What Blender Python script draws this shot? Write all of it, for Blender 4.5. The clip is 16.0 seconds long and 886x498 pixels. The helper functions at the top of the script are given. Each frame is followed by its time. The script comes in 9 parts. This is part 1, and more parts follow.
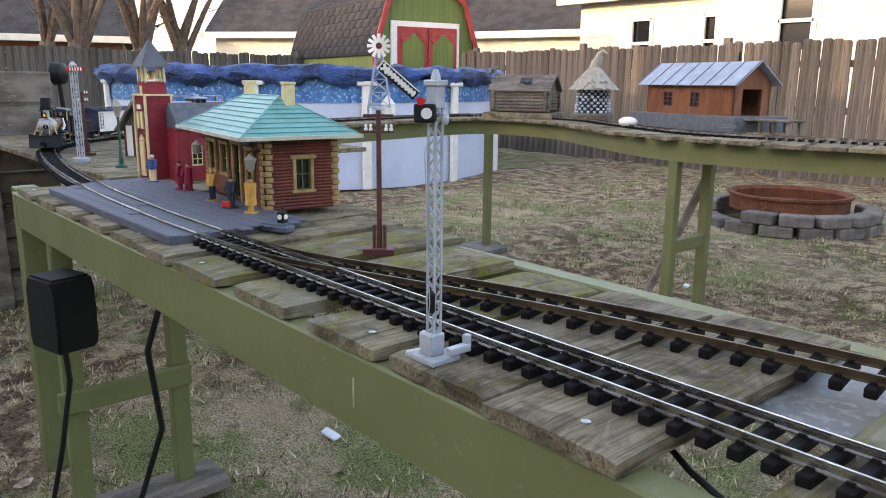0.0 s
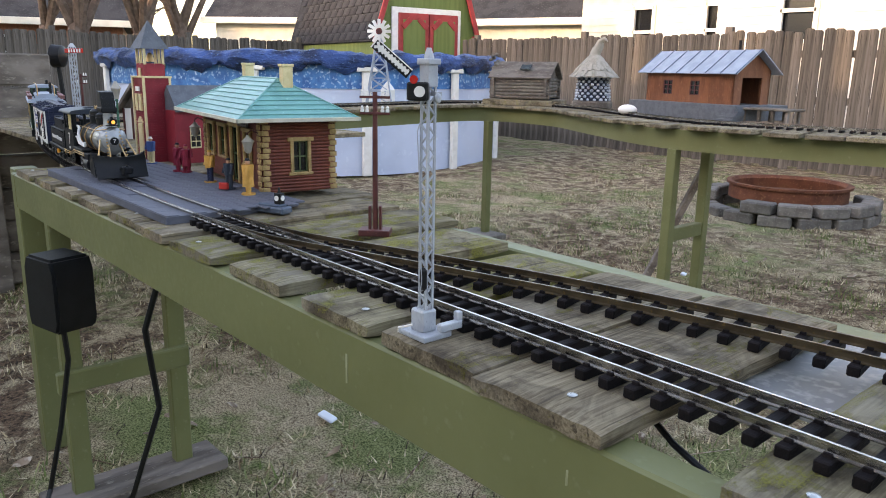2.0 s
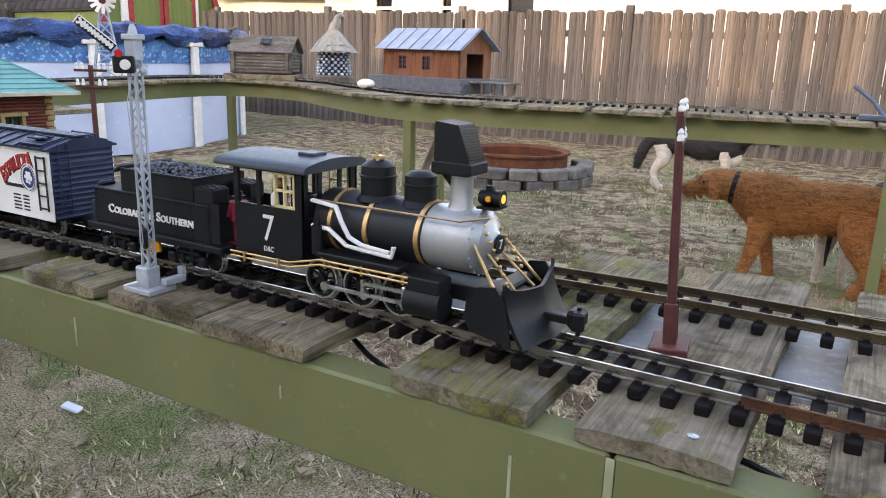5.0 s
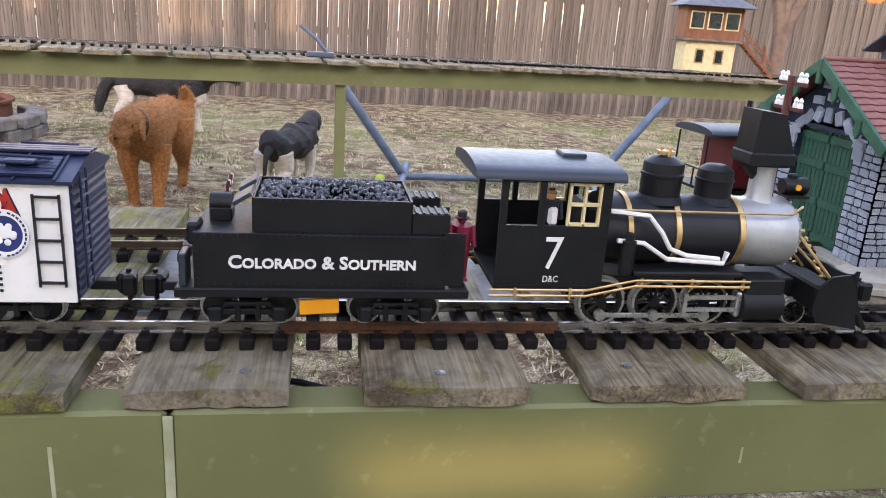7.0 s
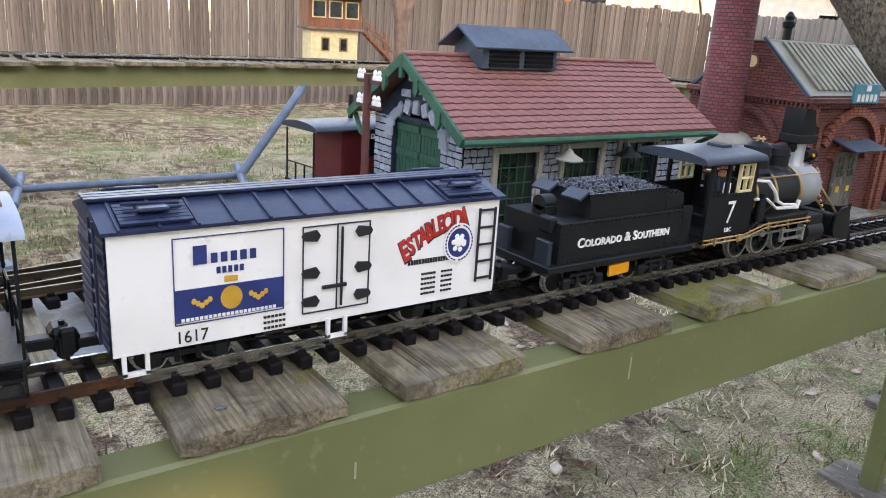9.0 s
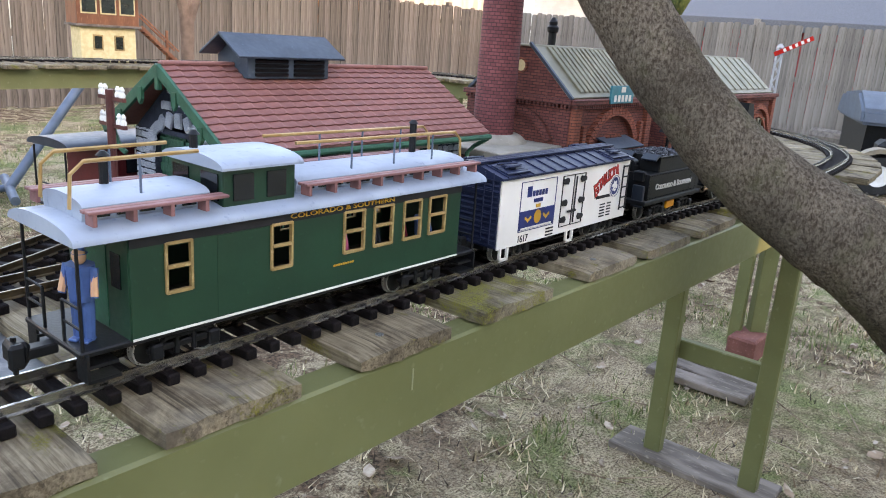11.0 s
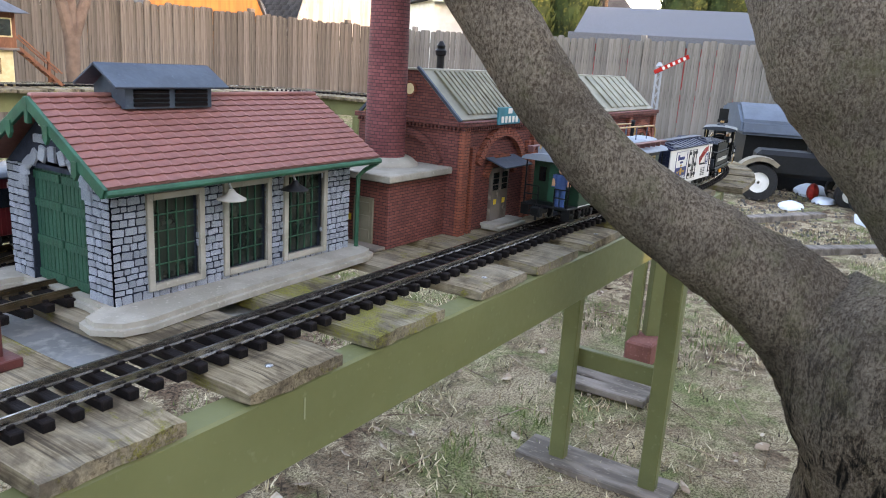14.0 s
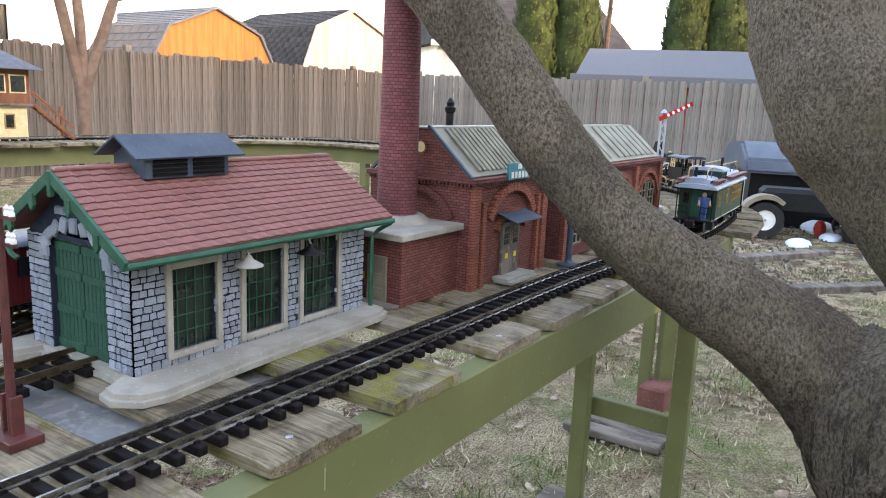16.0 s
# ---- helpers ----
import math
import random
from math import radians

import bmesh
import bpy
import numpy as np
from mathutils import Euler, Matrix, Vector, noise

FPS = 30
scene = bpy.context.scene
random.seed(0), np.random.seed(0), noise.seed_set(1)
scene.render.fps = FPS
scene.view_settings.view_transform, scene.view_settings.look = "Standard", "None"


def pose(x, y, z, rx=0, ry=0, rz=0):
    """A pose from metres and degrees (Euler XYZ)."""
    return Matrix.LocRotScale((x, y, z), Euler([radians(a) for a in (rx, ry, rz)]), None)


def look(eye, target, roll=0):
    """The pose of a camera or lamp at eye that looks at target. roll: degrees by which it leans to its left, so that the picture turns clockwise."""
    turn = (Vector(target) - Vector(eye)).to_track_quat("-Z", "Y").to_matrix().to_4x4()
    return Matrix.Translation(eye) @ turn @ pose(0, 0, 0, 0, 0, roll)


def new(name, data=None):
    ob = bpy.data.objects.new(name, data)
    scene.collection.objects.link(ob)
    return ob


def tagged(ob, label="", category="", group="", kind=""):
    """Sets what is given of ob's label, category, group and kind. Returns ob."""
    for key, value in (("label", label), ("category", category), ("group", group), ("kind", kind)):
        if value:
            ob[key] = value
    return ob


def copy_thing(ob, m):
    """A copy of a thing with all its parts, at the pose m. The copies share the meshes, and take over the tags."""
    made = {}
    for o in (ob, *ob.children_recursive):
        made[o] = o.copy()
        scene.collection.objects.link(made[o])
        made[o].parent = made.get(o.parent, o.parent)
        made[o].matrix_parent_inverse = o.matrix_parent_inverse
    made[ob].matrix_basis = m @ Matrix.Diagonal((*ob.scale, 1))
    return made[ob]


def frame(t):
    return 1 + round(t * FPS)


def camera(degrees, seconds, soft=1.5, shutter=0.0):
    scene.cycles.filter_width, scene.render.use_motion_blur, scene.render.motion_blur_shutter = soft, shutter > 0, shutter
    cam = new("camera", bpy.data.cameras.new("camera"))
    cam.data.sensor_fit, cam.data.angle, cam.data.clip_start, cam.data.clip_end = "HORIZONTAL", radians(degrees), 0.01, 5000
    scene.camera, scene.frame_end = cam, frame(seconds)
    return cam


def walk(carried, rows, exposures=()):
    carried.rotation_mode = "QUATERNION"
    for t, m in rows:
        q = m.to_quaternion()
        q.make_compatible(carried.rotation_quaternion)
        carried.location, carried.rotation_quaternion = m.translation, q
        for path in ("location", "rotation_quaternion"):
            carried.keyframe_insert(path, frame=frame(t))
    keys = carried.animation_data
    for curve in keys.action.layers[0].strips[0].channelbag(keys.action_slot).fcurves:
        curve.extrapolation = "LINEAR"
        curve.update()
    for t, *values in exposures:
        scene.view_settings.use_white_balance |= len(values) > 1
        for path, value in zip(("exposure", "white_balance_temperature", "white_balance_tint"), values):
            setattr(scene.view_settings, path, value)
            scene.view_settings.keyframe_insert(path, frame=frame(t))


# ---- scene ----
cam = camera(61.07, 16.0, soft=1.0)
PATH = [
    (0, pose(-0.147, -0.510, 0.270, 77.55, -0.55, 48.84)),
    (0.5, pose(-0.145, -0.512, 0.269, 77.50, -0.71, 49.72)),
    (1, pose(-0.145, -0.512, 0.267, 77.34, -0.83, 49.99)),
    (1.5, pose(-0.141, -0.511, 0.267, 77.00, -0.93, 49.72)),
    (2, pose(-0.133, -0.512, 0.262, 76.65, -1.04, 48.93)),
    (2.5, pose(-0.120, -0.515, 0.261, 76.45, -1.10, 47.73)),
    (3, pose(-0.107, -0.520, 0.260, 76.43, -1.18, 46.18)),
    (3.5, pose(-0.091, -0.524, 0.260, 76.55, -1.33, 44.03)),
    (4, pose(-0.066, -0.535, 0.265, 76.54, -1.57, 40.92)),
    (4.5, pose(-0.040, -0.552, 0.265, 76.12, -1.67, 36.56)),
    (5, pose(-0.013, -0.569, 0.265, 75.26, -1.68, 30.53)),
    (5.2, pose(-0.002, -0.575, 0.262, 74.83, -1.84, 27.50)),
    (7.3, pose(-0.049, -0.568, 0.264, 72.55, -3.71, -13.65)),
    (7.5, pose(-0.037, -0.566, 0.266, 72.61, -3.57, -16.60)),
    (8, pose(-0.010, -0.557, 0.268, 72.76, -3.71, -23.27)),
    (8.5, pose(0.011, -0.544, 0.271, 72.98, -3.67, -29.25)),
    (9, pose(0.040, -0.536, 0.279, 73.45, -3.61, -34.66)),
    (9.5, pose(0.056, -0.531, 0.287, 73.85, -3.79, -39.53)),
    (10, pose(0.069, -0.534, 0.292, 74.03, -3.77, -43.61)),
    (12.5, pose(0.093, -0.554, 0.302, 74.35, -4.08, -53.86)),
    (13, pose(0.094, -0.556, 0.305, 74.67, -3.95, -54.86)),
    (13.5, pose(0.093, -0.564, 0.311, 75.19, -3.72, -55.85)),
    (14, pose(0.091, -0.568, 0.313, 75.70, -3.50, -56.63)),
    (14.5, pose(0.090, -0.568, 0.316, 76.29, -3.32, -57.02)),
    (15, pose(0.091, -0.566, 0.324, 76.99, -2.99, -57.07)),
    (15.5, pose(0.086, -0.563, 0.337, 77.86, -2.69, -56.77)),
    (16, pose(0.084, -0.557, 0.342, 78.73, -2.51, -56.36)),
]
walk(cam, PATH, exposures=[(0.0, 2.9, 7800, 25), (4.5, 3.0, 7800, 26), (5.2, 3.2, 7900, 28), (7.5, 3.45, 7950, 33), (8.3, 3.45, 7950, 32), (9.5, 3.45, 7850, 26), (12.5, 3.5, 7850, 26), (16.0, 3.5, 7800, 25)])

# ---- daylight: clear evening sky, low sun behind the viewer and an added unseen wall ----
SUN_EL, SUN_AZ = radians(11.0), radians(188.0)   # azimuth clockwise from +y
world = bpy.data.worlds.new("sky")
scene.world = world
world.use_nodes = True
wn = world.node_tree.nodes
wn.clear()
sky = wn.new("ShaderNodeTexSky")
sky.sky_type, sky.sun_disc = "NISHITA", False
sky.sun_elevation, sky.sun_rotation = SUN_EL, SUN_AZ
bg = wn.new("ShaderNodeBackground")
bg.inputs["Strength"].default_value = 0.15
wo = wn.new("ShaderNodeOutputWorld")
world.node_tree.links.new(sky.outputs[0], bg.inputs[0])
world.node_tree.links.new(bg.outputs[0], wo.inputs[0])
sun = new("sun", bpy.data.lights.new("sun", "SUN"))
sun.data.energy, sun.data.angle, sun.data.color = 0.45, radians(0.6), (1.0, 0.78, 0.5)
sd = Vector((math.sin(SUN_AZ) * math.cos(SUN_EL), math.cos(SUN_AZ) * math.cos(SUN_EL), math.sin(SUN_EL)))
sun.matrix_world = look(sd * 60, (0, 0, 0))

# ---- materials ----


def lin(h):
    h = h.lstrip("#")
    v = [int(h[i:i + 2], 16) / 255 for i in (0, 2, 4)]
    return tuple(c / 12.92 if c <= 0.04045 else ((c + 0.055) / 1.055) ** 2.4 for c in v) + (1.0,)


def mat(name, c1, c2=None, c3=None, rough=0.7, metal=0.0, scale=30.0, fine=6.0, bump=0.15, stretch=(1, 1, 1), spec=0.3, vary=0.0, spots=0.5, dist=0.002, emit=0.0):
    """Procedural surface: c1/c2 mixed by broad noise, c3 in finer stains, relief by fine noise."""
    m = bpy.data.materials.new(name)
    m.use_nodes = True
    n, l = m.node_tree.nodes, m.node_tree.links
    b = n["Principled BSDF"]
    c1 = lin(c1)
    c2 = lin(c2) if c2 else tuple(v * 0.8 for v in c1[:3]) + (1,)
    co = n.new("ShaderNodeTexCoord")
    mp = n.new("ShaderNodeMapping")
    mp.inputs["Scale"].default_value = stretch
    l.new(co.outputs["Object"], mp.inputs[0])
    n1, n2 = n.new("ShaderNodeTexNoise"), n.new("ShaderNodeTexNoise")
    n1.inputs["Scale"].default_value, n1.inputs["Detail"].default_value = scale, 5
    n2.inputs["Scale"].default_value, n2.inputs["Detail"].default_value = scale * fine, 4
    l.new(mp.outputs[0], n1.inputs[0])
    l.new(mp.outputs[0], n2.inputs[0])
    r1 = n.new("ShaderNodeValToRGB")
    r1.color_ramp.elements[0].position, r1.color_ramp.elements[1].position = 0.41, 0.59
    r1.color_ramp.elements[0].color, r1.color_ramp.elements[1].color = c1, c2
    l.new(n1.outputs[0], r1.inputs[0])
    out = r1.outputs[0]
    if c3:
        r2 = n.new("ShaderNodeValToRGB")
        r2.color_ramp.elements[0].position, r2.color_ramp.elements[1].position = spots, spots + 0.15
        l.new(n2.outputs[0], r2.inputs[0])
        mx = n.new("ShaderNodeMix")
        mx.data_type = "RGBA"
        l.new(r2.outputs[0], mx.inputs["Factor"])
        l.new(out, mx.inputs["A"])
        mx.inputs["B"].default_value = lin(c3)
        out = mx.outputs["Result"]
    if vary:
        oi = n.new("ShaderNodeObjectInfo")
        mr = n.new("ShaderNodeMapRange")
        mr.inputs["To Min"].default_value, mr.inputs["To Max"].default_value = 1 - vary, 1 + vary
        l.new(oi.outputs["Random"], mr.inputs[0])
        hs = n.new("ShaderNodeHueSaturation")
        l.new(mr.outputs[0], hs.inputs["Value"])
        l.new(out, hs.inputs["Color"])
        out = hs.outputs[0]
    l.new(out, b.inputs["Base Color"])
    b.inputs["Metallic"].default_value = metal
    b.inputs["Specular IOR Level"].default_value = spec
    rr = n.new("ShaderNodeMapRange")
    rr.inputs["To Min"].default_value, rr.inputs["To Max"].default_value = max(rough - 0.12, 0.03), min(rough + 0.12, 1)
    l.new(n2.outputs[0], rr.inputs[0])
    l.new(rr.outputs[0], b.inputs["Roughness"])
    if bump:
        bp = n.new("ShaderNodeBump")
        bp.inputs["Strength"].default_value, bp.inputs["Distance"].default_value = bump, dist
        l.new(n2.outputs[0], bp.inputs["Height"])
        l.new(bp.outputs[0], b.inputs["Normal"])
    if emit:
        b.inputs["Emission Color"].default_value = c1
        b.inputs["Emission Strength"].default_value = emit
    return m


def glass(name, tint="#9fb0a8"):
    m = bpy.data.materials.new(name)
    m.use_nodes = True
    b = m.node_tree.nodes["Principled BSDF"]
    b.inputs["Base Color"].default_value = lin(tint)
    b.inputs["Roughness"].default_value = 0.06
    b.inputs["Transmission Weight"].default_value = 0.9
    return m


M = {}


def timber(name, light, dark, moss, amount, along=1):
    """Weathered board: long fine grain, checks, stains, and moss in patches; grain runs along the given axis."""
    m = bpy.data.materials.new(name)
    m.use_nodes = True
    n, l = m.node_tree.nodes, m.node_tree.links
    b = n["Principled BSDF"]
    co, oi = n.new("ShaderNodeTexCoord"), n.new("ShaderNodeObjectInfo")
    off = n.new("ShaderNodeVectorMath")
    off.operation = "SCALE"
    off.inputs[0].default_value = (7.3, 11.9, 5.1)
    l.new(oi.outputs["Random"], off.inputs["Scale"])
    add = n.new("ShaderNodeVectorMath")
    add.operation = "ADD"
    l.new(co.outputs["Object"], add.inputs[0])
    l.new(off.outputs[0], add.inputs[1])

    def noi(scale, detail, rough, stretch, distort=0.0):
        mp = n.new("ShaderNodeMapping")
        mp.inputs["Scale"].default_value = stretch
        l.new(add.outputs[0], mp.inputs[0])
        t = n.new("ShaderNodeTexNoise")
        t.inputs["Scale"].default_value, t.inputs["Detail"].default_value = scale, detail
        t.inputs["Roughness"].default_value, t.inputs["Distortion"].default_value = rough, distort
        l.new(mp.outputs[0], t.inputs[0])
        return t.outputs[0]

    def ramp(src, a, b_, c1, c2):
        r = n.new("ShaderNodeValToRGB")
        r.color_ramp.elements[0].position, r.color_ramp.elements[1].position = a, b_
        r.color_ramp.elements[0].color, r.color_ramp.elements[1].color = c1, c2
        l.new(src, r.inputs[0])
        return r.outputs[0]

    def mix(f, a, b_, kind="MIX"):
        x = n.new("ShaderNodeMix")
        x.data_type, x.blend_type = "RGBA", kind
        for v, k in ((f, "Factor"), (a, "A"), (b_, "B")):
            if isinstance(v, (tuple, float)):
                x.inputs[k].default_value = v
            else:
                l.new(v, x.inputs[k])
        return x.outputs["Result"]
    k, w = (0, 0, 0, 1), (1, 1, 1, 1)
    st = tuple(.035 if i == along else 1.0 for i in range(3))
    grain = noi(330, 7, .65, st, .25)
    check = noi(150, 3, .5, tuple(v * (.5 if v < 1 else 1) for v in st), .1)
    stain = noi(17, 6, .65, (1, 1, 1), .6)
    col = ramp(grain, .34, .68, lin(dark), lin(light))
    col = mix(ramp(check, .36, .41, (.55, .55, .55, 1), k), col, lin("#1d1813"))
    col = mix(ramp(stain, .36, .56, (.8, .8, .8, 1), k), col, lin("#3a3026"))
    col = mix(ramp(noi(9, 4, .6, (1, 1, 1)), .50, .66, k, (.45, .45, .45, 1)), col, lin("#8f8778"))
    patch = ramp(noi(21, 8, .75, (1, .6, 1), .4), amount, amount + .10, k, w)
    fleck = ramp(noi(520, 3, .6, (1, 1, 1)), .40, .58, (.25, .25, .25, 1), w)
    mo = mix(1.0, patch, fleck, "MULTIPLY")
    col = mix(mo, col, lin(moss))
    mr, hs = n.new("ShaderNodeMapRange"), n.new("ShaderNodeHueSaturation")
    mr.inputs["To Min"].default_value, mr.inputs["To Max"].default_value = .78, 1.18
    l.new(oi.outputs["Random"], mr.inputs[0])
    l.new(mr.outputs[0], hs.inputs["Value"])
    l.new(col, hs.inputs["Color"])
    l.new(hs.outputs[0], b.inputs["Base Color"])
    b.inputs["Roughness"].default_value = .88
    b.inputs["Specular IOR Level"].default_value = .15
    bp, b2 = n.new("ShaderNodeBump"), n.new("ShaderNodeBump")
    bp.inputs["Strength"].default_value, bp.inputs["Distance"].default_value = .55, .0012
    b2.inputs["Strength"].default_value, b2.inputs["Distance"].default_value = .8, .0025
    l.new(grain, bp.inputs["Height"])
    l.new(mo, b2.inputs["Height"])
    l.new(bp.outputs[0], b2.inputs["Normal"])
    l.new(b2.outputs[0], b.inputs["Normal"])
    return m


M["deck"] = timber("weathered deck board", "#a09279", "#655844", "#827c32", .555)
M["deckmoss"] = timber("mossy deck board", "#948a70", "#605742", "#86823a", .485)
M["drip"] = mat("whitish run-off stain", "#a3a488", "#8f9070", None, 0.7, 0, 30, 6, 0.1)
M["green"] = mat("olive green paint", "#6c6e48", "#656742", "#777a58", 0.5, 0, 5, 14, 0.12, spec=0.3, spots=0.62)
M["greydeck"] = mat("grey painted slab", "#7d7f80", "#6d6e6d", "#8f8f8a", 0.5, 0, 8, 10, 0.1)
M["sleeper"] = mat("dark brown plastic sleeper", "#1a1515", "#120f0f", "#2b2422", 0.7, 0, 60, 8, 0.4, (1, .2, 1), vary=0.2, spots=0.62, spec=0.12)
M["rail"] = mat("steel rail", "#a39f99", "#837d75", "#6b5d4e", 0.22, 0.9, 25, 9, 0.1, (1, 1, 1), spec=0.5, spots=0.64)
M["brassrail"] = mat("tarnished brass rail", "#6a5c48", "#4e4335", "#80683f", 0.4, 0.8, 25, 9, 0.1, spec=0.5, spots=0.6)
M["rust"] = mat("rusty rail", "#573622", "#422a1c", "#33241b", 0.75, 0.2, 30, 9, 0.3, spots=0.55)
M["black"] = mat("satin black paint", "#141517", "#0f1011", "#1e2022", 0.5, 0, 30, 12, 0.08, spec=0.25, spots=0.66)
M["boiler"] = mat("dull black boiler paint", "#1b1c1f", "#151619", "#25272b", 0.45, 0.0, 30, 12, 0.06, spec=0.3, spots=0.66)
M["cabroof"] = mat("blue-black sheet roof", "#27303a", "#222932", "#323c46", 0.45, 0.1, 12, 12, 0.05, spec=0.5, spots=0.64)
M["silver"] = mat("silver smokebox paint", "#a7a9a8", "#9a9c9c", "#8b8c8b", 0.38, 0.5, 30, 10, 0.06, spec=0.5, spots=0.62)
M["steel"] = mat("bright steel", "#b9b9b6", "#a5a5a2", None, 0.3, 0.8, 50, 8, 0.05)
M["brass"] = mat("brass", "#c9a878", "#b58f5c", None, 0.35, 0.7, 60, 8, 0.05)
M["white"] = mat("white paint", "#dfdcd6", "#d6d2cb", "#cbc6bc", 0.5, 0, 14, 9, 0.05, spots=0.64)
M["cream"] = mat("cream paint", "#d9c79a", "#ccb98a", "#bda878", 0.55, 0, 40, 6, 0.1, spots=0.6)
M["paleboard"] = mat("pale grey-cream board", "#bdb9a6", "#aeaa97", None, 0.6, 0, 30, 6, 0.1)
M["navy"] = mat("dark navy paint", "#1f2740", "#1a2138", "#2a3450", 0.45, 0, 20, 9, 0.06, spots=0.62)
M["bluelabel"] = mat("navy label print", "#27356a", "#222e5e", None, 0.5, 0, 30, 6, 0.02)
M["red"] = mat("red print", "#b8322a", "#a52a24", None, 0.5, 0, 40, 6, 0.02)
M["ink"] = mat("black print", "#232326", "#1b1b1e", None, 0.55, 0, 40, 6, 0.02)
M["gold"] = mat("gold print", "#c99a3c", "#b5852c", None, 0.5, 0.1, 40, 6, 0.02)
M["orange"] = mat("orange tape", "#d98a1c", "#e0951f", None, 0.45, 0, 30, 6, 0.05)
M["coachgreen"] = mat("dark green coach paint", "#143a28", "#113323", "#1b4430", 0.4, 0, 18, 9, 0.05, spec=0.45, spots=0.63)
M["roofwhite"] = mat("pale grey coach roof", "#98a2ae", "#8b95a2", "#7c8692", 0.5, 0, 16, 9, 0.05, spots=0.62)
M["plank"] = mat("mauve running board", "#8a5f5c", "#7b5451", None, 0.6, 0, 30, 8, 0.1)
M["maroon"] = mat("maroon caboose paint", "#5e1f20", "#521a1c", "#6b2a2a", 0.45, 0, 20, 9, 0.06, spots=0.63)
M["coal"] = mat("coal", "#4c5058", "#2a2c31", "#767b84", 0.35, 0, 160, 3, 0.8, spec=0.5, vary=0.0, spots=0.58)
M["stone"] = mat("blue-white painted stone", "#b6bcc3", "#8490a3", "#d6d9dc", 0.8, 0, 110, 3, 1.0, vary=0.2, spots=0.50)
M["mortar"] = mat("near-black blue joint paint", "#232a38", "#1b212d", "#38435a", 0.85, 0, 60, 5, 0.3, spots=0.6)
M["concrete"] = mat("pale cast base", "#9c978c", "#8d887d", "#a9a498", 0.85, 0, 25, 8, 0.5, spots=0.58)
M["tile"] = mat("terracotta roof tile", "#8b5d56", "#7c514b", "#9a6f68", 0.7, 0, 30, 6, 0.25, vary=0.08, spots=0.6)
M["doorgreen"] = mat("green stained door", "#1b4c3b", "#154031", "#255a46", 0.6, 0, 40, 6, 0.6, (6, 6, .5), spots=0.55)
M["trimgreen"] = mat("green trim paint", "#235743", "#1d4b39", "#2f6650", 0.5, 0, 40, 6, 0.1, spots=0.6)
M["slate"] = mat("blue-grey sheet roof", "#434e5a", "#3a444f", "#525d68", 0.5, 0.2, 18, 8, 0.1, spots=0.62)
M["pane"] = mat("dark grey-green pane", "#2b312b", "#1d221e", "#4a5148", 0.12, 0, 12, 6, 0.02, spec=0.6, spots=0.6)
M["darkpane"] = mat("dark window", "#15171a", "#1c1f22", None, 0.12, 0, 14, 6, 0.0, spec=0.6)
M["brick"] = mat("red model brick", "#8c4640", "#7a3a36", "#9c5a4e", 0.75, 0, 60, 5, 0.4, vary=0.18, spots=0.58)
M["brickjoint"] = mat("dark brick joint", "#4a2a28", "#3c2322", None, 0.85, 0, 60, 5, 0.2)
M["brickorange"] = mat("orange-red brick pier", "#a5553f", "#8f4534", "#b86a50", 0.75, 0, 60, 5, 0.4, vary=0.15, spots=0.58)
M["roofpane"] = mat("pale dull roof glass", "#8b8a78", "#7c7b6a", "#9a9885", 0.5, 0, 20, 6, 0.02, spec=0.2, spots=0.6)
M["skylight"] = mat("olive-grey roof framing", "#868270", "#767260", None, 0.5, 0, 20, 6, 0.05)
M["pipegrey"] = mat("grey steel lattice", "#a7abaf", "#989ca1", "#8a8d90", 0.5, 0.1, 40, 8, 0.1, spots=0.6)
M["polebrown"] = mat("red-brown pole", "#5a2f2b", "#4c2724", "#6b3c35", 0.55, 0, 40, 8, 0.1, spots=0.6)
M["porcelain"] = mat("white insulator", "#dcdad4", "#d2d0ca", None, 0.3, 0, 60, 4, 0.0)
M["teal"] = mat("verdigris roof", "#5f9c95", "#528c86", "#74aca5", 0.35, 0, 14, 8, 0.08, spots=0.6, spec=0.5)
M["logred"] = mat("red-brown siding", "#6d382a", "#5d2e23", "#7c4434", 0.6, 0, 40, 6, 0.2, (.3, .3, 1), spots=0.58)
M["quoin"] = mat("ochre quoin", "#a3875a", "#8d744a", "#b79b6c", 0.65, 0, 60, 5, 0.2, spots=0.58)
M["schoolred"] = mat("school red paint", "#8e2b34", "#82262f", "#9a3840", 0.55, 0, 30, 6, 0.1, spots=0.6)
M["roofgrey"] = mat("grey shingle roof", "#5c6066", "#52565c", "#6a6e73", 0.7, 0, 40, 6, 0.3, spots=0.58)
M["platform"] = mat("grey platform", "#585a63", "#4d4f58", "#666871", 0.6, 0, 30, 8, 0.2, spots=0.6)
M["tanwood"] = mat("tan stained wood", "#84543a", "#734732", "#946247", 0.65, 0, 25, 6, 0.4, (1, 1, .25), spots=0.56)
M["greywood"] = mat("silver-grey wood", "#7a7068", "#5a524a", "#8a8176", 0.88, 0, 22, 5, 0.8, (1, .25, .6), vary=0.15, spots=0.58)
M["fence"] = mat("weathered fence board", "#6a635c", "#514b45", "#35302c", 0.92, 0, 7, 5, 0.9, (2.5, 2.5, .10), vary=0.24, spots=0.57, dist=0.004, spec=0.1)
M["fencewarm"] = mat("greyed fence board", "#7f7a74", "#6a655f", "#4d4843", 0.9, 0, 6, 6, 0.9, (2.5, 2.5, .12), vary=0.18, spots=0.57, dist=0.004)
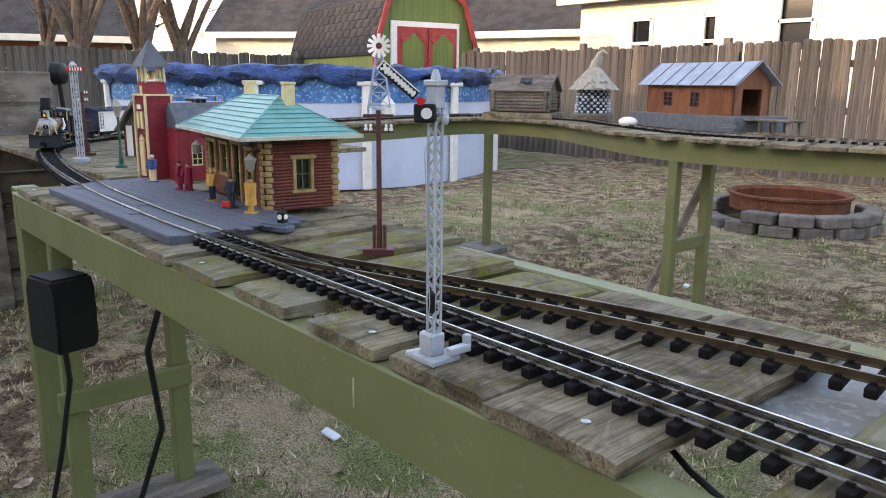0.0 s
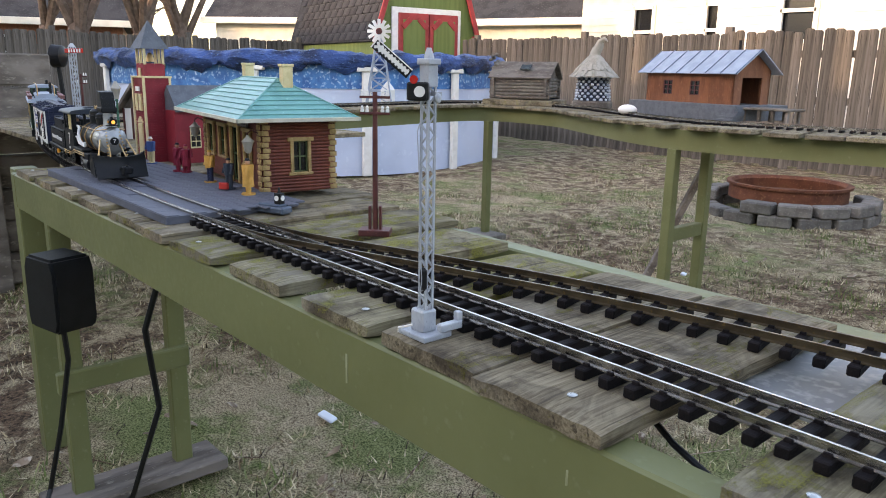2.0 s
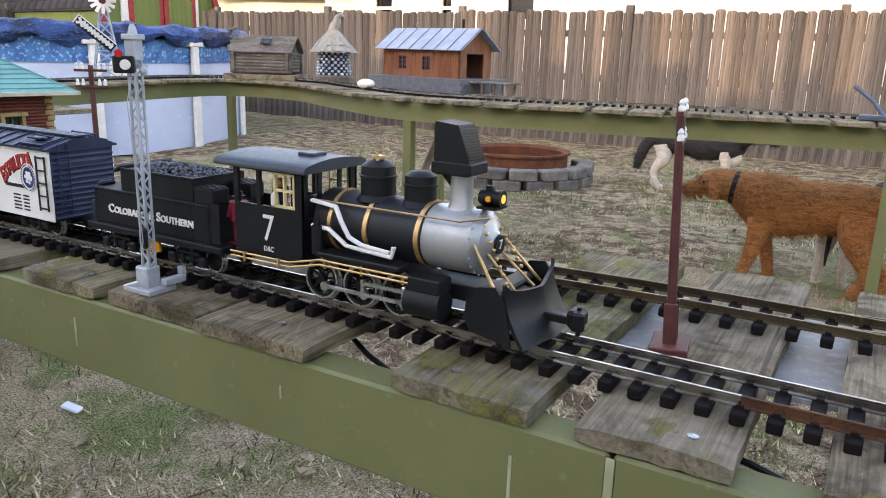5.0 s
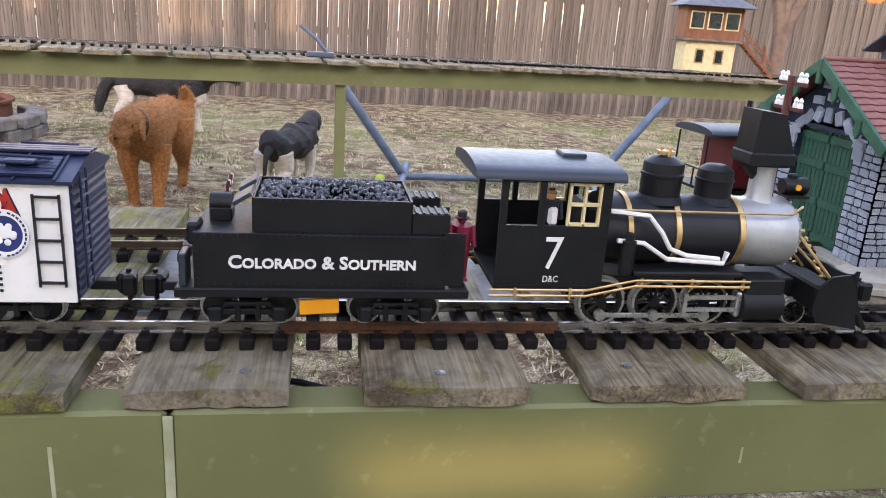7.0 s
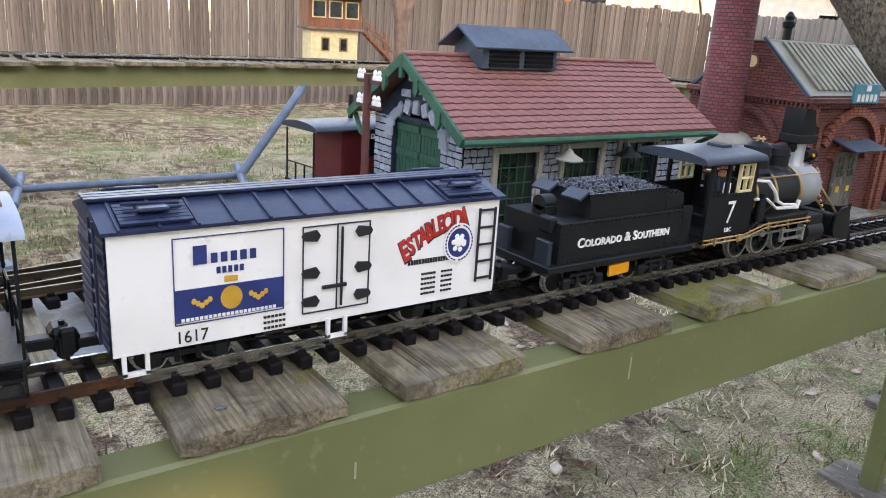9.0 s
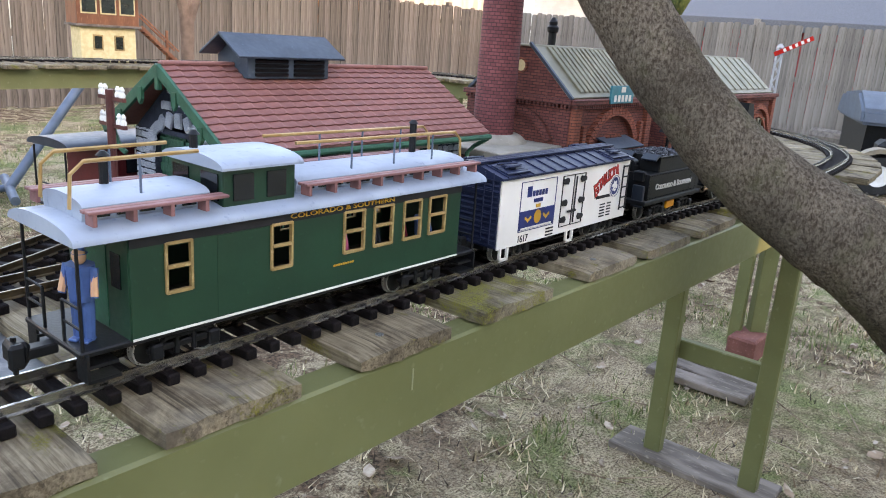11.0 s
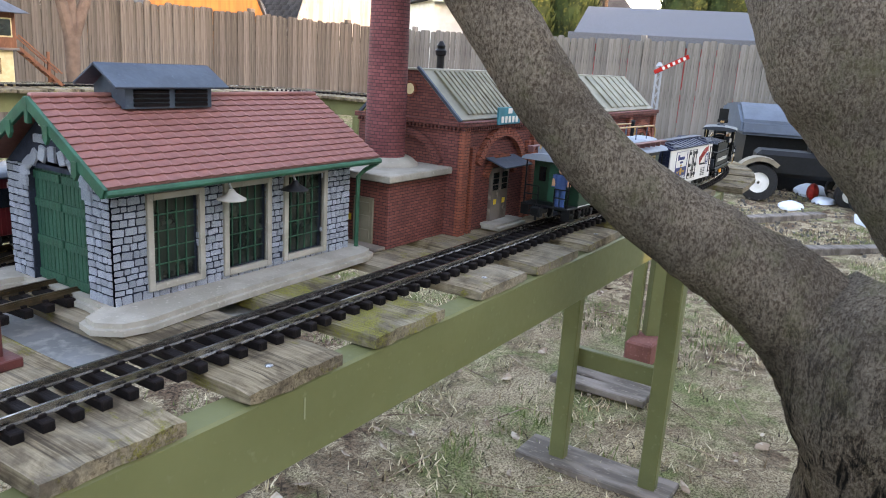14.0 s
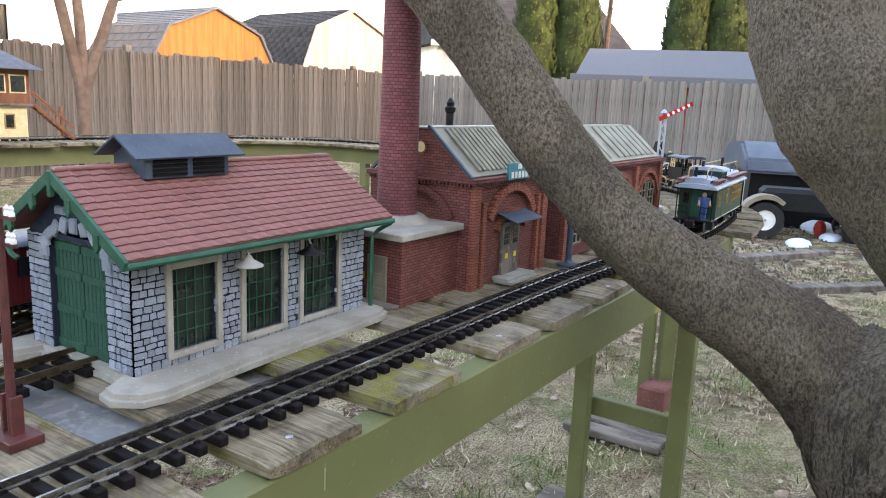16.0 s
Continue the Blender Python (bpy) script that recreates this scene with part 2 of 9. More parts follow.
M["log"] = mat("old grey log", "#6e675f", "#574f48", "#837b70", 0.9, 0, 20, 6, 0.8, (.3, 1, 1), spots=0.56)
M["grassdry"] = mat("grass blades", "#8c8060", "#5c6438", "#a3967a", 0.85, 0, 1.2, 40, 0.0, spots=0.55)
M["tarp"] = mat("blue tarpaulin", "#2f4f86", "#1a2a48", "#5b7fb0", 0.5, 0, 4, 7, 0.9, (1, 1, 2.2), spots=0.60, dist=0.03)
M["poolblue"] = mat("patterned pool liner", "#3d78ae", "#2c5f95", "#a4c0d8", 0.5, 0, 9, 3.2, 0.05, spots=0.55)
M["poolwall"] = mat("pale pool wall", "#b9c3d6", "#aeb8cc", "#c4cddd", 0.5, 0, 2, 8, 0.05, spots=0.6)
M["rustiron"] = mat("rusted iron ring", "#6a3f2c", "#553122", "#7d543c", 0.85, 0.1, 8, 8, 0.4, spots=0.55)
M["block"] = mat("concrete block", "#6f6a63", "#5b5650", "#837f77", 0.9, 0, 10, 8, 0.6, vary=0.2, spots=0.55)
M["redblock"] = mat("red paver block", "#7d5048", "#6d443d", "#8c6058", 0.9, 0, 12, 8, 0.6, spots=0.55)
M["cable"] = mat("black rubber cable", "#17181a", "#121314", None, 0.5, 0, 30, 5, 0.05)
M["orangecable"] = mat("orange cable", "#b5482a", "#a33e24", None, 0.5, 0, 30, 5, 0.05)


def bark_material(name, light, dark):
    """Bark: fine grain, pale lenticel dashes, lichen patches."""
    m = bpy.data.materials.new(name)
    m.use_nodes = True
    n, l = m.node_tree.nodes, m.node_tree.links
    b = n["Principled BSDF"]
    co = n.new("ShaderNodeTexCoord")

    def noi(scale, detail, rough, stretch=(1, 1, 1), distort=0.0):
        mp = n.new("ShaderNodeMapping")
        mp.inputs["Scale"].default_value = stretch
        l.new(co.outputs["Object"], mp.inputs[0])
        t = n.new("ShaderNodeTexNoise")
        t.inputs["Scale"].default_value, t.inputs["Detail"].default_value = scale, detail
        t.inputs["Roughness"].default_value, t.inputs["Distortion"].default_value = rough, distort
        l.new(mp.outputs[0], t.inputs[0])
        return t.outputs[0]

    def ramp(src, a, b_, c1, c2):
        r = n.new("ShaderNodeValToRGB")
        r.color_ramp.elements[0].position, r.color_ramp.elements[1].position = a, b_
        r.color_ramp.elements[0].color, r.color_ramp.elements[1].color = c1, c2
        l.new(src, r.inputs[0])
        return r.outputs[0]

    def mix(f, a, c):
        x = n.new("ShaderNodeMix")
        x.data_type = "RGBA"
        l.new(f, x.inputs["Factor"])
        l.new(a, x.inputs["A"])
        x.inputs["B"].default_value = c
        return x.outputs["Result"]
    k, w = (0, 0, 0, 1), (1, 1, 1, 1)
    grain = noi(210, 6, .8, (1, 1, .6), .3)
    col = ramp(grain, .41, .60, lin(dark), lin(light))
    col = mix(ramp(noi(7, 5, .6), .46, .64, k, (.5, .5, .5, 1)), col, lin("#463f36"))
    col = mix(ramp(noi(11, 6, .7), .52, .66, k, (.5, .5, .5, 1)), col, lin("#6f6d4e"))
    dash = ramp(noi(150, 2, .5, (.7, .7, 2.0), .2), .66, .72, k, (.55, .55, .55, 1))
    col = mix(dash, col, lin("#a39b8a"))
    pit = ramp(noi(170, 3, .7, (1, 1, .7)), .33, .42, (.5, .5, .5, 1), k)
    col = mix(pit, col, lin("#2a231d"))
    bp = n.new("ShaderNodeBump")
    bp.inputs["Strength"].default_value, bp.inputs["Distance"].default_value = 1.0, .012
    l.new(grain, bp.inputs["Height"])
    # deep upright fissures on the old wood low down, fading out up the limbs
    sp_, low = n.new("ShaderNodeSeparateXYZ"), n.new("ShaderNodeMapRange")
    l.new(co.outputs["Object"], sp_.inputs[0])
    l.new(sp_.outputs[2], low.inputs[0])
    low.inputs["From Min"].default_value, low.inputs["From Max"].default_value = .02, -.22
    fs_ = noi(46, 5, .7, (1, 1, .20), .8)
    cut = n.new("ShaderNodeMath")
    cut.operation = "MULTIPLY"
    l.new(ramp(fs_, .38, .48, w, k), cut.inputs[0])
    l.new(low.outputs[0], cut.inputs[1])
    col = mix(cut.outputs[0], col, lin("#1f1a16"))
    b2 = n.new("ShaderNodeBump")
    b2.invert = True
    b2.inputs["Strength"].default_value, b2.inputs["Distance"].default_value = 1.0, .022
    l.new(cut.outputs[0], b2.inputs["Height"])
    l.new(bp.outputs[0], b2.inputs["Normal"])
    nrm = b2.outputs[0]
    l.new(col, b.inputs["Base Color"])
    l.new(nrm, b.inputs["Normal"])
    b.inputs["Roughness"].default_value = .92
    b.inputs["Specular IOR Level"].default_value = .15
    return m


M["bark"] = bark_material("grey-brown bark", "#9d8f7e", "#574a3d")
M["housecream"] = mat("cream siding", "#d8d2c4", "#cfc8b9", None, 0.6, 0, 3, 8, 0.05)
M["housewhite"] = mat("white siding", "#cfcdc8", "#c5c2bc", None, 0.6, 0, 3, 8, 0.05)
M["shingle"] = mat("asphalt shingle", "#3d3d3f", "#313133", "#4d4c4c", 0.92, 0, 2.5, 9, 0.4, vary=0.16, spots=0.56, spec=0.1)
M["shedgreen"] = mat("shed green siding", "#67743f", "#5c6937", "#747f4b", 0.65, 0, 3, 8, 0.2, (4, 4, .3), spots=0.6)
M["barnred"] = mat("barn red trim", "#a03a3a", "#8e3232", None, 0.6, 0, 6, 8, 0.1)
M["orangewood"] = mat("orange shed siding", "#94602f", "#845428", None, 0.65, 0, 3, 8, 0.2, (4, 4, .3))
M["greyshed"] = mat("weathered pale shed siding", "#a8a099", "#8d857f", "#756d68", 0.85, 0, 2, 8, 0.2, (3, 3, .3), spots=0.58)
M["conifer"] = mat("arborvitae foliage", "#323f1e", "#212c13", "#55562b", 0.9, 0, 2, 6, 0.0, spots=0.56)
M["twig"] = mat("bare twigs", "#6e5c50", "#5c4c42", None, 0.9, 0, 10, 5, 0.2)
M["snow"] = mat("old snow", "#dfe6ee", "#d2dbe6", None, 0.7, 0, 10, 6, 0.4)
M["rubber"] = mat("tyre rubber", "#242424", "#1c1c1c", "#303030", 0.8, 0, 20, 8, 0.2)
M["yellow"] = mat("yellow deck paint", "#d9b72c", "#c9a824", None, 0.45, 0, 10, 6, 0.05)
M["bluegrey"] = mat("blue-grey plastic", "#4b5663", "#434d59", "#57626e", 0.5, 0, 6, 8, 0.05, spots=0.62)
M["tanplastic"] = mat("tan plastic", "#9a968c", "#8c887f", None, 0.5, 0, 8, 6, 0.05)
M["skin"] = mat("flesh paint", "#c99a78", "#bd8e6d", None, 0.55, 0, 60, 5, 0.05)
M["furgold"] = mat("golden red fur", "#b0713f", "#8d562d", "#cb9866", 0.85, 0, 30, 4, 0.8, (.5, 2.4, 2.4), spots=0.53, dist=0.012)
M["furblack"] = mat("black fur", "#2b2827", "#201e1e", "#443f3b", 0.75, 0, 16, 6, 0.6, (1, 3, 3), spots=0.58, dist=0.01)
M["furwhite"] = mat("cream white fur", "#cfc5b6", "#bdb2a2", "#a1968a", 0.8, 0, 16, 6, 0.6, (1, 3, 3), spots=0.56, dist=0.01)
M["furtan"] = mat("tan fur", "#a2724a", "#8c5f3c", None, 0.8, 0, 16, 6, 0.6, (1, 3, 3), dist=0.01)
M["lampwarm"] = mat("lit headlamp", "#ffb050", "#ffa848", None, 0.4, 0, 10, 4, 0.0, emit=0.14)
M["redlens"] = mat("red signal lens", "#c4241c", "#b01e18", None, 0.2, 0, 10, 4, 0.0)
M["tube"] = mat("grey-blue steel tube", "#5d6b7c", "#52606f", "#6d7a8a", 0.45, 0.2, 12, 8, 0.05, spots=0.62)
M["ball"] = mat("tennis ball felt", "#b9c95a", "#adbd50", None, 0.9, 0, 40, 6, 0.2)
M["blueshirt"] = mat("blue figure paint", "#3d5a8c", "#34507e", None, 0.6, 0, 60, 5, 0.05)
M["redcoat"] = mat("crimson figure paint", "#8c2438", "#7d1f31", None, 0.6, 0, 60, 5, 0.05)
M["tancoat"] = mat("tan figure paint", "#c4924a", "#b5853f", None, 0.6, 0, 60, 5, 0.05)
M["darkcloth"] = mat("dark figure paint", "#28303a", "#222932", None, 0.6, 0, 60, 5, 0.05)
M["pink"] = mat("pink figure paint", "#c9688c", "#b95c7e", None, 0.6, 0, 60, 5, 0.05)

# ---- mesh helpers ----


def box(bm, c, s, bevel=0.0, rot=None):
    """A box of size s about c in bm; rot turns it about c."""
    m = Matrix.Translation(c) @ (rot.to_4x4() if rot else Matrix.Identity(4)) @ Matrix.Diagonal((*s, 1))
    g = bmesh.ops.create_cube(bm, size=1.0, matrix=m)
    if bevel:
        es = list({e for v in g["verts"] for e in v.link_edges})
        bmesh.ops.bevel(bm, geom=es, offset=bevel, segments=1, affect="EDGES", profile=0.5)
    return bm


def rod(bm, a, b, r, r2=None, seg=10, caps=True):
    """A round bar from a to b, radius r to r2."""
    a, b = Vector(a), Vector(b)
    d = b - a
    m = Matrix.Translation((a + b) / 2) @ d.to_track_quat("Z", "Y").to_matrix().to_4x4()
    bmesh.ops.create_cone(bm, cap_ends=caps, segments=seg, radius1=r, radius2=r if r2 is None else r2, depth=d.length, matrix=m)
    return bm


def lathe(bm, prof, c=(0, 0, 0), seg=20, axis="Z"):
    """A turned body from (radius, height) pairs about c."""
    rows = []
    for r, h in prof:
        ring = []
        for i in range(seg):
            a = 2 * math.pi * i / seg
            p = Vector((r * math.cos(a), r * math.sin(a), h))
            if axis == "X":
                p = Vector((h, p.x, p.y))
            elif axis == "Y":
                p = Vector((p.x, h, p.y))
            ring.append(bm.verts.new(p + Vector(c)))
        rows.append(ring)
    for a, b in zip(rows, rows[1:]):
        for i in range(seg):
            bm.faces.new((a[i], a[(i + 1) % seg], b[(i + 1) % seg], b[i]))
    if abs(prof[0][0] - prof[-1][0]) < 1e-6:
        for i in range(seg):
            bm.faces.new((rows[-1][i], rows[-1][(i + 1) % seg], rows[0][(i + 1) % seg], rows[0][i]))
    else:
        bm.faces.new(rows[0][::-1])
        bm.faces.new(rows[-1])
    bmesh.ops.recalc_face_normals(bm, faces=bm.faces)
    return bm


def prism(bm, pts, a, b, plane="XZ"):
    """A polygon drawn in plane, drawn out from a to b along the third axis."""
    def at(p, h):
        return {"XZ": (p[0], h, p[1]), "YZ": (h, p[0], p[1]), "XY": (p[0], p[1], h)}[plane]
    lo, hi = [bm.verts.new(at(p, a)) for p in pts], [bm.verts.new(at(p, b)) for p in pts]
    fs = [bm.faces.new(lo), bm.faces.new(hi)]
    for i in range(len(pts)):
        j = (i + 1) % len(pts)
        fs.append(bm.faces.new((lo[i], lo[j], hi[j], hi[i])))
    bmesh.ops.recalc_face_normals(bm, faces=fs)
    return bm


def tube(bm, pts, r, seg=8):
    """A bent pipe through pts."""
    pts = [Vector(p) for p in pts]
    rows = []
    for i, p in enumerate(pts):
        d = (pts[min(i + 1, len(pts) - 1)] - pts[max(i - 1, 0)]).normalized()
        u = d.orthogonal().normalized() if i == 0 else (rows_u - d * rows_u.dot(d)).normalized()
        rows_u = u
        w = d.cross(u)
        rr = r[i] if isinstance(r, (list, tuple)) else r
        rows.append([bm.verts.new(p + (u * math.cos(2 * math.pi * k / seg) + w * math.sin(2 * math.pi * k / seg)) * rr) for k in range(seg)])
    fs = []
    for a, b in zip(rows, rows[1:]):
        for k in range(seg):
            fs.append(bm.faces.new((a[k], a[(k + 1) % seg], b[(k + 1) % seg], b[k])))
    fs += [bm.faces.new(rows[0][::-1]), bm.faces.new(rows[-1])]
    bmesh.ops.recalc_face_normals(bm, faces=fs)
    return bm


def ball(bm, c, r, seg=12, squash=(1, 1, 1), rot=None):
    m = Matrix.Translation(c) @ (rot.to_4x4() if rot else Matrix.Identity(4)) @ Matrix.Diagonal((r * squash[0], r * squash[1], r * squash[2], 1))
    bmesh.ops.create_uvsphere(bm, u_segments=seg, v_segments=max(6, seg * 2 // 3), radius=1, matrix=m)
    return bm


def shade(me, angle=35):
    for p in me.polygons:
        p.use_smooth = True
    try:
        me.set_sharp_from_angle(angle=radians(angle))
    except AttributeError:
        pass


def mesh(name, bm, material, smooth=True):
    me = bpy.data.meshes.new(name)
    bm.to_mesh(me)
    bm.free()
    me.materials.append(M[material] if isinstance(material, str) else material)
    if smooth:
        shade(me)
    return me


def part(name, bm, material, parent, label="", at=None):
    """One mesh object under a thing or a part."""
    ob = new(name, mesh(name, bm, material))
    ob.parent = parent
    if at:
        ob.matrix_basis = at
    if label:
        ob["label"] = label
    return ob


def share(name, me, parent, at):
    ob = new(name, me)
    ob.parent, ob.matrix_basis = parent, at
    return ob


def solo(name, bm, material, label, category, group="", kind="", at=None):
    ob = tagged(new(name, mesh(name, bm, material)), label, category, group, kind)
    if at:
        ob.matrix_basis = at
    return ob


def thing(name, at, label, category, group="", kind=""):
    ob = tagged(new(name), label, category, group, kind)
    ob.matrix_basis = at
    return ob


def nb():
    return bmesh.new()


def text_part(name, body, size, material, parent, at, label="", extrude=0.0004, squeeze=1.0, align="CENTER", bold=0.0, caps=False):
    """Lettering as a mesh, flat on its xy plane at the pose at."""
    cu = bpy.data.curves.new(name, "FONT")
    cu.body, cu.size, cu.extrude, cu.align_x, cu.align_y, cu.resolution_u = body, size, extrude, align, "CENTER", 3
    cu.offset = bold * size
    if caps:
        cu.small_caps_scale = .76
        for ch in cu.body_format:
            ch.use_small_caps = True
    tmp = bpy.data.objects.new(name, cu)
    me = bpy.data.meshes.new_from_object(tmp)
    bpy.data.objects.remove(tmp)
    me.transform(Matrix.Diagonal((squeeze, 1, 1, 1)))
    me.materials.clear()
    me.materials.append(M[material])
    ob = share(name, me, parent, at)
    if label:
        ob["label"] = label
    return ob


FACE_S = pose(0, 0, 0, 90, 0, 0)      # a sheet upright, facing -y

# ---- ground, fences, distance ----
GZ = -0.86            # the lawn; z = 0 is the top of the deck boards


def lawn_material():
    m = bpy.data.materials.new("worn winter lawn")
    m.use_nodes = True
    n, l = m.node_tree.nodes, m.node_tree.links
    b = n["Principled BSDF"]
    co = n.new("ShaderNodeTexCoord")

    def noi(s, d=6, rough=0.6):
        t = n.new("ShaderNodeTexNoise")
        t.inputs["Scale"].default_value, t.inputs["Detail"].default_value, t.inputs["Roughness"].default_value = s, d, rough
        l.new(co.outputs["Object"], t.inputs[0])
        return t.outputs[0]

    def ramp(src, a, b_, c1, c2):
        r = n.new("ShaderNodeValToRGB")
        r.color_ramp.elements[0].position, r.color_ramp.elements[1].position = a, b_
        r.color_ramp.elements[0].color, r.color_ramp.elements[1].color = c1, c2
        l.new(src, r.inputs[0])
        return r.outputs[0]

    def mix(f, a, b_):
        x = n.new("ShaderNodeMix")
        x.data_type = "RGBA"
        l.new(f, x.inputs["Factor"])
        l.new(a, x.inputs["A"])
        l.new(b_, x.inputs["B"])
        return x.outputs["Result"]
    k, w = (0, 0, 0, 1), (1, 1, 1, 1)
    fine, mid, patchy, broad, blade = noi(60, 6, 0.8), noi(8, 6, 0.75), noi(2.4, 6, 0.7), noi(0.55, 5), noi(150, 5, 0.85)
    dirt = ramp(fine, 0.40, 0.60, lin("#30261e"), lin("#866d57"))
    straw = ramp(blade, 0.42, 0.57, lin("#5a4936"), lin("#d6c3a2"))
    grass = ramp(blade, 0.42, 0.57, lin("#39441f"), lin("#969c68"))
    a = mix(ramp(mid, 0.47, 0.57, k, w), dirt, straw)
    a = mix(ramp(patchy, 0.53, 0.60, k, w), a, mix(ramp(mid, 0.42, 0.58, w, k), straw, grass))
    base = mix(ramp(broad, 0.46, 0.60, k, w), a, mix(ramp(patchy, 0.44, 0.56, k, w), straw, grass))
    l.new(base, b.inputs["Base Color"])
    b.inputs["Roughness"].default_value = 0.95
    b.inputs["Specular IOR Level"].default_value = 0.15
    bp = n.new("ShaderNodeBump")
    bp.inputs["Strength"].default_value, bp.inputs["Distance"].default_value = 0.8, 0.03
    l.new(fine, bp.inputs["Height"])
    l.new(bp.outputs[0], b.inputs["Normal"])
    return m


M["lawn"] = lawn_material()
bm = nb()
bmesh.ops.create_grid(bm, x_segments=160, y_segments=120, size=1.0, matrix=Matrix.Translation((0, 3.5, GZ)) @ Matrix.Diagonal((16, 12, 1, 1)))
for v in bm.verts:
    if abs(v.co.x) < 15.9 and -8.4 < v.co.y < 15.4:
        v.co.z += 0.05 * noise.noise(v.co * 0.45) + 0.022 * noise.noise(v.co * 2.3)
edge = [e for e in bm.edges if e.is_boundary]
ring = bmesh.ops.extrude_edge_only(bm, edges=edge)
for v in [g for g in ring["geom"] if isinstance(g, bmesh.types.BMVert)]:
    v.co.x *= 60
    v.co.y = 3.5 + (v.co.y - 3.5) * 60
ground = solo("ground", bm, "lawn", "worn winter lawn of dry grass and bare dirt", "ground", kind="structure")

# loose grass in tufts over the near lawn: dry straw, and green where the turf lives on
rg = random.Random(3)
BLADES = {"straw": ([], []), "green": ([], [])}
for i in range(30000):
    x, y = rg.uniform(-6, 7), -2.2 + 10.2 * rg.random() ** 1.6
    q = noise.noise(Vector((x * 1.3, y * 1.3, 4.0))) + .5 * noise.noise(Vector((x * 4, y * 4, 1.0)))
    if q < -0.02 and rg.random() < 0.88:
        continue
    kind = "green" if q > .16 and rg.random() < .75 else "straw"
    vs, fs = BLADES[kind]
    for k in range(rg.randint(7, 13)):
        bx, by = x + rg.gauss(0, 0.04), y + rg.gauss(0, 0.04)
        a, h, s_ = rg.uniform(0, 6.28), rg.uniform(0.010, 0.036), rg.uniform(0.01, 0.045)
        if kind == "green":
            h, s_ = h * 1.25, s_ * .7
        dx, dy, wd = math.cos(a), math.sin(a), rg.uniform(0.0016, 0.0042)
        z = GZ + 0.05 * noise.noise(Vector((bx, by, GZ)) * 0.45) + 0.022 * noise.noise(Vector((bx, by, GZ)) * 2.3) - 0.004
        q0 = len(vs)
        vs += [(bx - dy * wd, by + dx * wd, z), (bx + dy * wd, by - dx * wd, z), (bx + dx * s_, by + dy * s_, z + h)]
        fs.append((q0, q0 + 1, q0 + 2))
for kind, cols, lab in (("straw", ("#c0ad88", "#8f7c5a", "#dccdab", "#6f5a42", "#c9b695", "#3d3024"), "short dry straw-coloured grass"),
                        ("green", ("#5d6b34", "#4a5729", "#7b8450", "#69743e", "#8d8f5c", "#55602f"), "living green grass tufts among the straw")):
    me = bpy.data.meshes.new("grass")
    me.from_pydata(BLADES[kind][0], [], BLADES[kind][1])
    gm = bpy.data.materials.new(kind + " blades")
    gm.use_nodes = True
    gn, gl = gm.node_tree.nodes, gm.node_tree.links
    gg, gr = gn.new("ShaderNodeNewGeometry"), gn.new("ShaderNodeValToRGB")
    gr.color_ramp.interpolation = "CONSTANT"
    for i, col in enumerate(cols):
        e = gr.color_ramp.elements[i] if i < 2 else gr.color_ramp.elements.new(i / 6)
        e.position, e.color = i / 6, lin(col)
    gl.new(gg.outputs["Random Per Island"], gr.inputs[0])
    gl.new(gr.outputs[0], gn["Principled BSDF"].inputs["Base Color"])
    gn["Principled BSDF"].inputs["Roughness"].default_value = .85
    me.materials.append(gm)
    tagged(new("grass", me), lab, "grass", kind="stuff")

# fallen leaves and twigs
bm = nb()
for i in range(1700):
    x, y = rg.uniform(-4, 5), -1.8 + 6.5 * rg.random() ** 1.5
    z = GZ + 0.05 * noise.noise(Vector((x, y, GZ)) * 0.45) + 0.022 * noise.noise(Vector((x, y, GZ)) * 2.3) + 0.012
    r = Euler((rg.uniform(-.5, .5), rg.uniform(-.5, .5), rg.uniform(0, 6))).to_matrix()
    if i % 3:
        pts = [(-1, 0, .1), (-.3, .5, 0), (.5, .45, .12), (1, 0, .2), (.4, -.5, .05), (-.4, -.4, .15)]
        s = rg.uniform(0.010, 0.034)
        bm.faces.new([bm.verts.new(Vector((x, y, z)) + r @ (Vector(p) * s)) for p in pts])
    else:
        d = r @ Vector((rg.uniform(.03, .12), 0, 0))
        rod(bm, Vector((x, y, z)) - d, Vector((x, y, z)) + d, 0.0025, 0.0015, 5)
solo("leaf_litter", bm, mat("dead leaves", "#9c8670", "#5e4a3a", "#b5a693", 0.85, 0, 9, 4, 0.0), "scattered dead leaves and twigs", "leaf litter", kind="stuff")

# fence: one board mesh, shared


def fence_board(h, w, name):
    bm = nb()
    c = w * 0.20
    prism(bm, [(-w / 2, 0), (w / 2, 0), (w / 2, h - c), (w / 2 - c, h), (-w / 2 + c, h), (-w / 2, h - c)], -0.009, 0.009)
    return bm


FENCE_H = 1.67


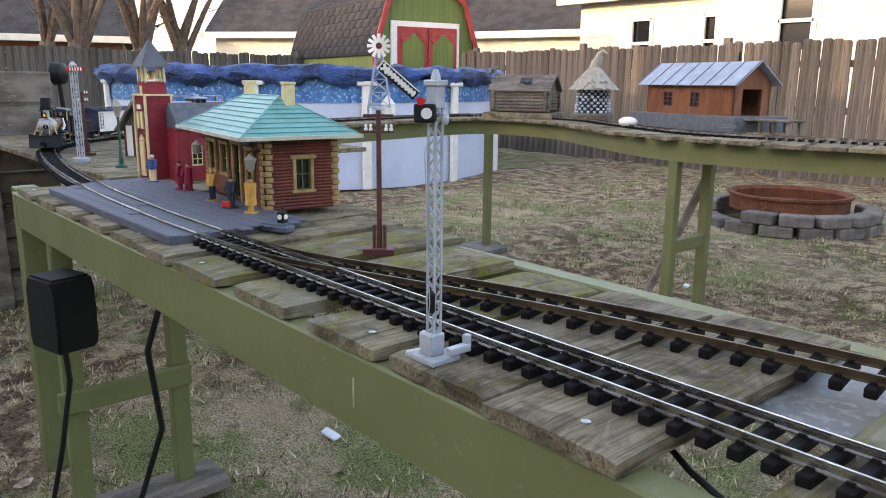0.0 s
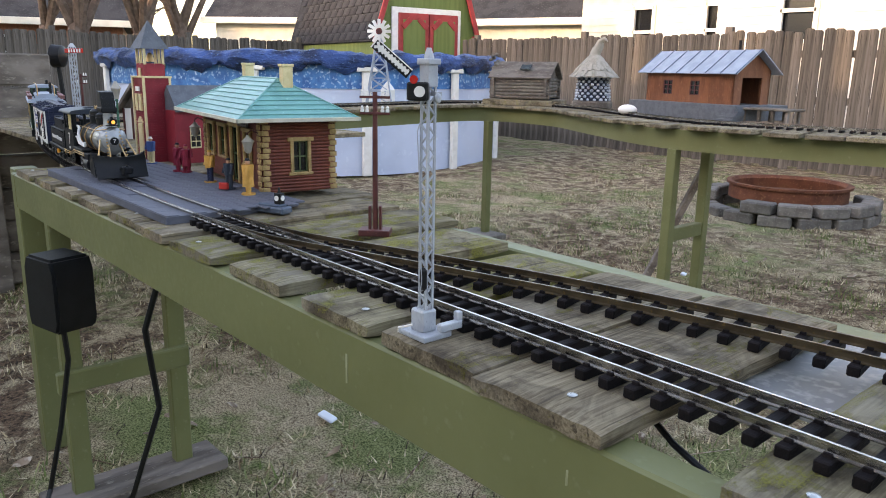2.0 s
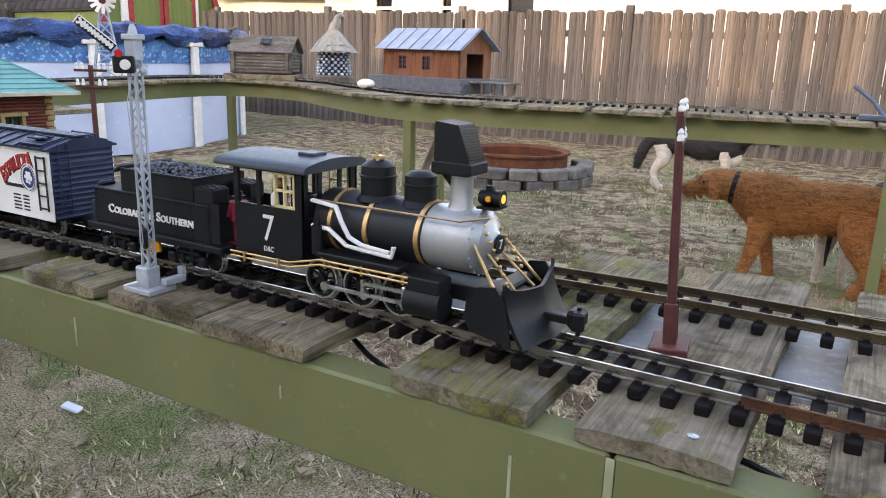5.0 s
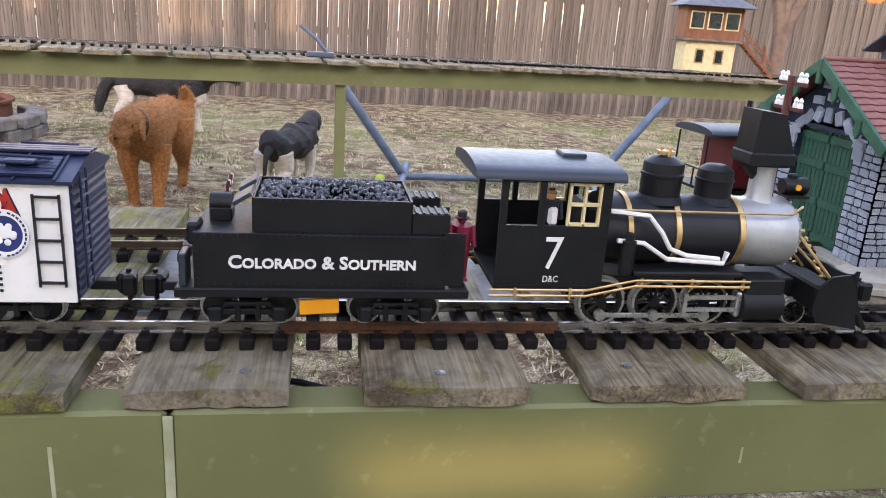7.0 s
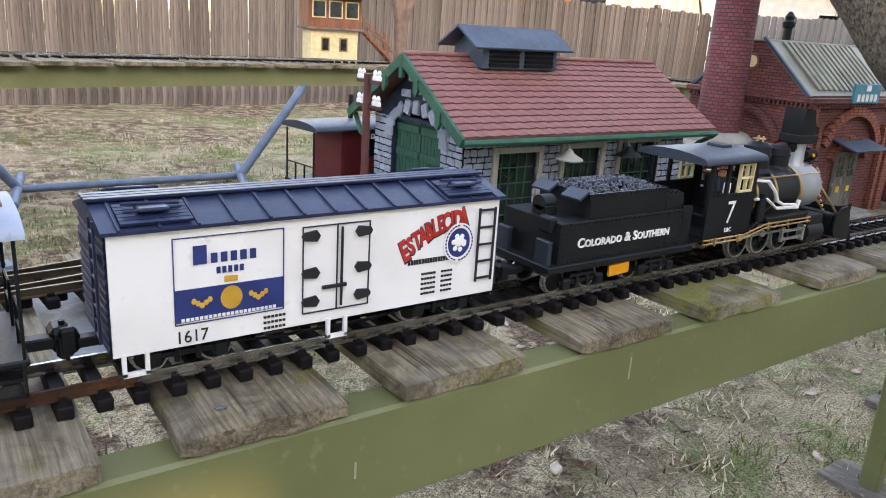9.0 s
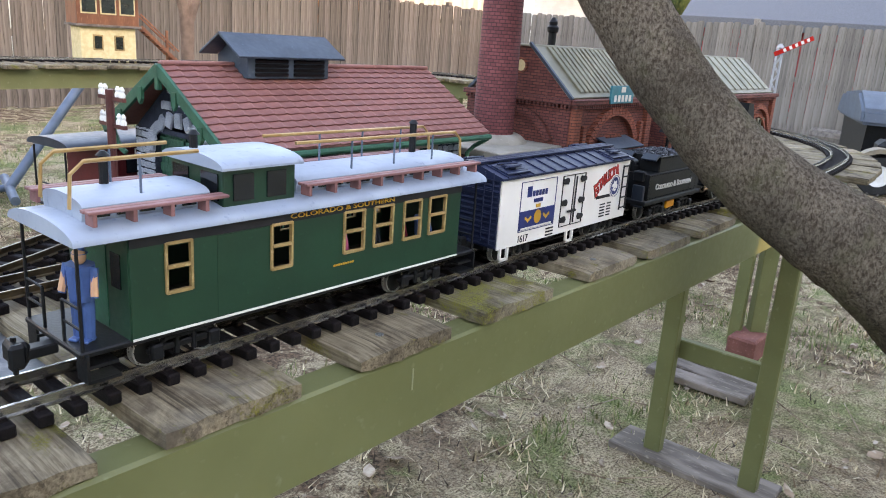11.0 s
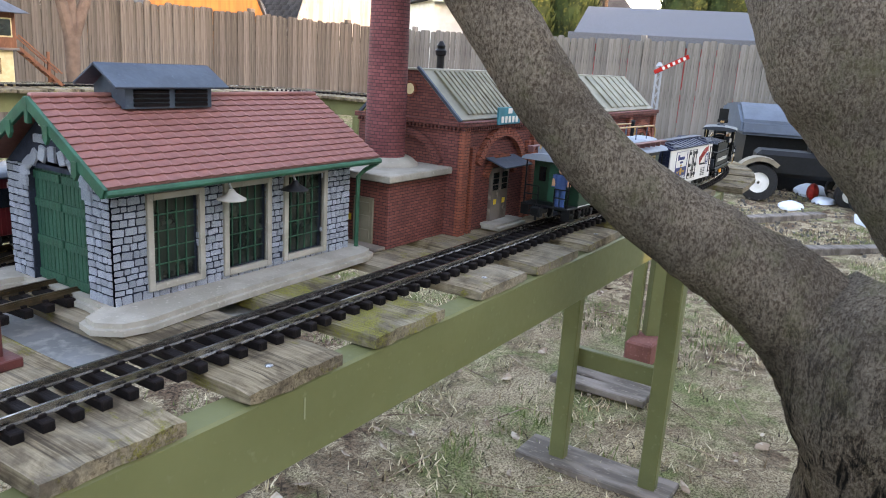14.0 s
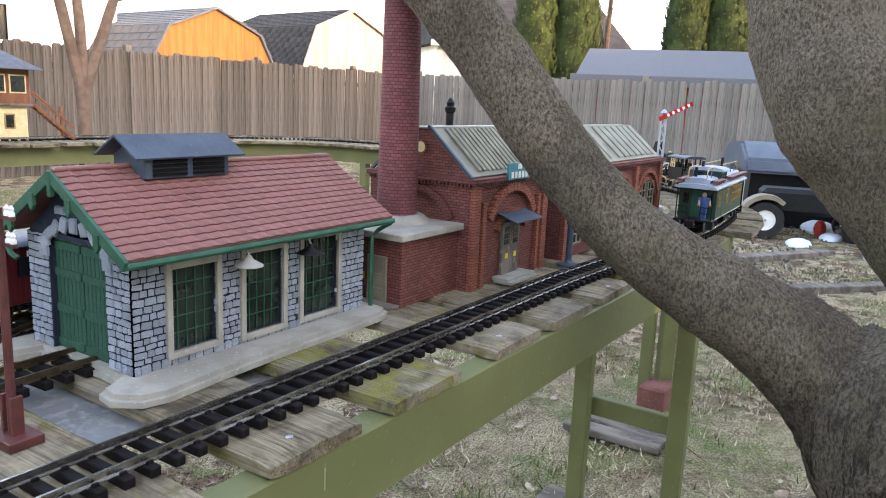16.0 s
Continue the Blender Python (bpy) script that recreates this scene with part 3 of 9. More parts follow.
def fence(name, a, b, material, label, board=0.122, proud=1.0):
    """A board fence from a to b, with rails behind and separate boards."""
    a, b = Vector((*a, 0)), Vector((*b, 0))
    d = b - a
    ang = math.degrees(math.atan2(d.y, d.x))
    th = thing(name, pose(a.x, a.y, GZ, 0, 0, ang), label, "fence", kind="structure")
    for z in (0.3, 0.85, 1.4):
        part("rail", box(nb(), (d.length / 2, 0.03 * proud, z), (d.length, 0.035, 0.085)), material, th)
    me = mesh("board", fence_board(FENCE_H, board - 0.004, "board"), material)
    rf = random.Random(len(name))
    k = int(d.length / board)
    for i in range(k):
        share("board", me, th, Matrix.Translation((board * (i + .5), rf.uniform(-.004, .004), rf.uniform(-.02, .03))) @ pose(0, 0, 0, rf.uniform(-.6, .6), rf.uniform(-.5, .5), rf.uniform(-1.5, 1.5)))
    post = mesh("post", box(nb(), (0, 0.07, FENCE_H / 2 + .04), (0.09, 0.09, FENCE_H + .08), 0.004), material)
    for i in range(int(d.length / 2.4) + 1):
        share("post", post, th, Matrix.Translation((i * 2.4 + .3, 0, 0)))
    return th


fence("wall_north", (-10.5, 9.0), (13.0, 9.0), "fence", "tall weathered grey board fence with dog-eared tops")
fence("wall_east", (13.0, 9.0), (13.0, -3.0), "fencewarm", "silvery grey board fence closing the yard's side")
fence("wall_west", (-14.5, 0.5), (-14.5, 8.8), "fence", "dark weathered board fence behind the pool")

# ---- near table ----
YC = 0.0235            # centre of the main track


def long_board(name, x0, x1, y0, y1, z0, z1, material, parent):
    return part(name, box(nb(), ((x0 + x1) / 2, (y0 + y1) / 2, (z0 + z1) / 2), (x1 - x0, y1 - y0, z1 - z0), 0.003), material, parent)


table = thing("railway_table", pose(0, 0, 0), "long outdoor trestle table of olive green painted timber", "table")
for i, (x0, x1) in enumerate(((-2.32, -0.153), (-0.150, 2.36))):
    long_board("front_beam", x0, x1, -0.074, -0.036, -0.108, -0.0185, "green", table)
    long_board("back_beam", x0, x1, 0.36, 0.398, -0.108, -0.0185, "green", table)
part("end_beam", box(nb(), (-2.34, 0.162, -0.063), (0.038, 0.472, 0.089), 0.003), "green", table)
part("end_beam", box(nb(), (2.38, 0.162, -0.063), (0.038, 0.472, 0.089), 0.003), "green", table)
leg_me = mesh("leg", box(nb(), (0, 0, (GZ + 0.03 - 0.108) / 2), (0.034, 0.048, -0.108 - GZ - 0.03), 0.003), "green")
for x, y in ((-2.07, -0.045), (-2.07, 0.22), (2.02, -0.070), (2.02, 0.205), (3.06, 0.35)):
    share("leg", leg_me, table, Matrix.Translation((x, y, 0)))
for x in (-2.07, 2.02):
    part("cross_rail", box(nb(), (x + 0.03, 0.0775, -0.505), (0.025, 0.33, 0.055), 0.003), "green", table)
    part("foot_board", box(nb(), (x + 0.01, 0.09, GZ + 0.022), (0.14, 0.46, 0.035), 0.004), "greywood", table, "bare grey board under the legs")
for x, w, z0, z1 in ((-.1515, .007, -.105, -.022), (-.232, .003, -.095, -.045), (-.475, .0022, -.062, -.048), (-.79, .003, -.080, -.045), (.62, .002, -.06, -.035), (.30, .002, -.075, -.06)):
    part("drip_stain", box(nb(), (x, -.0742, (z0 + z1) / 2), (w, .0012, z1 - z0), .0004), "drip", table, "whitish dried run on the paint")
# boards that carry the track, each with its own place along the beam


def worn_board(w, ln, t, seed):
    """A board along y with softened edges, a slight cup and ends that are not quite straight."""
    bm = nb()
    nx, ny = 10, 22
    sv = Vector((seed * 3.7, seed * 1.9, 0))
    rings = []
    for side in (1, -1):
        rows = []
        for i in range(nx + 1):
            u = i / nx
            row = []
            for j in range(ny + 1):
                v = j / ny
                x, y = (u - .5) * w, (v - .5) * ln
                e = 1.0 if j in (0, ny) else 0.0
                y += e * .0035 * noise.noise(Vector((x * 60, v * 9, 2)) + sv)
                x += (.0022 if i in (0, nx) else 0) * noise.noise(Vector((u * 9, y * 22, 5)) + sv)
                z = side * t / 2
                if side > 0:
                    z += .0011 * noise.noise(Vector((x * 45, y * 9, 0)) + sv) + .0012 * (2 * u - 1) ** 2 * (1 if seed % 2 else -1)
                if i in (0, nx):
                    z -= side * .0016
                if j in (0, ny):
                    z -= side * (.0016 + .0012 * noise.noise(Vector((x * 90, 0, 0)) + sv))
                row.append(bm.verts.new((x, y, z)))
            rows.append(row)
        rings.append(rows)
    a, b = rings
    for i in range(nx):
        for j in range(ny):
            bm.faces.new((a[i][j], a[i + 1][j], a[i + 1][j + 1], a[i][j + 1]))
            bm.faces.new((b[i][j + 1], b[i + 1][j + 1], b[i + 1][j], b[i][j]))
    for i in range(nx):
        bm.faces.new((b[i][0], b[i + 1][0], a[i + 1][0], a[i][0]))
        bm.faces.new((a[i][ny], a[i + 1][ny], b[i + 1][ny], b[i][ny]))
    for j in range(ny):
        bm.faces.new((a[0][j], a[0][j + 1], b[0][j + 1], b[0][j]))
        bm.faces.new((b[nx][j], b[nx][j + 1], a[nx][j + 1], a[nx][j]))
    return bm


RB = random.Random(11)
BOARDS = [(-2.28, -2.15), (-2.10, -1.96), (-1.93, -1.80), (-1.76, -1.62), (-1.58, -1.44), (-1.42, -1.30), (-1.275, -1.128), (-1.078, -0.938), (-0.884, -0.750),
          (-0.728, -0.588), (-0.584, -0.440), (-0.345, -0.218), (-0.180, -0.066), (-0.012, 0.114), (0.166, 0.293), (0.340, 0.470), (0.546, 0.676), (0.732, 0.874),
          (0.973, 1.116), (1.152, 1.308), (1.357, 1.528), (1.58, 1.71), (1.76, 1.90), (1.95, 2.09), (2.14, 2.28)]
ENDS = {7: .33, 8: .30, 9: .31, 10: .34}
deck = thing("deck_board", pose(0, 0, 0), "row of weathered cross boards with moss", "boards", kind="structure")
deck.name = "floor"
for i, (x0, x1) in enumerate(BOARDS):
    far = ENDS.get(i, 0.41 + RB.uniform(-.02, .03))
    m_ = "deckmoss" if i in (6, 7, 8, 11, 17) else "deck"
    o = part("plank", worn_board(x1 - x0, far + 0.076, 0.018, i), m_, deck)
    o.matrix_basis = pose((x0 + x1) / 2, (far - 0.076) / 2 + RB.uniform(-.003, .003), -0.009, 0, RB.uniform(-.5, .5), RB.uniform(-.7, .7))
for x0, x1 in ((-0.50, -0.335), (-0.25, -0.175), (-0.09, -0.002), (0.09, 0.18), (0.27, 0.35), (0.45, 0.57), (0.66, 0.75)):
    part("grey_slab", box(nb(), ((x0 + x1) / 2, 0.235, -0.0235), (x1 - x0 + .02, 0.235, 0.006), 0.001), "greydeck", deck, "grey painted sheet between the boards")
screw = mesh("screw_head", lathe(nb(), [(0.0045, 0), (0.0045, 0.0008), (0.0015, 0.0016)], seg=12), "steel")
for i, (x0, x1) in enumerate(BOARDS):
    if i % 2 == 0 or i in (9, 11, 13):
        share("screw_head", screw, deck, Matrix.Translation(((x0 + x1) / 2 + RB.uniform(-.03, .03), -0.05 + RB.uniform(-.006, .006), 0.0003)))

# ---- track ----


def centre_line(s):
    """Place and heading of the main line at the distance s along it."""
    if s < -1.4:
        d = -1.4 - s
        a = min(d, 1.75)
        th = a / 8.2
        x, y = -1.4 - 8.2 * math.sin(th), YC + 8.2 * (1 - math.cos(th))
        if d > 1.75:
            R = 1.15
            t2 = th + (d - 1.75) / R
            x -= R * (math.sin(t2) - math.sin(th))
            y += R * (math.cos(th) - math.cos(t2))
            th = t2
        return x, y, -th
    if s > 1.3:
        u = min((s - 1.3) / .9, 1.0)
        sway = -.04 * u * u * (3 - 2 * u)
        if s < 2.15:
            return s, YC + sway, -.04 * 6 * u * (1 - u) / .9
        th = min(s - 2.15, .45) / 4.0
        x, y = 2.15 + 4.0 * math.sin(th), YC + sway + 4.0 * (1 - math.cos(th))
        if s > 2.6:
            t2 = th + (s - 2.6) / 1.05
            x += 1.05 * (math.sin(t2) - math.sin(th))
            y += 1.05 * (math.cos(th) - math.cos(t2))
            th = t2
        return x, y, th
    return s, YC, 0.0


def spline(pts, step):
    """Evenly spaced (x, y, heading) along a smooth line through pts."""
    p = [Vector((*q, 0)) for q in pts]
    p = [p[0] * 2 - p[1]] + p + [p[-1] * 2 - p[-2]]
    fine = []
    for i in range(1, len(p) - 2):
        for k in range(40):
            t = k / 40
            a, b, c, d = p[i - 1:i + 3]
            fine.append(0.5 * ((2 * b) + (c - a) * t + (2 * a - 5 * b + 4 * c - d) * t * t + (3 * b - a - 3 * c + d) * t ** 3))
    fine.append(p[-2])
    out, acc = [], 0.0
    for a, b in zip(fine, fine[1:]):
        if acc <= 0:
            out.append((a.x, a.y, math.atan2((b - a).y, (b - a).x)))
            acc = step
        acc -= (b - a).length
    return out


RAIL = [(-0.0035, 0), (0.0035, 0), (0.0035, 0.001), (0.0008, 0.002), (0.0008, 0.0065), (0.0014, 0.0072), (0.0014, 0.009), (-0.0014, 0.009), (-0.0014, 0.0072), (-0.0008, 0.0065), (-0.0008, 0.002), (-0.0035, 0.001)]


def rail_bm(line, off, z=0.0105):
    bm = nb()
    rows = []
    for x, y, h in line:
        nx, ny = -math.sin(h), math.cos(h)
        rows.append([bm.verts.new((x + nx * (off + a), y + ny * (off + a), z + b)) for a, b in RAIL])
    k = len(RAIL)
    fsx = []
    for a, b in zip(rows, rows[1:]):
        for i in range(k):
            fsx.append(bm.faces.new((a[i], b[i], b[(i + 1) % k], a[(i + 1) % k])))
    bm.faces.new(rows[0])
    bm.faces.new(rows[-1][::-1])
    bmesh.ops.recalc_face_normals(bm, faces=bm.faces)
    return bm


def sleeper_bm(length=0.076):
    bm = nb()
    box(bm, (0, 0, 0.0052), (0.0115, length, 0.0104), 0.0013)
    for s in (-1, 1):
        for e in (-1, 1):
            box(bm, (0, s * 0.0235 + e * 0.0048, 0.0118), (0.006, 0.0028, 0.0032))
    return bm


SLEEPER = mesh("sleeper", sleeper_bm(), "sleeper")


def track(name, line, label, rails="rail", step=0.0258, z=0.0, skip=None, rusty=None):
    """Model track: two rails and single sleepers along line [(x, y, heading)] at even steps."""
    th = thing(name, pose(0, 0, z), label, "track", "model tracks")
    fine = line
    for off in (-0.0235, 0.0235):
        if rusty and off < 0:
            ia = next(i for i, q in enumerate(fine) if q[0] > rusty[0])
            ib = next(i for i, q in enumerate(fine) if q[0] > rusty[1])
            part("rail", rail_bm(fine[:ia + 1], off), rails, th)
            part("rail", rail_bm(fine[ia:ib + 1], off), "rust", th, "length of orange rusted rail")
            part("rail", rail_bm(fine[ib:], off), rails, th)
            continue
        part("rail", rail_bm(fine, off), rails, th)
    for i, (x, y, h) in enumerate(line):
        if skip and skip(x):
            continue
        share("sleeper", SLEEPER, th, pose(x, y, 0, 0, 0, math.degrees(h)) @ pose(0, 0, 0, 0, 0, RB.uniform(-1.2, 1.2)))
    return th


main_line = [centre_line(-4.85 + i * 0.0258) for i in range(int(8.9 / 0.0258))]
track("main_track", main_line, "model railway track with steel rails on dark sleepers", rusty=(-.10, .135), skip=lambda x: -2.02 < x < -1.36)
br = spline([(-1.30, 0.024), (-1.12, 0.040), (-0.90, 0.105), (-0.68, 0.166), (-0.44, 0.213), (-0.20, 0.236), (0.05, 0.240), (0.30, 0.262), (0.52, 0.284), (0.66, 0.285)], 0.0258)
track("siding_track", br, "model siding track with tarnished rails leading to the engine house", rails="brassrail", skip=lambda x: x < -1.06)
br2 = spline([(-0.02, 0.240), (0.18, 0.275), (0.36, 0.345), (0.60, 0.47), (0.95, 0.55), (1.4, 0.56)], 0.0258)
track("back_siding_track", br2, "model side track with brassy rails behind the engine house", rails="brassrail", skip=lambda x: x < 0.1)

# boards and trestles under the curve past the table's end
curve_table = thing("curve_table", pose(0, 0, 0), "weathered cross boards carrying the curved track", "table")
for k in range(11):
    x, y, h = centre_line(2.43 + k * .155)
    part("plank", box(nb(), (0, 0.03, -.009), (.128, .30, .018), .0025), "deck", curve_table, at=pose(x, y, 0, 0, 0, math.degrees(h) + RB.uniform(-2, 2)))
for k in (1, 5, 9):
    x, y, h = centre_line(2.43 + k * .155)
    part("leg", box(nb(), (0, 0.06, (GZ - .018) / 2), (.05, .06, -GZ - .018), .003), "green", curve_table, at=pose(x, y, 0, 0, 0, math.degrees(h)))

# ---- rear table ----
REAR = 0.05
rear_line = [(-3.68, 1.3), (-3.90, 2.3), (-3.98, 2.95), (-3.72, 3.25), (-3.15, 3.22), (-2.6, 2.92), (-1.95, 2.62), (-1.2, 2.72), (-0.5, 2.86), (0.3, 3.0), (1.3, 3.2), (2.2, 3.25), (2.9, 3.2), (3.5, 2.95), (3.78, 2.45), (3.8, 1.5)]
rl = spline(rear_line, 0.15)
rear = thing("rear_table", pose(0, 0, REAR), "raised olive green track table along the back of the yard", "table")
rear_deck = thing("floor_rear", pose(0, 0, REAR), "weathered boards on the rear track table", "boards", kind="structure")
pl = mesh("plank", box(nb(), (0, -0.02, -0.009), (0.135, 0.42, 0.018), 0.0025), "deck")
for i, (x, y, h) in enumerate(rl):
    share("plank", pl, rear_deck, pose(x, y, 0, RB.uniform(-.8, .8), 0, math.degrees(h) + RB.uniform(-2, 2)))
for off, nm in ((-0.15, "front_beam"), (0.13, "back_beam")):
    bm = nb()
    rows = []
    for x, y, h in rl:
        nx, ny = -math.sin(h), math.cos(h)
        rows.append([bm.verts.new((x + nx * (off + a), y + ny * (off + a), b)) for a, b in ((-.019, -.108), (.019, -.108), (.019, -.0185), (-.019, -.0185))])
    for a, b in zip(rows, rows[1:]):
        for i in range(4):
            bm.faces.new((a[i], b[i], b[(i + 1) % 4], a[(i + 1) % 4]))
    bm.faces.new(rows[0])
    bm.faces.new(rows[-1][::-1])
    bmesh.ops.recalc_face_normals(bm, faces=bm.faces)
    part(nm, bm, "green", rear)
lg = mesh("leg", box(nb(), (0, 0, (GZ - REAR - 0.108) / 2), (0.046, 0.046, -0.108 - GZ + REAR), 0.003), "green")
for x, y in ((-3.75, 3.05), (-1.98, 2.47), (-1.98, 2.76), (0.03, 2.82), (2.3, 3.10), (3.63, 2.35)):
    share("leg", lg, rear, Matrix.Translation((x, y, 0)))
part("cross_rail", box(nb(), (-1.98, 2.61, -0.5), (0.04, 0.25, 0.06), 0.003), "green", rear)
rt = spline(rear_line, 0.0258)
th = thing("rear_track", pose(0, 0, REAR), "model track running along the rear table", "track", "model tracks")
for off in (-0.0235, 0.0235):
    part("rail", rail_bm(rt, off), "rail", th)
vv, ff = [], []
for x, y, h in rt:
    c, s = math.cos(h), math.sin(h)
    q = len(vv)
    for z in (0.0, 0.0104):
        for a, b in ((-.0058, -.038), (.0058, -.038), (.0058, .038), (-.0058, .038)):
            vv.append((x + a * c - b * s, y + a * s + b * c, z))
    ff += [(q + 4, q + 5, q + 6, q + 7)] + [(q + i, q + (i + 1) % 4, q + 4 + (i + 1) % 4, q + 4 + i) for i in range(4)]
me = bpy.data.meshes.new("sleepers")
me.from_pydata(vv, [], ff)
me.materials.append(M["sleeper"])
o = new("sleepers", me)
o.parent = th
tagged(o, kind="stuff")

# ---- train: bodies point to +x, z = 0 at the rail head ----
RAIL_TOP = 0.0195


def wheel(parent, x, y, r, spoked=False, name="wheel"):
    """A wheel on its own axle place; turns about y."""
    o = new(name)
    side = 1 if y > 0 else -1
    bm = nb()
    lathe(bm, [(r * 0.90, -0.003), (r, -0.003), (r, 0.002), (r * 1.09, 0.002), (r * 1.09, 0.0035), (r * 0.90, 0.0035)], seg=24, axis="Y")
    me = mesh("tyre", bm, "steel")
    bm = nb()
    if spoked:
        rod(bm, (0, -0.0035, 0), (0, 0.003, 0), r * 0.22, seg=12)
        for k in range(10):
            a = 2 * math.pi * k / 10
            rod(bm, (0, 0, 0), (r * .84 * math.cos(a), 0, r * .84 * math.sin(a)), 0.0014, seg=5)
        ball(bm, (r * 0.5, -0.001 * side, 0), 0.004, 8)
        lathe(bm, [(r * 0.75, -0.0025), (r * 0.92, -0.0025), (r * 0.92, 0.003), (r * 0.75, 0.003)], seg=20, axis="Y")
    else:
        lathe(bm, [(0.003, -0.004), (r * .35, -0.0035), (r * 0.92, -0.001), (r * 0.92, 0.002), (0.002, 0.003)], seg=18, axis="Y")
    me2 = mesh("wheel", bm, "black")
    bpy.data.objects.remove(o)
    o = new(name, me2)
    o.parent = parent
    o.matrix_basis = pose(x, y, r, 0, 0, 0 if side < 0 else 180)
    t = new("tyre", me)
    t.parent = o
    t["label"] = "bright steel tyre"
    WHEELS.append((o, x, y, r, side))
    return o


WHEELS, RODS = [], []


def bogie(parent, x, gap=0.05, r=0.0135, label=""):
    fr = part("bogie", box(nb(), (x, 0, 0.014), (0.018, 0.05, 0.010), 0.001), "black", parent, label or "black truck frame")
    for s in (-1, 1):
        bm = nb()
        box(bm, (x, s * 0.031, 0.0145), (gap + 0.014, 0.004, 0.0045), 0.0008)
        box(bm, (x, s * 0.032, 0.021), (gap - 0.012, 0.004, 0.003), 0.0006)
        for e in (-1, 1):
            box(bm, (x + e * gap / 2, s * 0.033, 0.0135), (0.011, 0.006, 0.011), 0.0015)
            rod(bm, (x + e * (gap / 2 - .01), s * 0.032, 0.0205), (x + e * (gap / 2), s * 0.032, 0.016), 0.0016, seg=6)
            rod(bm, (x + e * 0.008, s * .0325, 0.009), (x + e * 0.008, s * .0325, 0.021), 0.0024, seg=8)
        part("side_frame", bm, "black", fr)
        for e in (-1, 1):
            wheel(parent, x + e * gap / 2, s * 0.0235, r)
    return fr


def coupler(parent, x, d):
    bm = nb()
    box(bm, (x, 0, 0.021), (0.026, 0.010, 0.007), 0.001)
    box(bm, (x + d * 0.014, 0.003, 0.022), (0.014, 0.018, 0.015), 0.003)
    box(bm, (x + d * 0.018, -0.006, 0.022), (0.012, 0.006, 0.016), 0.002)
    rod(bm, (x + d * 0.016, 0.002, 0.008), (x + d * 0.016, 0.002, 0.032), 0.0022, seg=8)
    part("coupler", bm, "black", parent)


def rivets(bm, pts, r=0.0008):
    for p in pts:
        box(bm, p, (r * 2, r * 1.4, r * 2))


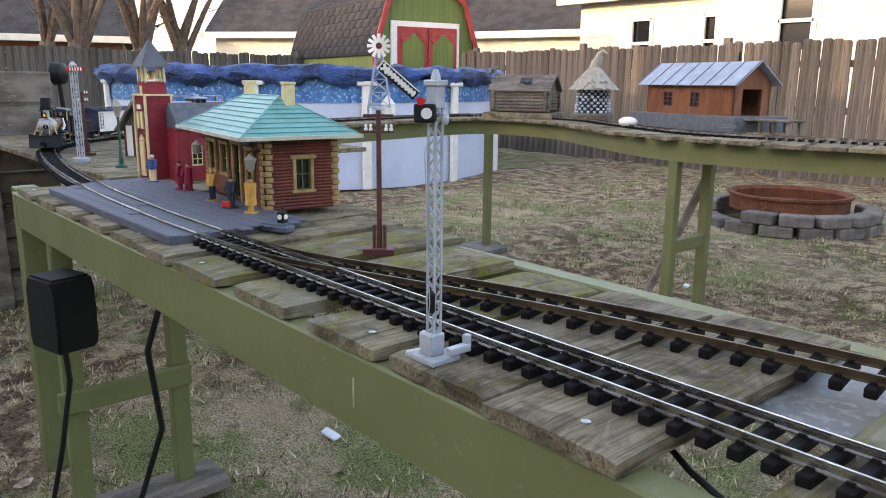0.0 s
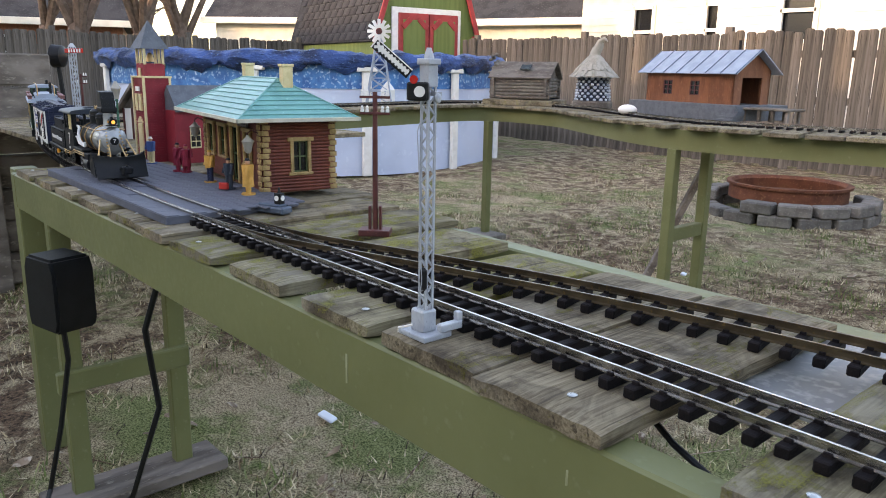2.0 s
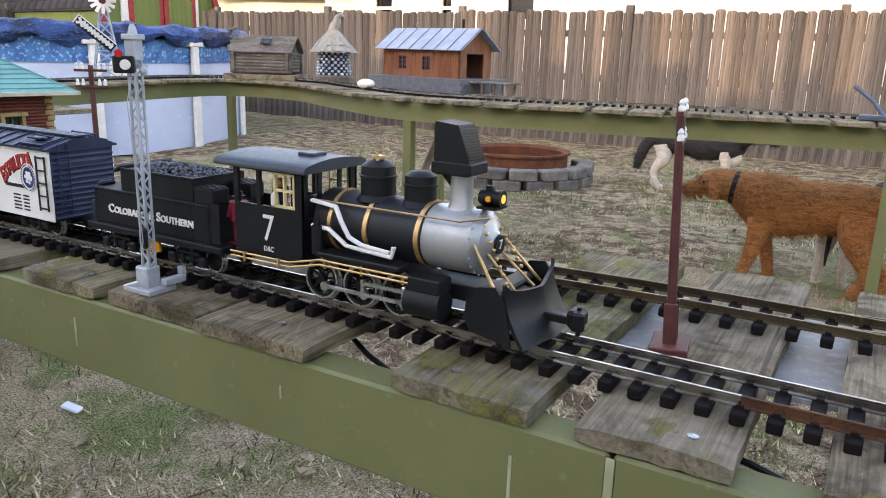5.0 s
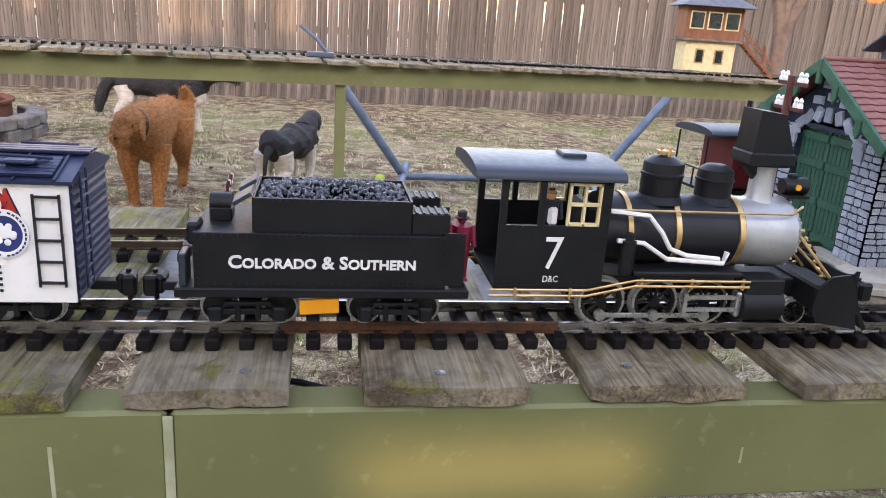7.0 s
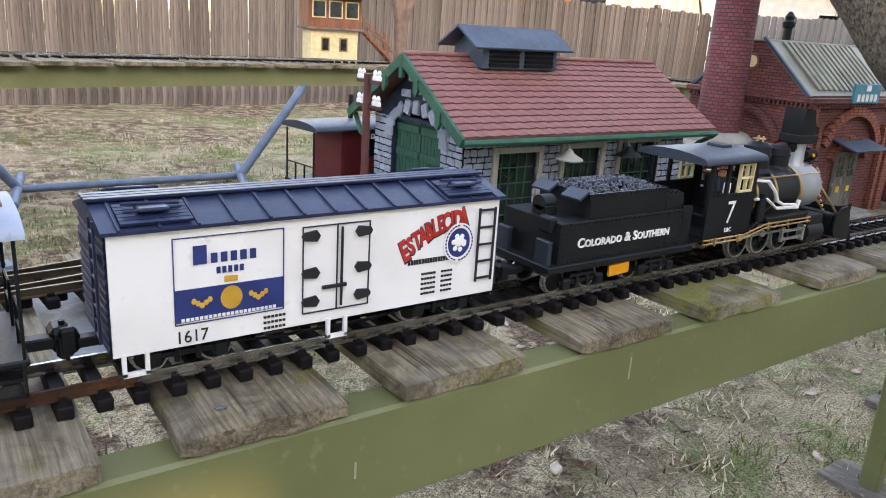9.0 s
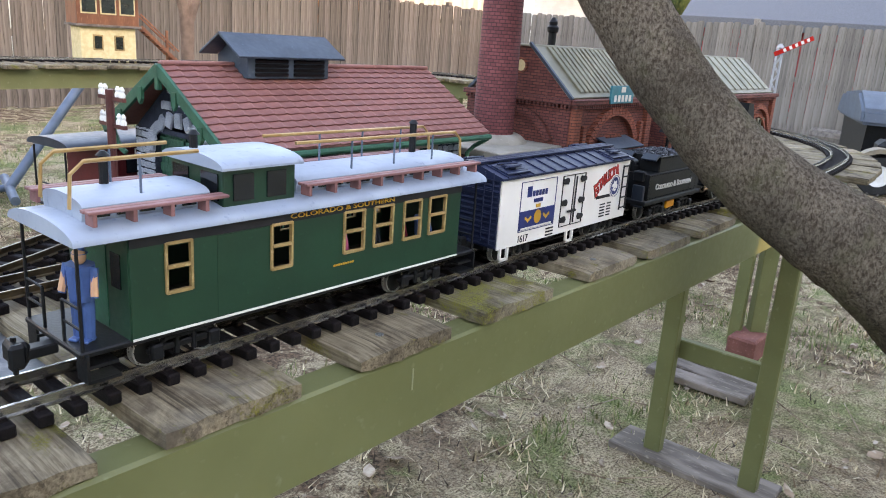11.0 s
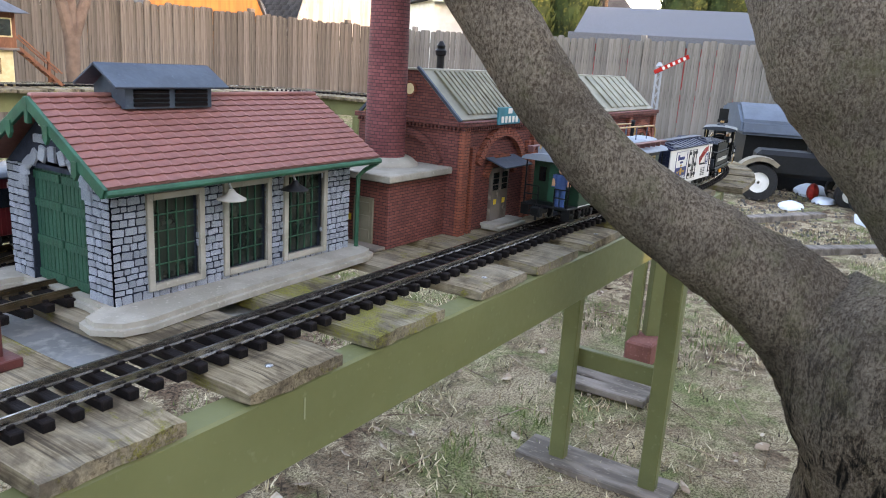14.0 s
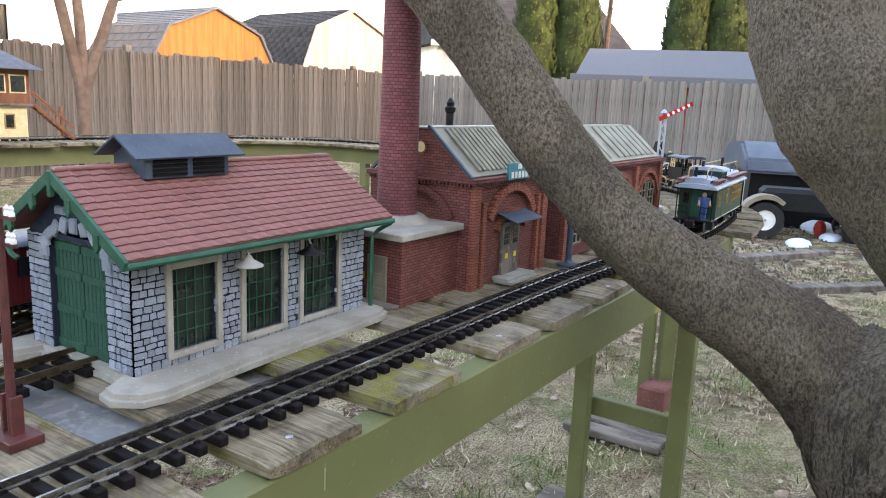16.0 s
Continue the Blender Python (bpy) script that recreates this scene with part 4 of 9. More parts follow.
def build_loco():
    L = thing("steam_locomotive", pose(0, 0, 0), "black model steam locomotive with silver smokebox and plow", "locomotive", "train")
    # x = 0 at the plow's tip, running back to -0.335
    bz, br = 0.073, 0.0275
    part("boiler", lathe(nb(), [(0.006, -0.216), (br + .001, -0.216), (br + .001, -0.105), (0.006, -0.105)], (0, 0, bz), 28, "X"), "boiler", L)
    bm = nb()
    lathe(bm, [(0.004, -0.106), (br, -0.106), (br + .0006, -0.104), (br + .0006, -0.062), (br - .001, -0.060), (br - .004, -0.058), (br - .006, -0.055), (0.012, -0.052), (0.009, -0.049), (0.002, -0.048)], (0, 0, bz), 28, "X")
    for k in range(20):
        a = 2 * math.pi * k / 20
        ball(bm, (-0.061, (br + .0005) * math.cos(a), bz + (br + .0005) * math.sin(a)), 0.0011, 6)
    part("smokebox", bm, "silver", L, "silver painted smokebox with riveted door")
    plate = part("number_plate", rod(nb(), (-0.0485, 0, bz), (-0.0465, 0, bz), 0.008, seg=20), "black", L)
    text_part("numeral", "7", 0.011, "white", plate, Matrix.Translation((-0.0462, 0, bz)) @ pose(0, 0, 0, 90, 0, 90))
    for x in (-0.197, -0.158, -0.108):
        part("boiler_band", lathe(nb(), [(br + .0005, x - .002), (br + .0022, x - .002), (br + .0022, x + .002), (br + .0005, x + .002)], (0, 0, bz), 28, "X"), "brass", L, "brass boiler band")
    # chimney, domes
    bm = nb()
    lathe(bm, [(0.012, 0.0), (0.0095, 0.006), (0.009, 0.036), (0.0095, 0.037)], (-0.084, 0, bz + br - .003), 18)
    part("chimney", bm, "silver", L, "silver straight stack")
    bm = nb()
    prism(bm, [(-0.101, 0.128), (-0.072, 0.128), (-0.071, 0.140), (-0.082, 0.166), (-0.1015, 0.168), (-0.103, 0.140)], -0.013, 0.013)
    box(bm, (-0.0865, 0, 0.1335), (0.036, 0.030, 0.009), 0.001)
    for k in range(12):
        zz = 0.141 + k * 0.0021
        box(bm, (-0.0715 - k * 0.00095, 0, zz), (0.002, 0.024, 0.0008))
    rod(bm, (-0.098, 0.0, 0.130), (-0.086, 0, 0.112), 0.006, 0.003, 8)
    part("spark_arrestor", bm, "black", L, "black box-shaped cinder catcher")
    for x, r, h, nm in ((-0.165, 0.0155, 0.036, "steam_dome"), (-0.122, 0.0135, 0.031, "sand_dome")):
        bm = nb()
        z0 = bz + br - 0.004
        lathe(bm, [(r * 1.3, z0), (r * 1.12, z0 + .003), (r, z0 + .005), (r, z0 + h * .55), (r * 1.06, z0 + h * .57), (r * 1.06, z0 + h * .62), (r, z0 + h * .64), (r * .96, z0 + h * .85), (r * .6, z0 + h * .97), (r * .2, z0 + h)], (x, 0, 0), 22)
        part(nm, bm, "black", L)
    bm = nb()
    for dx, dy in ((-.003, 0), (.003, .003), (.002, -.004)):
        rod(bm, (-0.165 + dx, dy, 0.130), (-0.165 + dx, dy, 0.139), 0.0016, 0.001, 7)
    box(bm, (-0.165, 0, 0.1355), (0.012, 0.010, 0.0015))
    part("safety_valve", bm, "brass", L, "brass safety valves")
    # headlight
    bm = nb()
    box(bm, (-0.056, 0, bz + br + .0035), (0.018, 0.020, 0.002))
    lathe(bm, [(0.0060, -0.066), (0.0066, -0.064), (0.0066, -0.050), (0.0072, -0.049), (0.0072, -0.046), (0.0052, -0.046)], (0, 0, bz + br + .011), 18, "X")
    box(bm, (-0.058, 0, bz + br + .0185), (0.007, 0.005, 0.005), 0.001)
    hl = part("headlight", bm, "black", L)
    for s in (-1, 1):
        part("side_lens", rod(nb(), (-0.056, s * .0062, bz + br + .011), (-0.056, s * .0078, bz + br + .011), .0024, seg=12), "orange", hl, "amber side lens")
    part("lens", rod(nb(), (-0.0475, 0, bz + br + .011), (-0.0455, 0, bz + br + .011), 0.0036, seg=16), "lampwarm", hl, "glowing amber headlamp lens")
    # cab
    y = 0.034
    bm = nb()
    for s in (-1, 1):
        box(bm, (-0.269, s * y, 0.061), (0.098, 0.002, 0.046))
        for a, b in ((-0.318, -0.312), (-0.284, -0.279), (-0.229, -0.220)):
            box(bm, ((a + b) / 2, s * y, 0.1025), (b - a, 0.002, 0.037))
        box(bm, (-0.269, s * y, 0.1195), (0.098, 0.002, 0.006))
        rivets(bm, [(-0.315 + i * .006, s * (y + .001), 0.083) for i in range(16)])
        rivets(bm, [(-0.315 + i * .006, s * (y + .001), 0.040) for i in range(16)])
        rivets(bm, [(-0.222, s * (y + .001), 0.042 + i * .005) for i in range(15)])
    box(bm, (-0.221, 0, 0.055), (0.002, 0.068, 0.04))
    box(bm, (-0.221, 0, 0.1195), (0.002, 0.068, 0.006))
    for yy in (-0.032, -0.014, 0.014, 0.032):
        box(bm, (-0.221, yy, 0.098), (0.002, 0.005, 0.046))
    box(bm, (-0.269, 0, 0.037), (0.10, 0.072, 0.003))
    box(bm, (-0.228, 0, 0.07), (0.012, 0.04, 0.05), 0.003)
    cab = part("cab", bm, "black", L)
    bm = nb()
    arc = [(0.043 * math.cos(a), 0.1205 + 0.009 * math.sin(a)) for a in [math.pi * k / 12 for k in range(13)]]
    prism(bm, arc + [(-0.043, 0.1185), (0.043, 0.1185)], -0.352, -0.212, "YZ")
    box(bm, (-0.245, 0, 0.1300), (0.022, 0.020, 0.005), 0.001)
    part("cab_roof", bm, "cabroof", cab, "blue-black arched roof with hatch")
    bm = nb()
    for s in (-1, 1):
        for x in (-0.2575, -0.244, -0.2305):
            box(bm, (x, s * 0.0345, 0.1005), (0.002, 0.003, 0.032))
        for z in (0.0855, 0.1005, 0.1155):
            box(bm, (-0.244, s * 0.0345, z), (0.028, 0.003, 0.002))
    part("window_frame", bm, "cream", cab, "cream window sash")
    text_part("numeral", "7", 0.036, "white", cab, Matrix.Translation((-0.268, -0.0354, 0.062)) @ FACE_S, "white numeral seven")
    text_part("lettering", "D&C", 0.007, "white", cab, Matrix.Translation((-0.268, -0.0354, 0.043)) @ FACE_S).name = "lettering"
    # driver and fireman inside the cab
    drv = part("driver_figure", simple_figure(0.045), "darkcloth", L, "small engineer figure in a dark waistcoat", at=pose(-0.268, -0.022, 0.063))
    part("shirt", box(nb(), (0, -0.0065, 0.026), (0.008, 0.006, 0.014), 0.002), "white", drv)
    part("face", ball(nb(), (0, 0, 0.0405), 0.0048, 8), "skin", drv)
    # running boards, brass rails, pipes
    for s in (-1, 1):
        bm = nb()
        box(bm, (-0.155, s * 0.036, 0.050), (0.085, 0.020, 0.004), 0.001)
        box(bm, (-0.155, s * 0.036, 0.046), (0.075, 0.014, 0.006), 0.001)
        part("running_board", bm, "black", L)
        bm = nb()
        for dz in (0.0, 0.0045):
            tube(bm, [(-0.325, s * 0.041, 0.031 + dz), (-0.235, s * 0.041, 0.031 + dz), (-0.195, s * 0.044, 0.040 + dz), (-0.105, s * 0.044, 0.040 + dz)], 0.0011, 6)
        for x in (-0.30, -0.25, -0.19, -0.15, -0.11):
            z0 = 0.031 if x < -.23 else 0.040
            box(bm, (x, s * 0.043, z0 + .002), (0.002, 0.003, 0.009))
        part("brass_rail", bm, "brass", L, "brass piping along the running board")
        bm = nb()
        tube(bm, [(-0.216, s * 0.029, 0.094), (-0.186, s * 0.031, 0.092), (-0.176, s * 0.034, 0.080), (-0.168, s * 0.034, 0.068), (-0.155, s * 0.034, 0.063), (-0.128, s * 0.033, 0.060)], 0.0018, 7)
        tube(bm, [(-0.21, s * 0.033, 0.073), (-0.19, s * 0.034, 0.072), (-0.17, s * 0.0345, 0.060), (-0.125, s * 0.034, 0.057), (-0.123, s * 0.034, 0.066)], 0.0018, 7)
        part("steam_pipe", bm, "white", L, "white-painted steam pipe")
        part("handrail", tube(nb(), [(-0.218, s * 0.026, bz + .021), (-0.07, s * 0.026, bz + .021), (-0.052, s * 0.012, bz + .024)], 0.001, 6), "brass", L)
        bm = nb()
        rod(bm, (-0.202, s * 0.036, 0.048), (-0.202, s * 0.036, 0.074), 0.0055, seg=12)
        rod(bm, (-0.202, s * 0.036, 0.074), (-0.202, s * 0.036, 0.080), 0.0035, seg=10)
        part("air_pump", bm, "black", L)
        # cylinder and slide bars
        bm = nb()
        rod(bm, (-0.108, s * 0.036, 0.024), (-0.076, s * 0.036, 0.024), 0.0125, seg=18)
        box(bm, (-0.092, s * 0.034, 0.040), (0.030, 0.020, 0.012), 0.001)
        part("cylinder", bm, "black", L)
        bm = nb()
        for z in (0.020, 0.030):
            box(bm, (-0.130, s * 0.037, z), (0.042, 0.004, 0.003))
        box(bm, (-0.151, s * 0.037, 0.025), (0.003, 0.005, 0.016))
        box(bm, (-0.110, s * 0.037, 0.025), (0.004, 0.010, 0.020), 0.001)
        part("slide_bar", bm, "steel", L)
        # drivers
        for x in (-0.233, -0.185, -0.139):
            wheel(L, x, s * 0.0245, 0.0205, True, "driving_wheel")
        wheel(L, -0.052, s * 0.0235, 0.0115, True, "pilot_wheel")
        bm = nb()
        box(bm, (-0.186, 0, 0), (0.100, 0.0025, 0.004), 0.0006)
        for x in (-0.233, -0.185, -0.139):
            rod(bm, (x, -0.002, 0), (x, 0.002, 0), 0.0048, seg=12)
        rd = part("side_rod", bm, "steel", L, "bright coupling rod")
        RODS.append((rd, s * 0.0325, 0.0205, 0.5 * 0.0205))
    bm = nb()
    box(bm, (-0.165, 0, 0.030), (0.29, 0.030, 0.014), 0.001)
    box(bm, (-0.245, 0, 0.043), (0.06, 0.046, 0.02), 0.002)
    part("frame", bm, "black", L)
    bm = nb()
    for s in (-1, 1):
        rod(bm, (-0.058, s * 0.024, 0.076), (-0.026, s * 0.034, 0.036), 0.0013, seg=6)
        rod(bm, (-0.052, s * 0.010, 0.066), (-0.022, s * 0.015, 0.038), 0.0013, seg=6)
        for k in range(9):
            ball(bm, Vector((-0.056, s * 0.012, 0.09)).lerp(Vector((-0.028, s * 0.018, 0.040)), k / 8), 0.0019, 6)
    part("brace_rod", bm, "brass", L, "brass brace rods and chain")
    # wedge plow
    bm = nb()
    n_ = 12
    rows = []
    for i in range(n_ + 1):
        t = i / n_
        yy = -0.046 + 0.092 * t
        fwd = 0.010 * (1 - abs(2 * t - 1))
        col = []
        for k in range(6):
            q = k / 5
            zz = 0.004 + q * 0.041 + (0.010 * (abs(2 * t - 1) ** 3) * q)
            col.append(bm.verts.new((-0.004 + fwd - 0.030 * math.sin(q * 1.5) * 0.9 + 0.010 * q, yy, zz)))
        rows.append(col)
    for a, b in zip(rows, rows[1:]):
        for k in range(5):
            bm.faces.new((a[k], b[k], b[k + 1], a[k + 1]))
    bmesh.ops.recalc_face_normals(bm, faces=bm.faces)
    bmesh.ops.solidify(bm, geom=bm.faces[:], thickness=0.003)
    for s in (-1, 1):
        prism(bm, [(-0.046, 0.012), (-0.012, 0.006), (-0.018, 0.040), (-0.026, 0.052), (-0.040, 0.050), (-0.050, 0.040), (-0.052, 0.022)], s * 0.046 - .0015, s * 0.046 + .0015)
    box(bm, (-0.040, 0, 0.030), (0.018, 0.080, 0.022), 0.002)
    for k in range(5):
        for q in range(3):
            ball(bm, (-0.012 - q * .003, -0.028 + k * 0.006, 0.020 + q * .005), 0.0011, 6)
    part("plow", bm, "black", L, "black wedge snow plow with rivets")
    coupler(L, 0.008, 1)
    return L


def simple_figure(h):
    """A standing figure, one plain mesh, feet at z = 0."""
    bm = nb()
    w = h * 0.16
    for s in (-1, 1):
        rod(bm, (s * w * .45, 0, 0), (s * w * .5, 0, h * .46), w * .42, w * .5, 8)
        rod(bm, (s * w * 1.1, 0, h * .80), (s * w * 1.35, -w * .5, h * .50), w * .34, w * .28, 8)
        box(bm, (s * w * .45, -w * .3, h * .012), (w * .7, w * 1.4, h * .03), 0.0005)
    rod(bm, (0, 0, h * .44), (0, 0, h * .82), w * .95, w * 1.1, 10)
    ball(bm, (0, 0, h * .90), h * .075, 10, (1, 1, 1.15))
    rod(bm, (0, 0, h * .935), (0, 0, h * .94), h * .10, seg=12)
    rod(bm, (0, 0, h * .94), (0, 0, h * 1.0), h * .068, h * .06, 12)
    return bm


def build_tender():
    T = thing("tender", pose(0, 0, 0), "black coal tender lettered in white, heaped with coal", "tender", "train")
    bm = nb()
    box(bm, (-0.110, 0, 0.0305), (0.236, 0.074, 0.007), 0.001)
    box(bm, (-0.110, 0, 0.024), (0.22, 0.02, 0.008))
    part("frame", bm, "black", T)
    bm = nb()
    prism(bm, [(-0.034, 0.034), (0.034, 0.034), (0.034, 0.073), (0.0335, 0.0735), (-0.0335, 0.0735), (-0.034, 0.073)], -0.213, -0.012, "YZ")
    for s in (-1, 1):
        rivets(bm, [(-0.210 + i * .0062, s * 0.0343, 0.0715) for i in range(32)])
        rivets(bm, [(-0.210 + i * .0062, s * 0.0343, 0.0365) for i in range(32)])
        for x in (-0.210, -0.04, -0.015):
            rivets(bm, [(x, s * 0.0343, 0.040 + i * .005) for i in range(7)])
        box(bm, (-0.006, s * 0.0325, 0.056), (0.018, 0.002, 0.040))
    part("tank", bm, "black", T)
    bm = nb()
    for s in (-1, 1):
        box(bm, (-0.105, s * 0.029, 0.0855), (0.125, 0.002, 0.024))
        rivets(bm, [(-0.165 + i * .006, s * 0.0302, 0.0955) for i in range(20)])
    box(bm, (-0.0425, 0, 0.0855), (0.002, 0.058, 0.024))
    box(bm, (-0.1675, 0, 0.0855), (0.002, 0.058, 0.024))
    for s in (-1, 1):
        box(bm, (-0.026, s * 0.021, 0.081), (0.032, 0.018, 0.016), 0.001)
        for k in range(5):
            box(bm, (-0.038 + k * .006, s * 0.021, 0.0895), (0.002, 0.018, 0.001))
    part("coal_bunker", bm, "black", T)
    for s in (-1, 1):
        part("ladder_board", box(nb(), (-0.176, s * 0.018, 0.096), (0.016, 0.022, 0.003), 0.0005, Euler((0, -.5, 0)).to_matrix()), "cabroof", T)
    rc = random.Random(5)
    bm = nb()
    for i in range(900):
        x, y = rc.uniform(-0.164, -0.045), rc.uniform(-0.027, 0.027)
        h = 0.092 + 0.009 * (1 - (y / .03) ** 2) * (1 - abs((x + .105) / .07) ** 3) + rc.uniform(-.002, .002)
        g = bmesh.ops.create_icosphere(bm, subdivisions=1, radius=rc.uniform(.0014, .0030), matrix=pose(x, y, h, rc.uniform(0, 180), rc.uniform(0, 180), 0) @ Matrix.Diagonal((1, rc.uniform(.5, .9), rc.uniform(.4, .7), 1)))
    me = mesh("coal", bm, "coal", smooth=False)
    o = share("coal", me, T, Matrix.Identity(4))
    o["label"] = "heaped grey coal lumps"
    text_part("lettering", "Colorado & Southern", 0.0128, "white", T, Matrix.Translation((-0.112, -0.0346, 0.0525)) @ FACE_S, squeeze=1.20, bold=.025, caps=True)
    # rear lamp and deck
    bm = nb()
    box(bm, (-0.196, 0.0, 0.078), (0.018, 0.016, 0.010), 0.001)
    rod(bm, (-0.205, 0.0, 0.085), (-0.188, 0.0, 0.085), 0.0075, seg=14)
    box(bm, (-0.214, -0.020, 0.070), (0.010, 0.016, 0.016), 0.002)
    part("rear_lamp", bm, "black", T)
    part("steps", box(nb(), (-0.222, -0.024, 0.040), (0.006, 0.016, 0.034), 0.001), "cabroof", T)
    part("steps", box(nb(), (-0.222, 0.024, 0.040), (0.006, 0.016, 0.034), 0.001), "cabroof", T)
    bm = nb()
    box(bm, (-0.115, -0.033, 0.0195), (0.032, 0.003, 0.0115), 0.0006, Euler((0, -.05, 0)).to_matrix())
    part("orange_tape", bm, "orange", T, "orange tape flag under the frame")
    bogie(T, -0.052)
    bogie(T, -0.172)
    coupler(T, -0.236, -1)
    fm = part("fireman_figure", simple_figure(0.052), "redcoat", T, "small fireman figure in a red shirt and black hat", at=pose(0.004, -0.012, 0.034))
    part("hat", lathe(nb(), [(0.0065, .0475), (0.0065, .0482), (.0042, .0484), (.004, .0525), (.002, .0535)], seg=12), "ink", fm)
    return T


def build_reefer():
    R = thing("refrigerator_wagon", pose(0, 0, 0), "white-sided model reefer wagon with navy roof and ends", "wagon", "train")
    x0, x1, y, z0, z1 = -0.345, 0.0, 0.0405, 0.022, 0.106
    part("body", box(nb(), ((x0 + x1) / 2, 0, (z0 + z1) / 2), (x1 - x0 - .004, 2 * y - .004, z1 - z0)), "navy", R)
    for s in (-1, 1):
        part("side_panel", box(nb(), ((x0 + x1) / 2, s * (y - .001), (z0 + z1) / 2), (x1 - x0, 0.002, z1 - z0), 0.0004), "white", R, "white board side with printed lettering")
    for e, x in ((-1, x0), (1, x1)):
        end_panel = part("end_panel", box(nb(), (x, 0, (z0 + z1) / 2), (.003, 2 * y - .004, z1 - z0 - .004)), "navy", R, "ribbed navy end")
        for k in range(13):
            part("rib", rod(nb(), (x, -y + .002, z0 + .004 + k * .0064), (x, y - .002, z0 + .004 + k * .0064), 0.0026, seg=8), "navy", end_panel)
        part("grab_bar", box(nb(), (x + e * .002, 0.0, 0.088), (0.004, 0.06, 0.004)), "navy", end_panel)
        bm = nb()
        for yy in (-0.032, -0.020):
            rod(bm, (x + e * .006, yy, 0.03), (x + e * .006, yy, 0.112), 0.001, seg=6)
        for k in range(8):
            rod(bm, (x + e * .006, -0.032, 0.034 + k * .010), (x + e * .006, -0.020, 0.034 + k * .010), 0.0009, seg=6)
        part("end_ladder", bm, "navy", R)
    bm = nb()
    prism(bm, [(-0.044, 0.1045), (0.044, 0.1045), (0.044, 0.107), (0.010, 0.117), (-0.010, 0.117), (-0.044, 0.107)], x0 - .004, x1 + .004, "YZ")
    for k in range(13):
        xx = x0 + .008 + k * (x1 - x0 - .016) / 12
        for s in (-1, 1):
            box(bm, (xx, s * 0.027, 0.1125), (0.002, 0.036, 0.0018), 0, Euler((s * -.286, 0, 0)).to_matrix())
    part("roof", bm, "navy", R, "navy panelled roof")
    bm = nb()
    for yy in (-.007, 0, .007):
        box(bm, ((x0 + x1) / 2, yy, 0.1195), (x1 - x0 + .012, 0.0058, 0.0022), 0.0004)
    part("roof_walk", bm, "navy", R)
    for xx in (x0 + .035, x1 - .035):
        for s in (-1, 1):
            bm = nb()
            for k in range(6):
                box(bm, (xx, s * (0.018 + k * .0042), 0.1163 - k * .00115), (0.050, 0.0036, 0.002), 0, Euler((s * -.28, 0, 0)).to_matrix())
            box(bm, (xx, s * .027, 0.1165), (0.022, 0.014, 0.003), 0.001)
            rod(bm, (xx - .02, s * .022, 0.119), (xx + .02, s * .024, 0.118), 0.0012, seg=6)
            rod(bm, (xx - .02, s * .032, 0.116), (xx + .02, s * .030, 0.117), 0.0012, seg=6)
            part("ice_hatch", bm, "navy", R, "ice hatch with bars")
    # doors and hinges on the near side, plain on the far side
    f = -y - .0012
    bm = nb()
    for x in (-0.1995, -0.139, -0.169):
        box(bm, (x, f + .0006, 0.064), (0.0007, 0.0012, 0.066))
    for z in (0.031, 0.097):
        box(bm, (-0.169, f + .0006, z), (0.061, 0.0012, 0.0007))
    part("door_seam", bm, "ink", R)
    bm = nb()
    for z in (0.040, 0.062, 0.090):
        for s, x in ((1, -0.199), (-1, -0.139)):
            prism(bm, [(x, z - .003), (x + s * .011, z - .0042), (x + s * .014, z), (x + s * .011, z + .0042), (x, z + .003), (x - s * .002, z)], f - .0012, f + .0008)
    rod(bm, (-0.1655, f - .001, 0.034), (-0.1655, f - .001, 0.095), 0.0011, seg=6)
    box(bm, (-0.172, f - .001, 0.050), (0.022, 0.002, 0.0025))
    part("hinge", bm, "ink", R, "black strap hinges and door bar")
    # printing on the near side
    L2 = lambda x, z: Matrix.Translation((x, f + .0009, z)) @ FACE_S
    bm = nb()
    for x in (-0.301, -0.216):
        box(bm, (x, f + .0008, 0.068), (0.0006, 0.001, 0.060))
    for z in (0.038, 0.098):
        box(bm, (-0.2585, f + .0008, z), (0.085, 0.001, 0.0006))
    part("label_border", bm, "bluelabel", R)
    part("label_band", box(nb(), (-0.2585, f + .0008, 0.051), (0.084, 0.001, 0.023)), "bluelabel", R, "navy printed band")
    bm = nb()
    rod(bm, (-0.2585, f + .001, 0.053), (-0.2585, f, 0.053), 0.0085, seg=20)
    for x in (-0.281, -0.237):
        for k in range(5):
            ball(bm, (x + (k - 2) * .003, f + .0004, 0.050 + abs(k - 2) * .0018), 0.0022, 6, (1, .2, 1))
    box(bm, (-0.2585, f + .0006, 0.0665), (0.010, 0.001, 0.004))
    part("emblem", bm, "gold", R, "gold printed medallion and griffins")
    bm = nb()
    # brand script drawn as plain dark strokes
    for k, (w, h) in enumerate(((.010, .013), (.005, .007), (.005, .007), (.005, .007), (.005, .007), (.005, .007))):
        xx = -0.2815 + k * .0075 + (0.003 if k else 0)
        box(bm, (xx, f + .0007, 0.0825 + (0.003 if k == 0 else 0)), (w, 0.001, h), 0.0003)
    for k in range(5):
        box(bm, (-0.268 + k * .0045, f + .0007, 0.0735), (0.0028, 0.001, 0.0045))
    part("brand_mark", bm, "bluelabel", R, "dark printed maker's mark drawn as bars")
    bm = nb()
    for k in range(22):
        box(bm, (-0.2955 + k * .0034, f + .0003, 0.0412), (0.0024, 0.001, 0.0022))
    part("caption_bars", bm, "white", R)
    bm = nb()
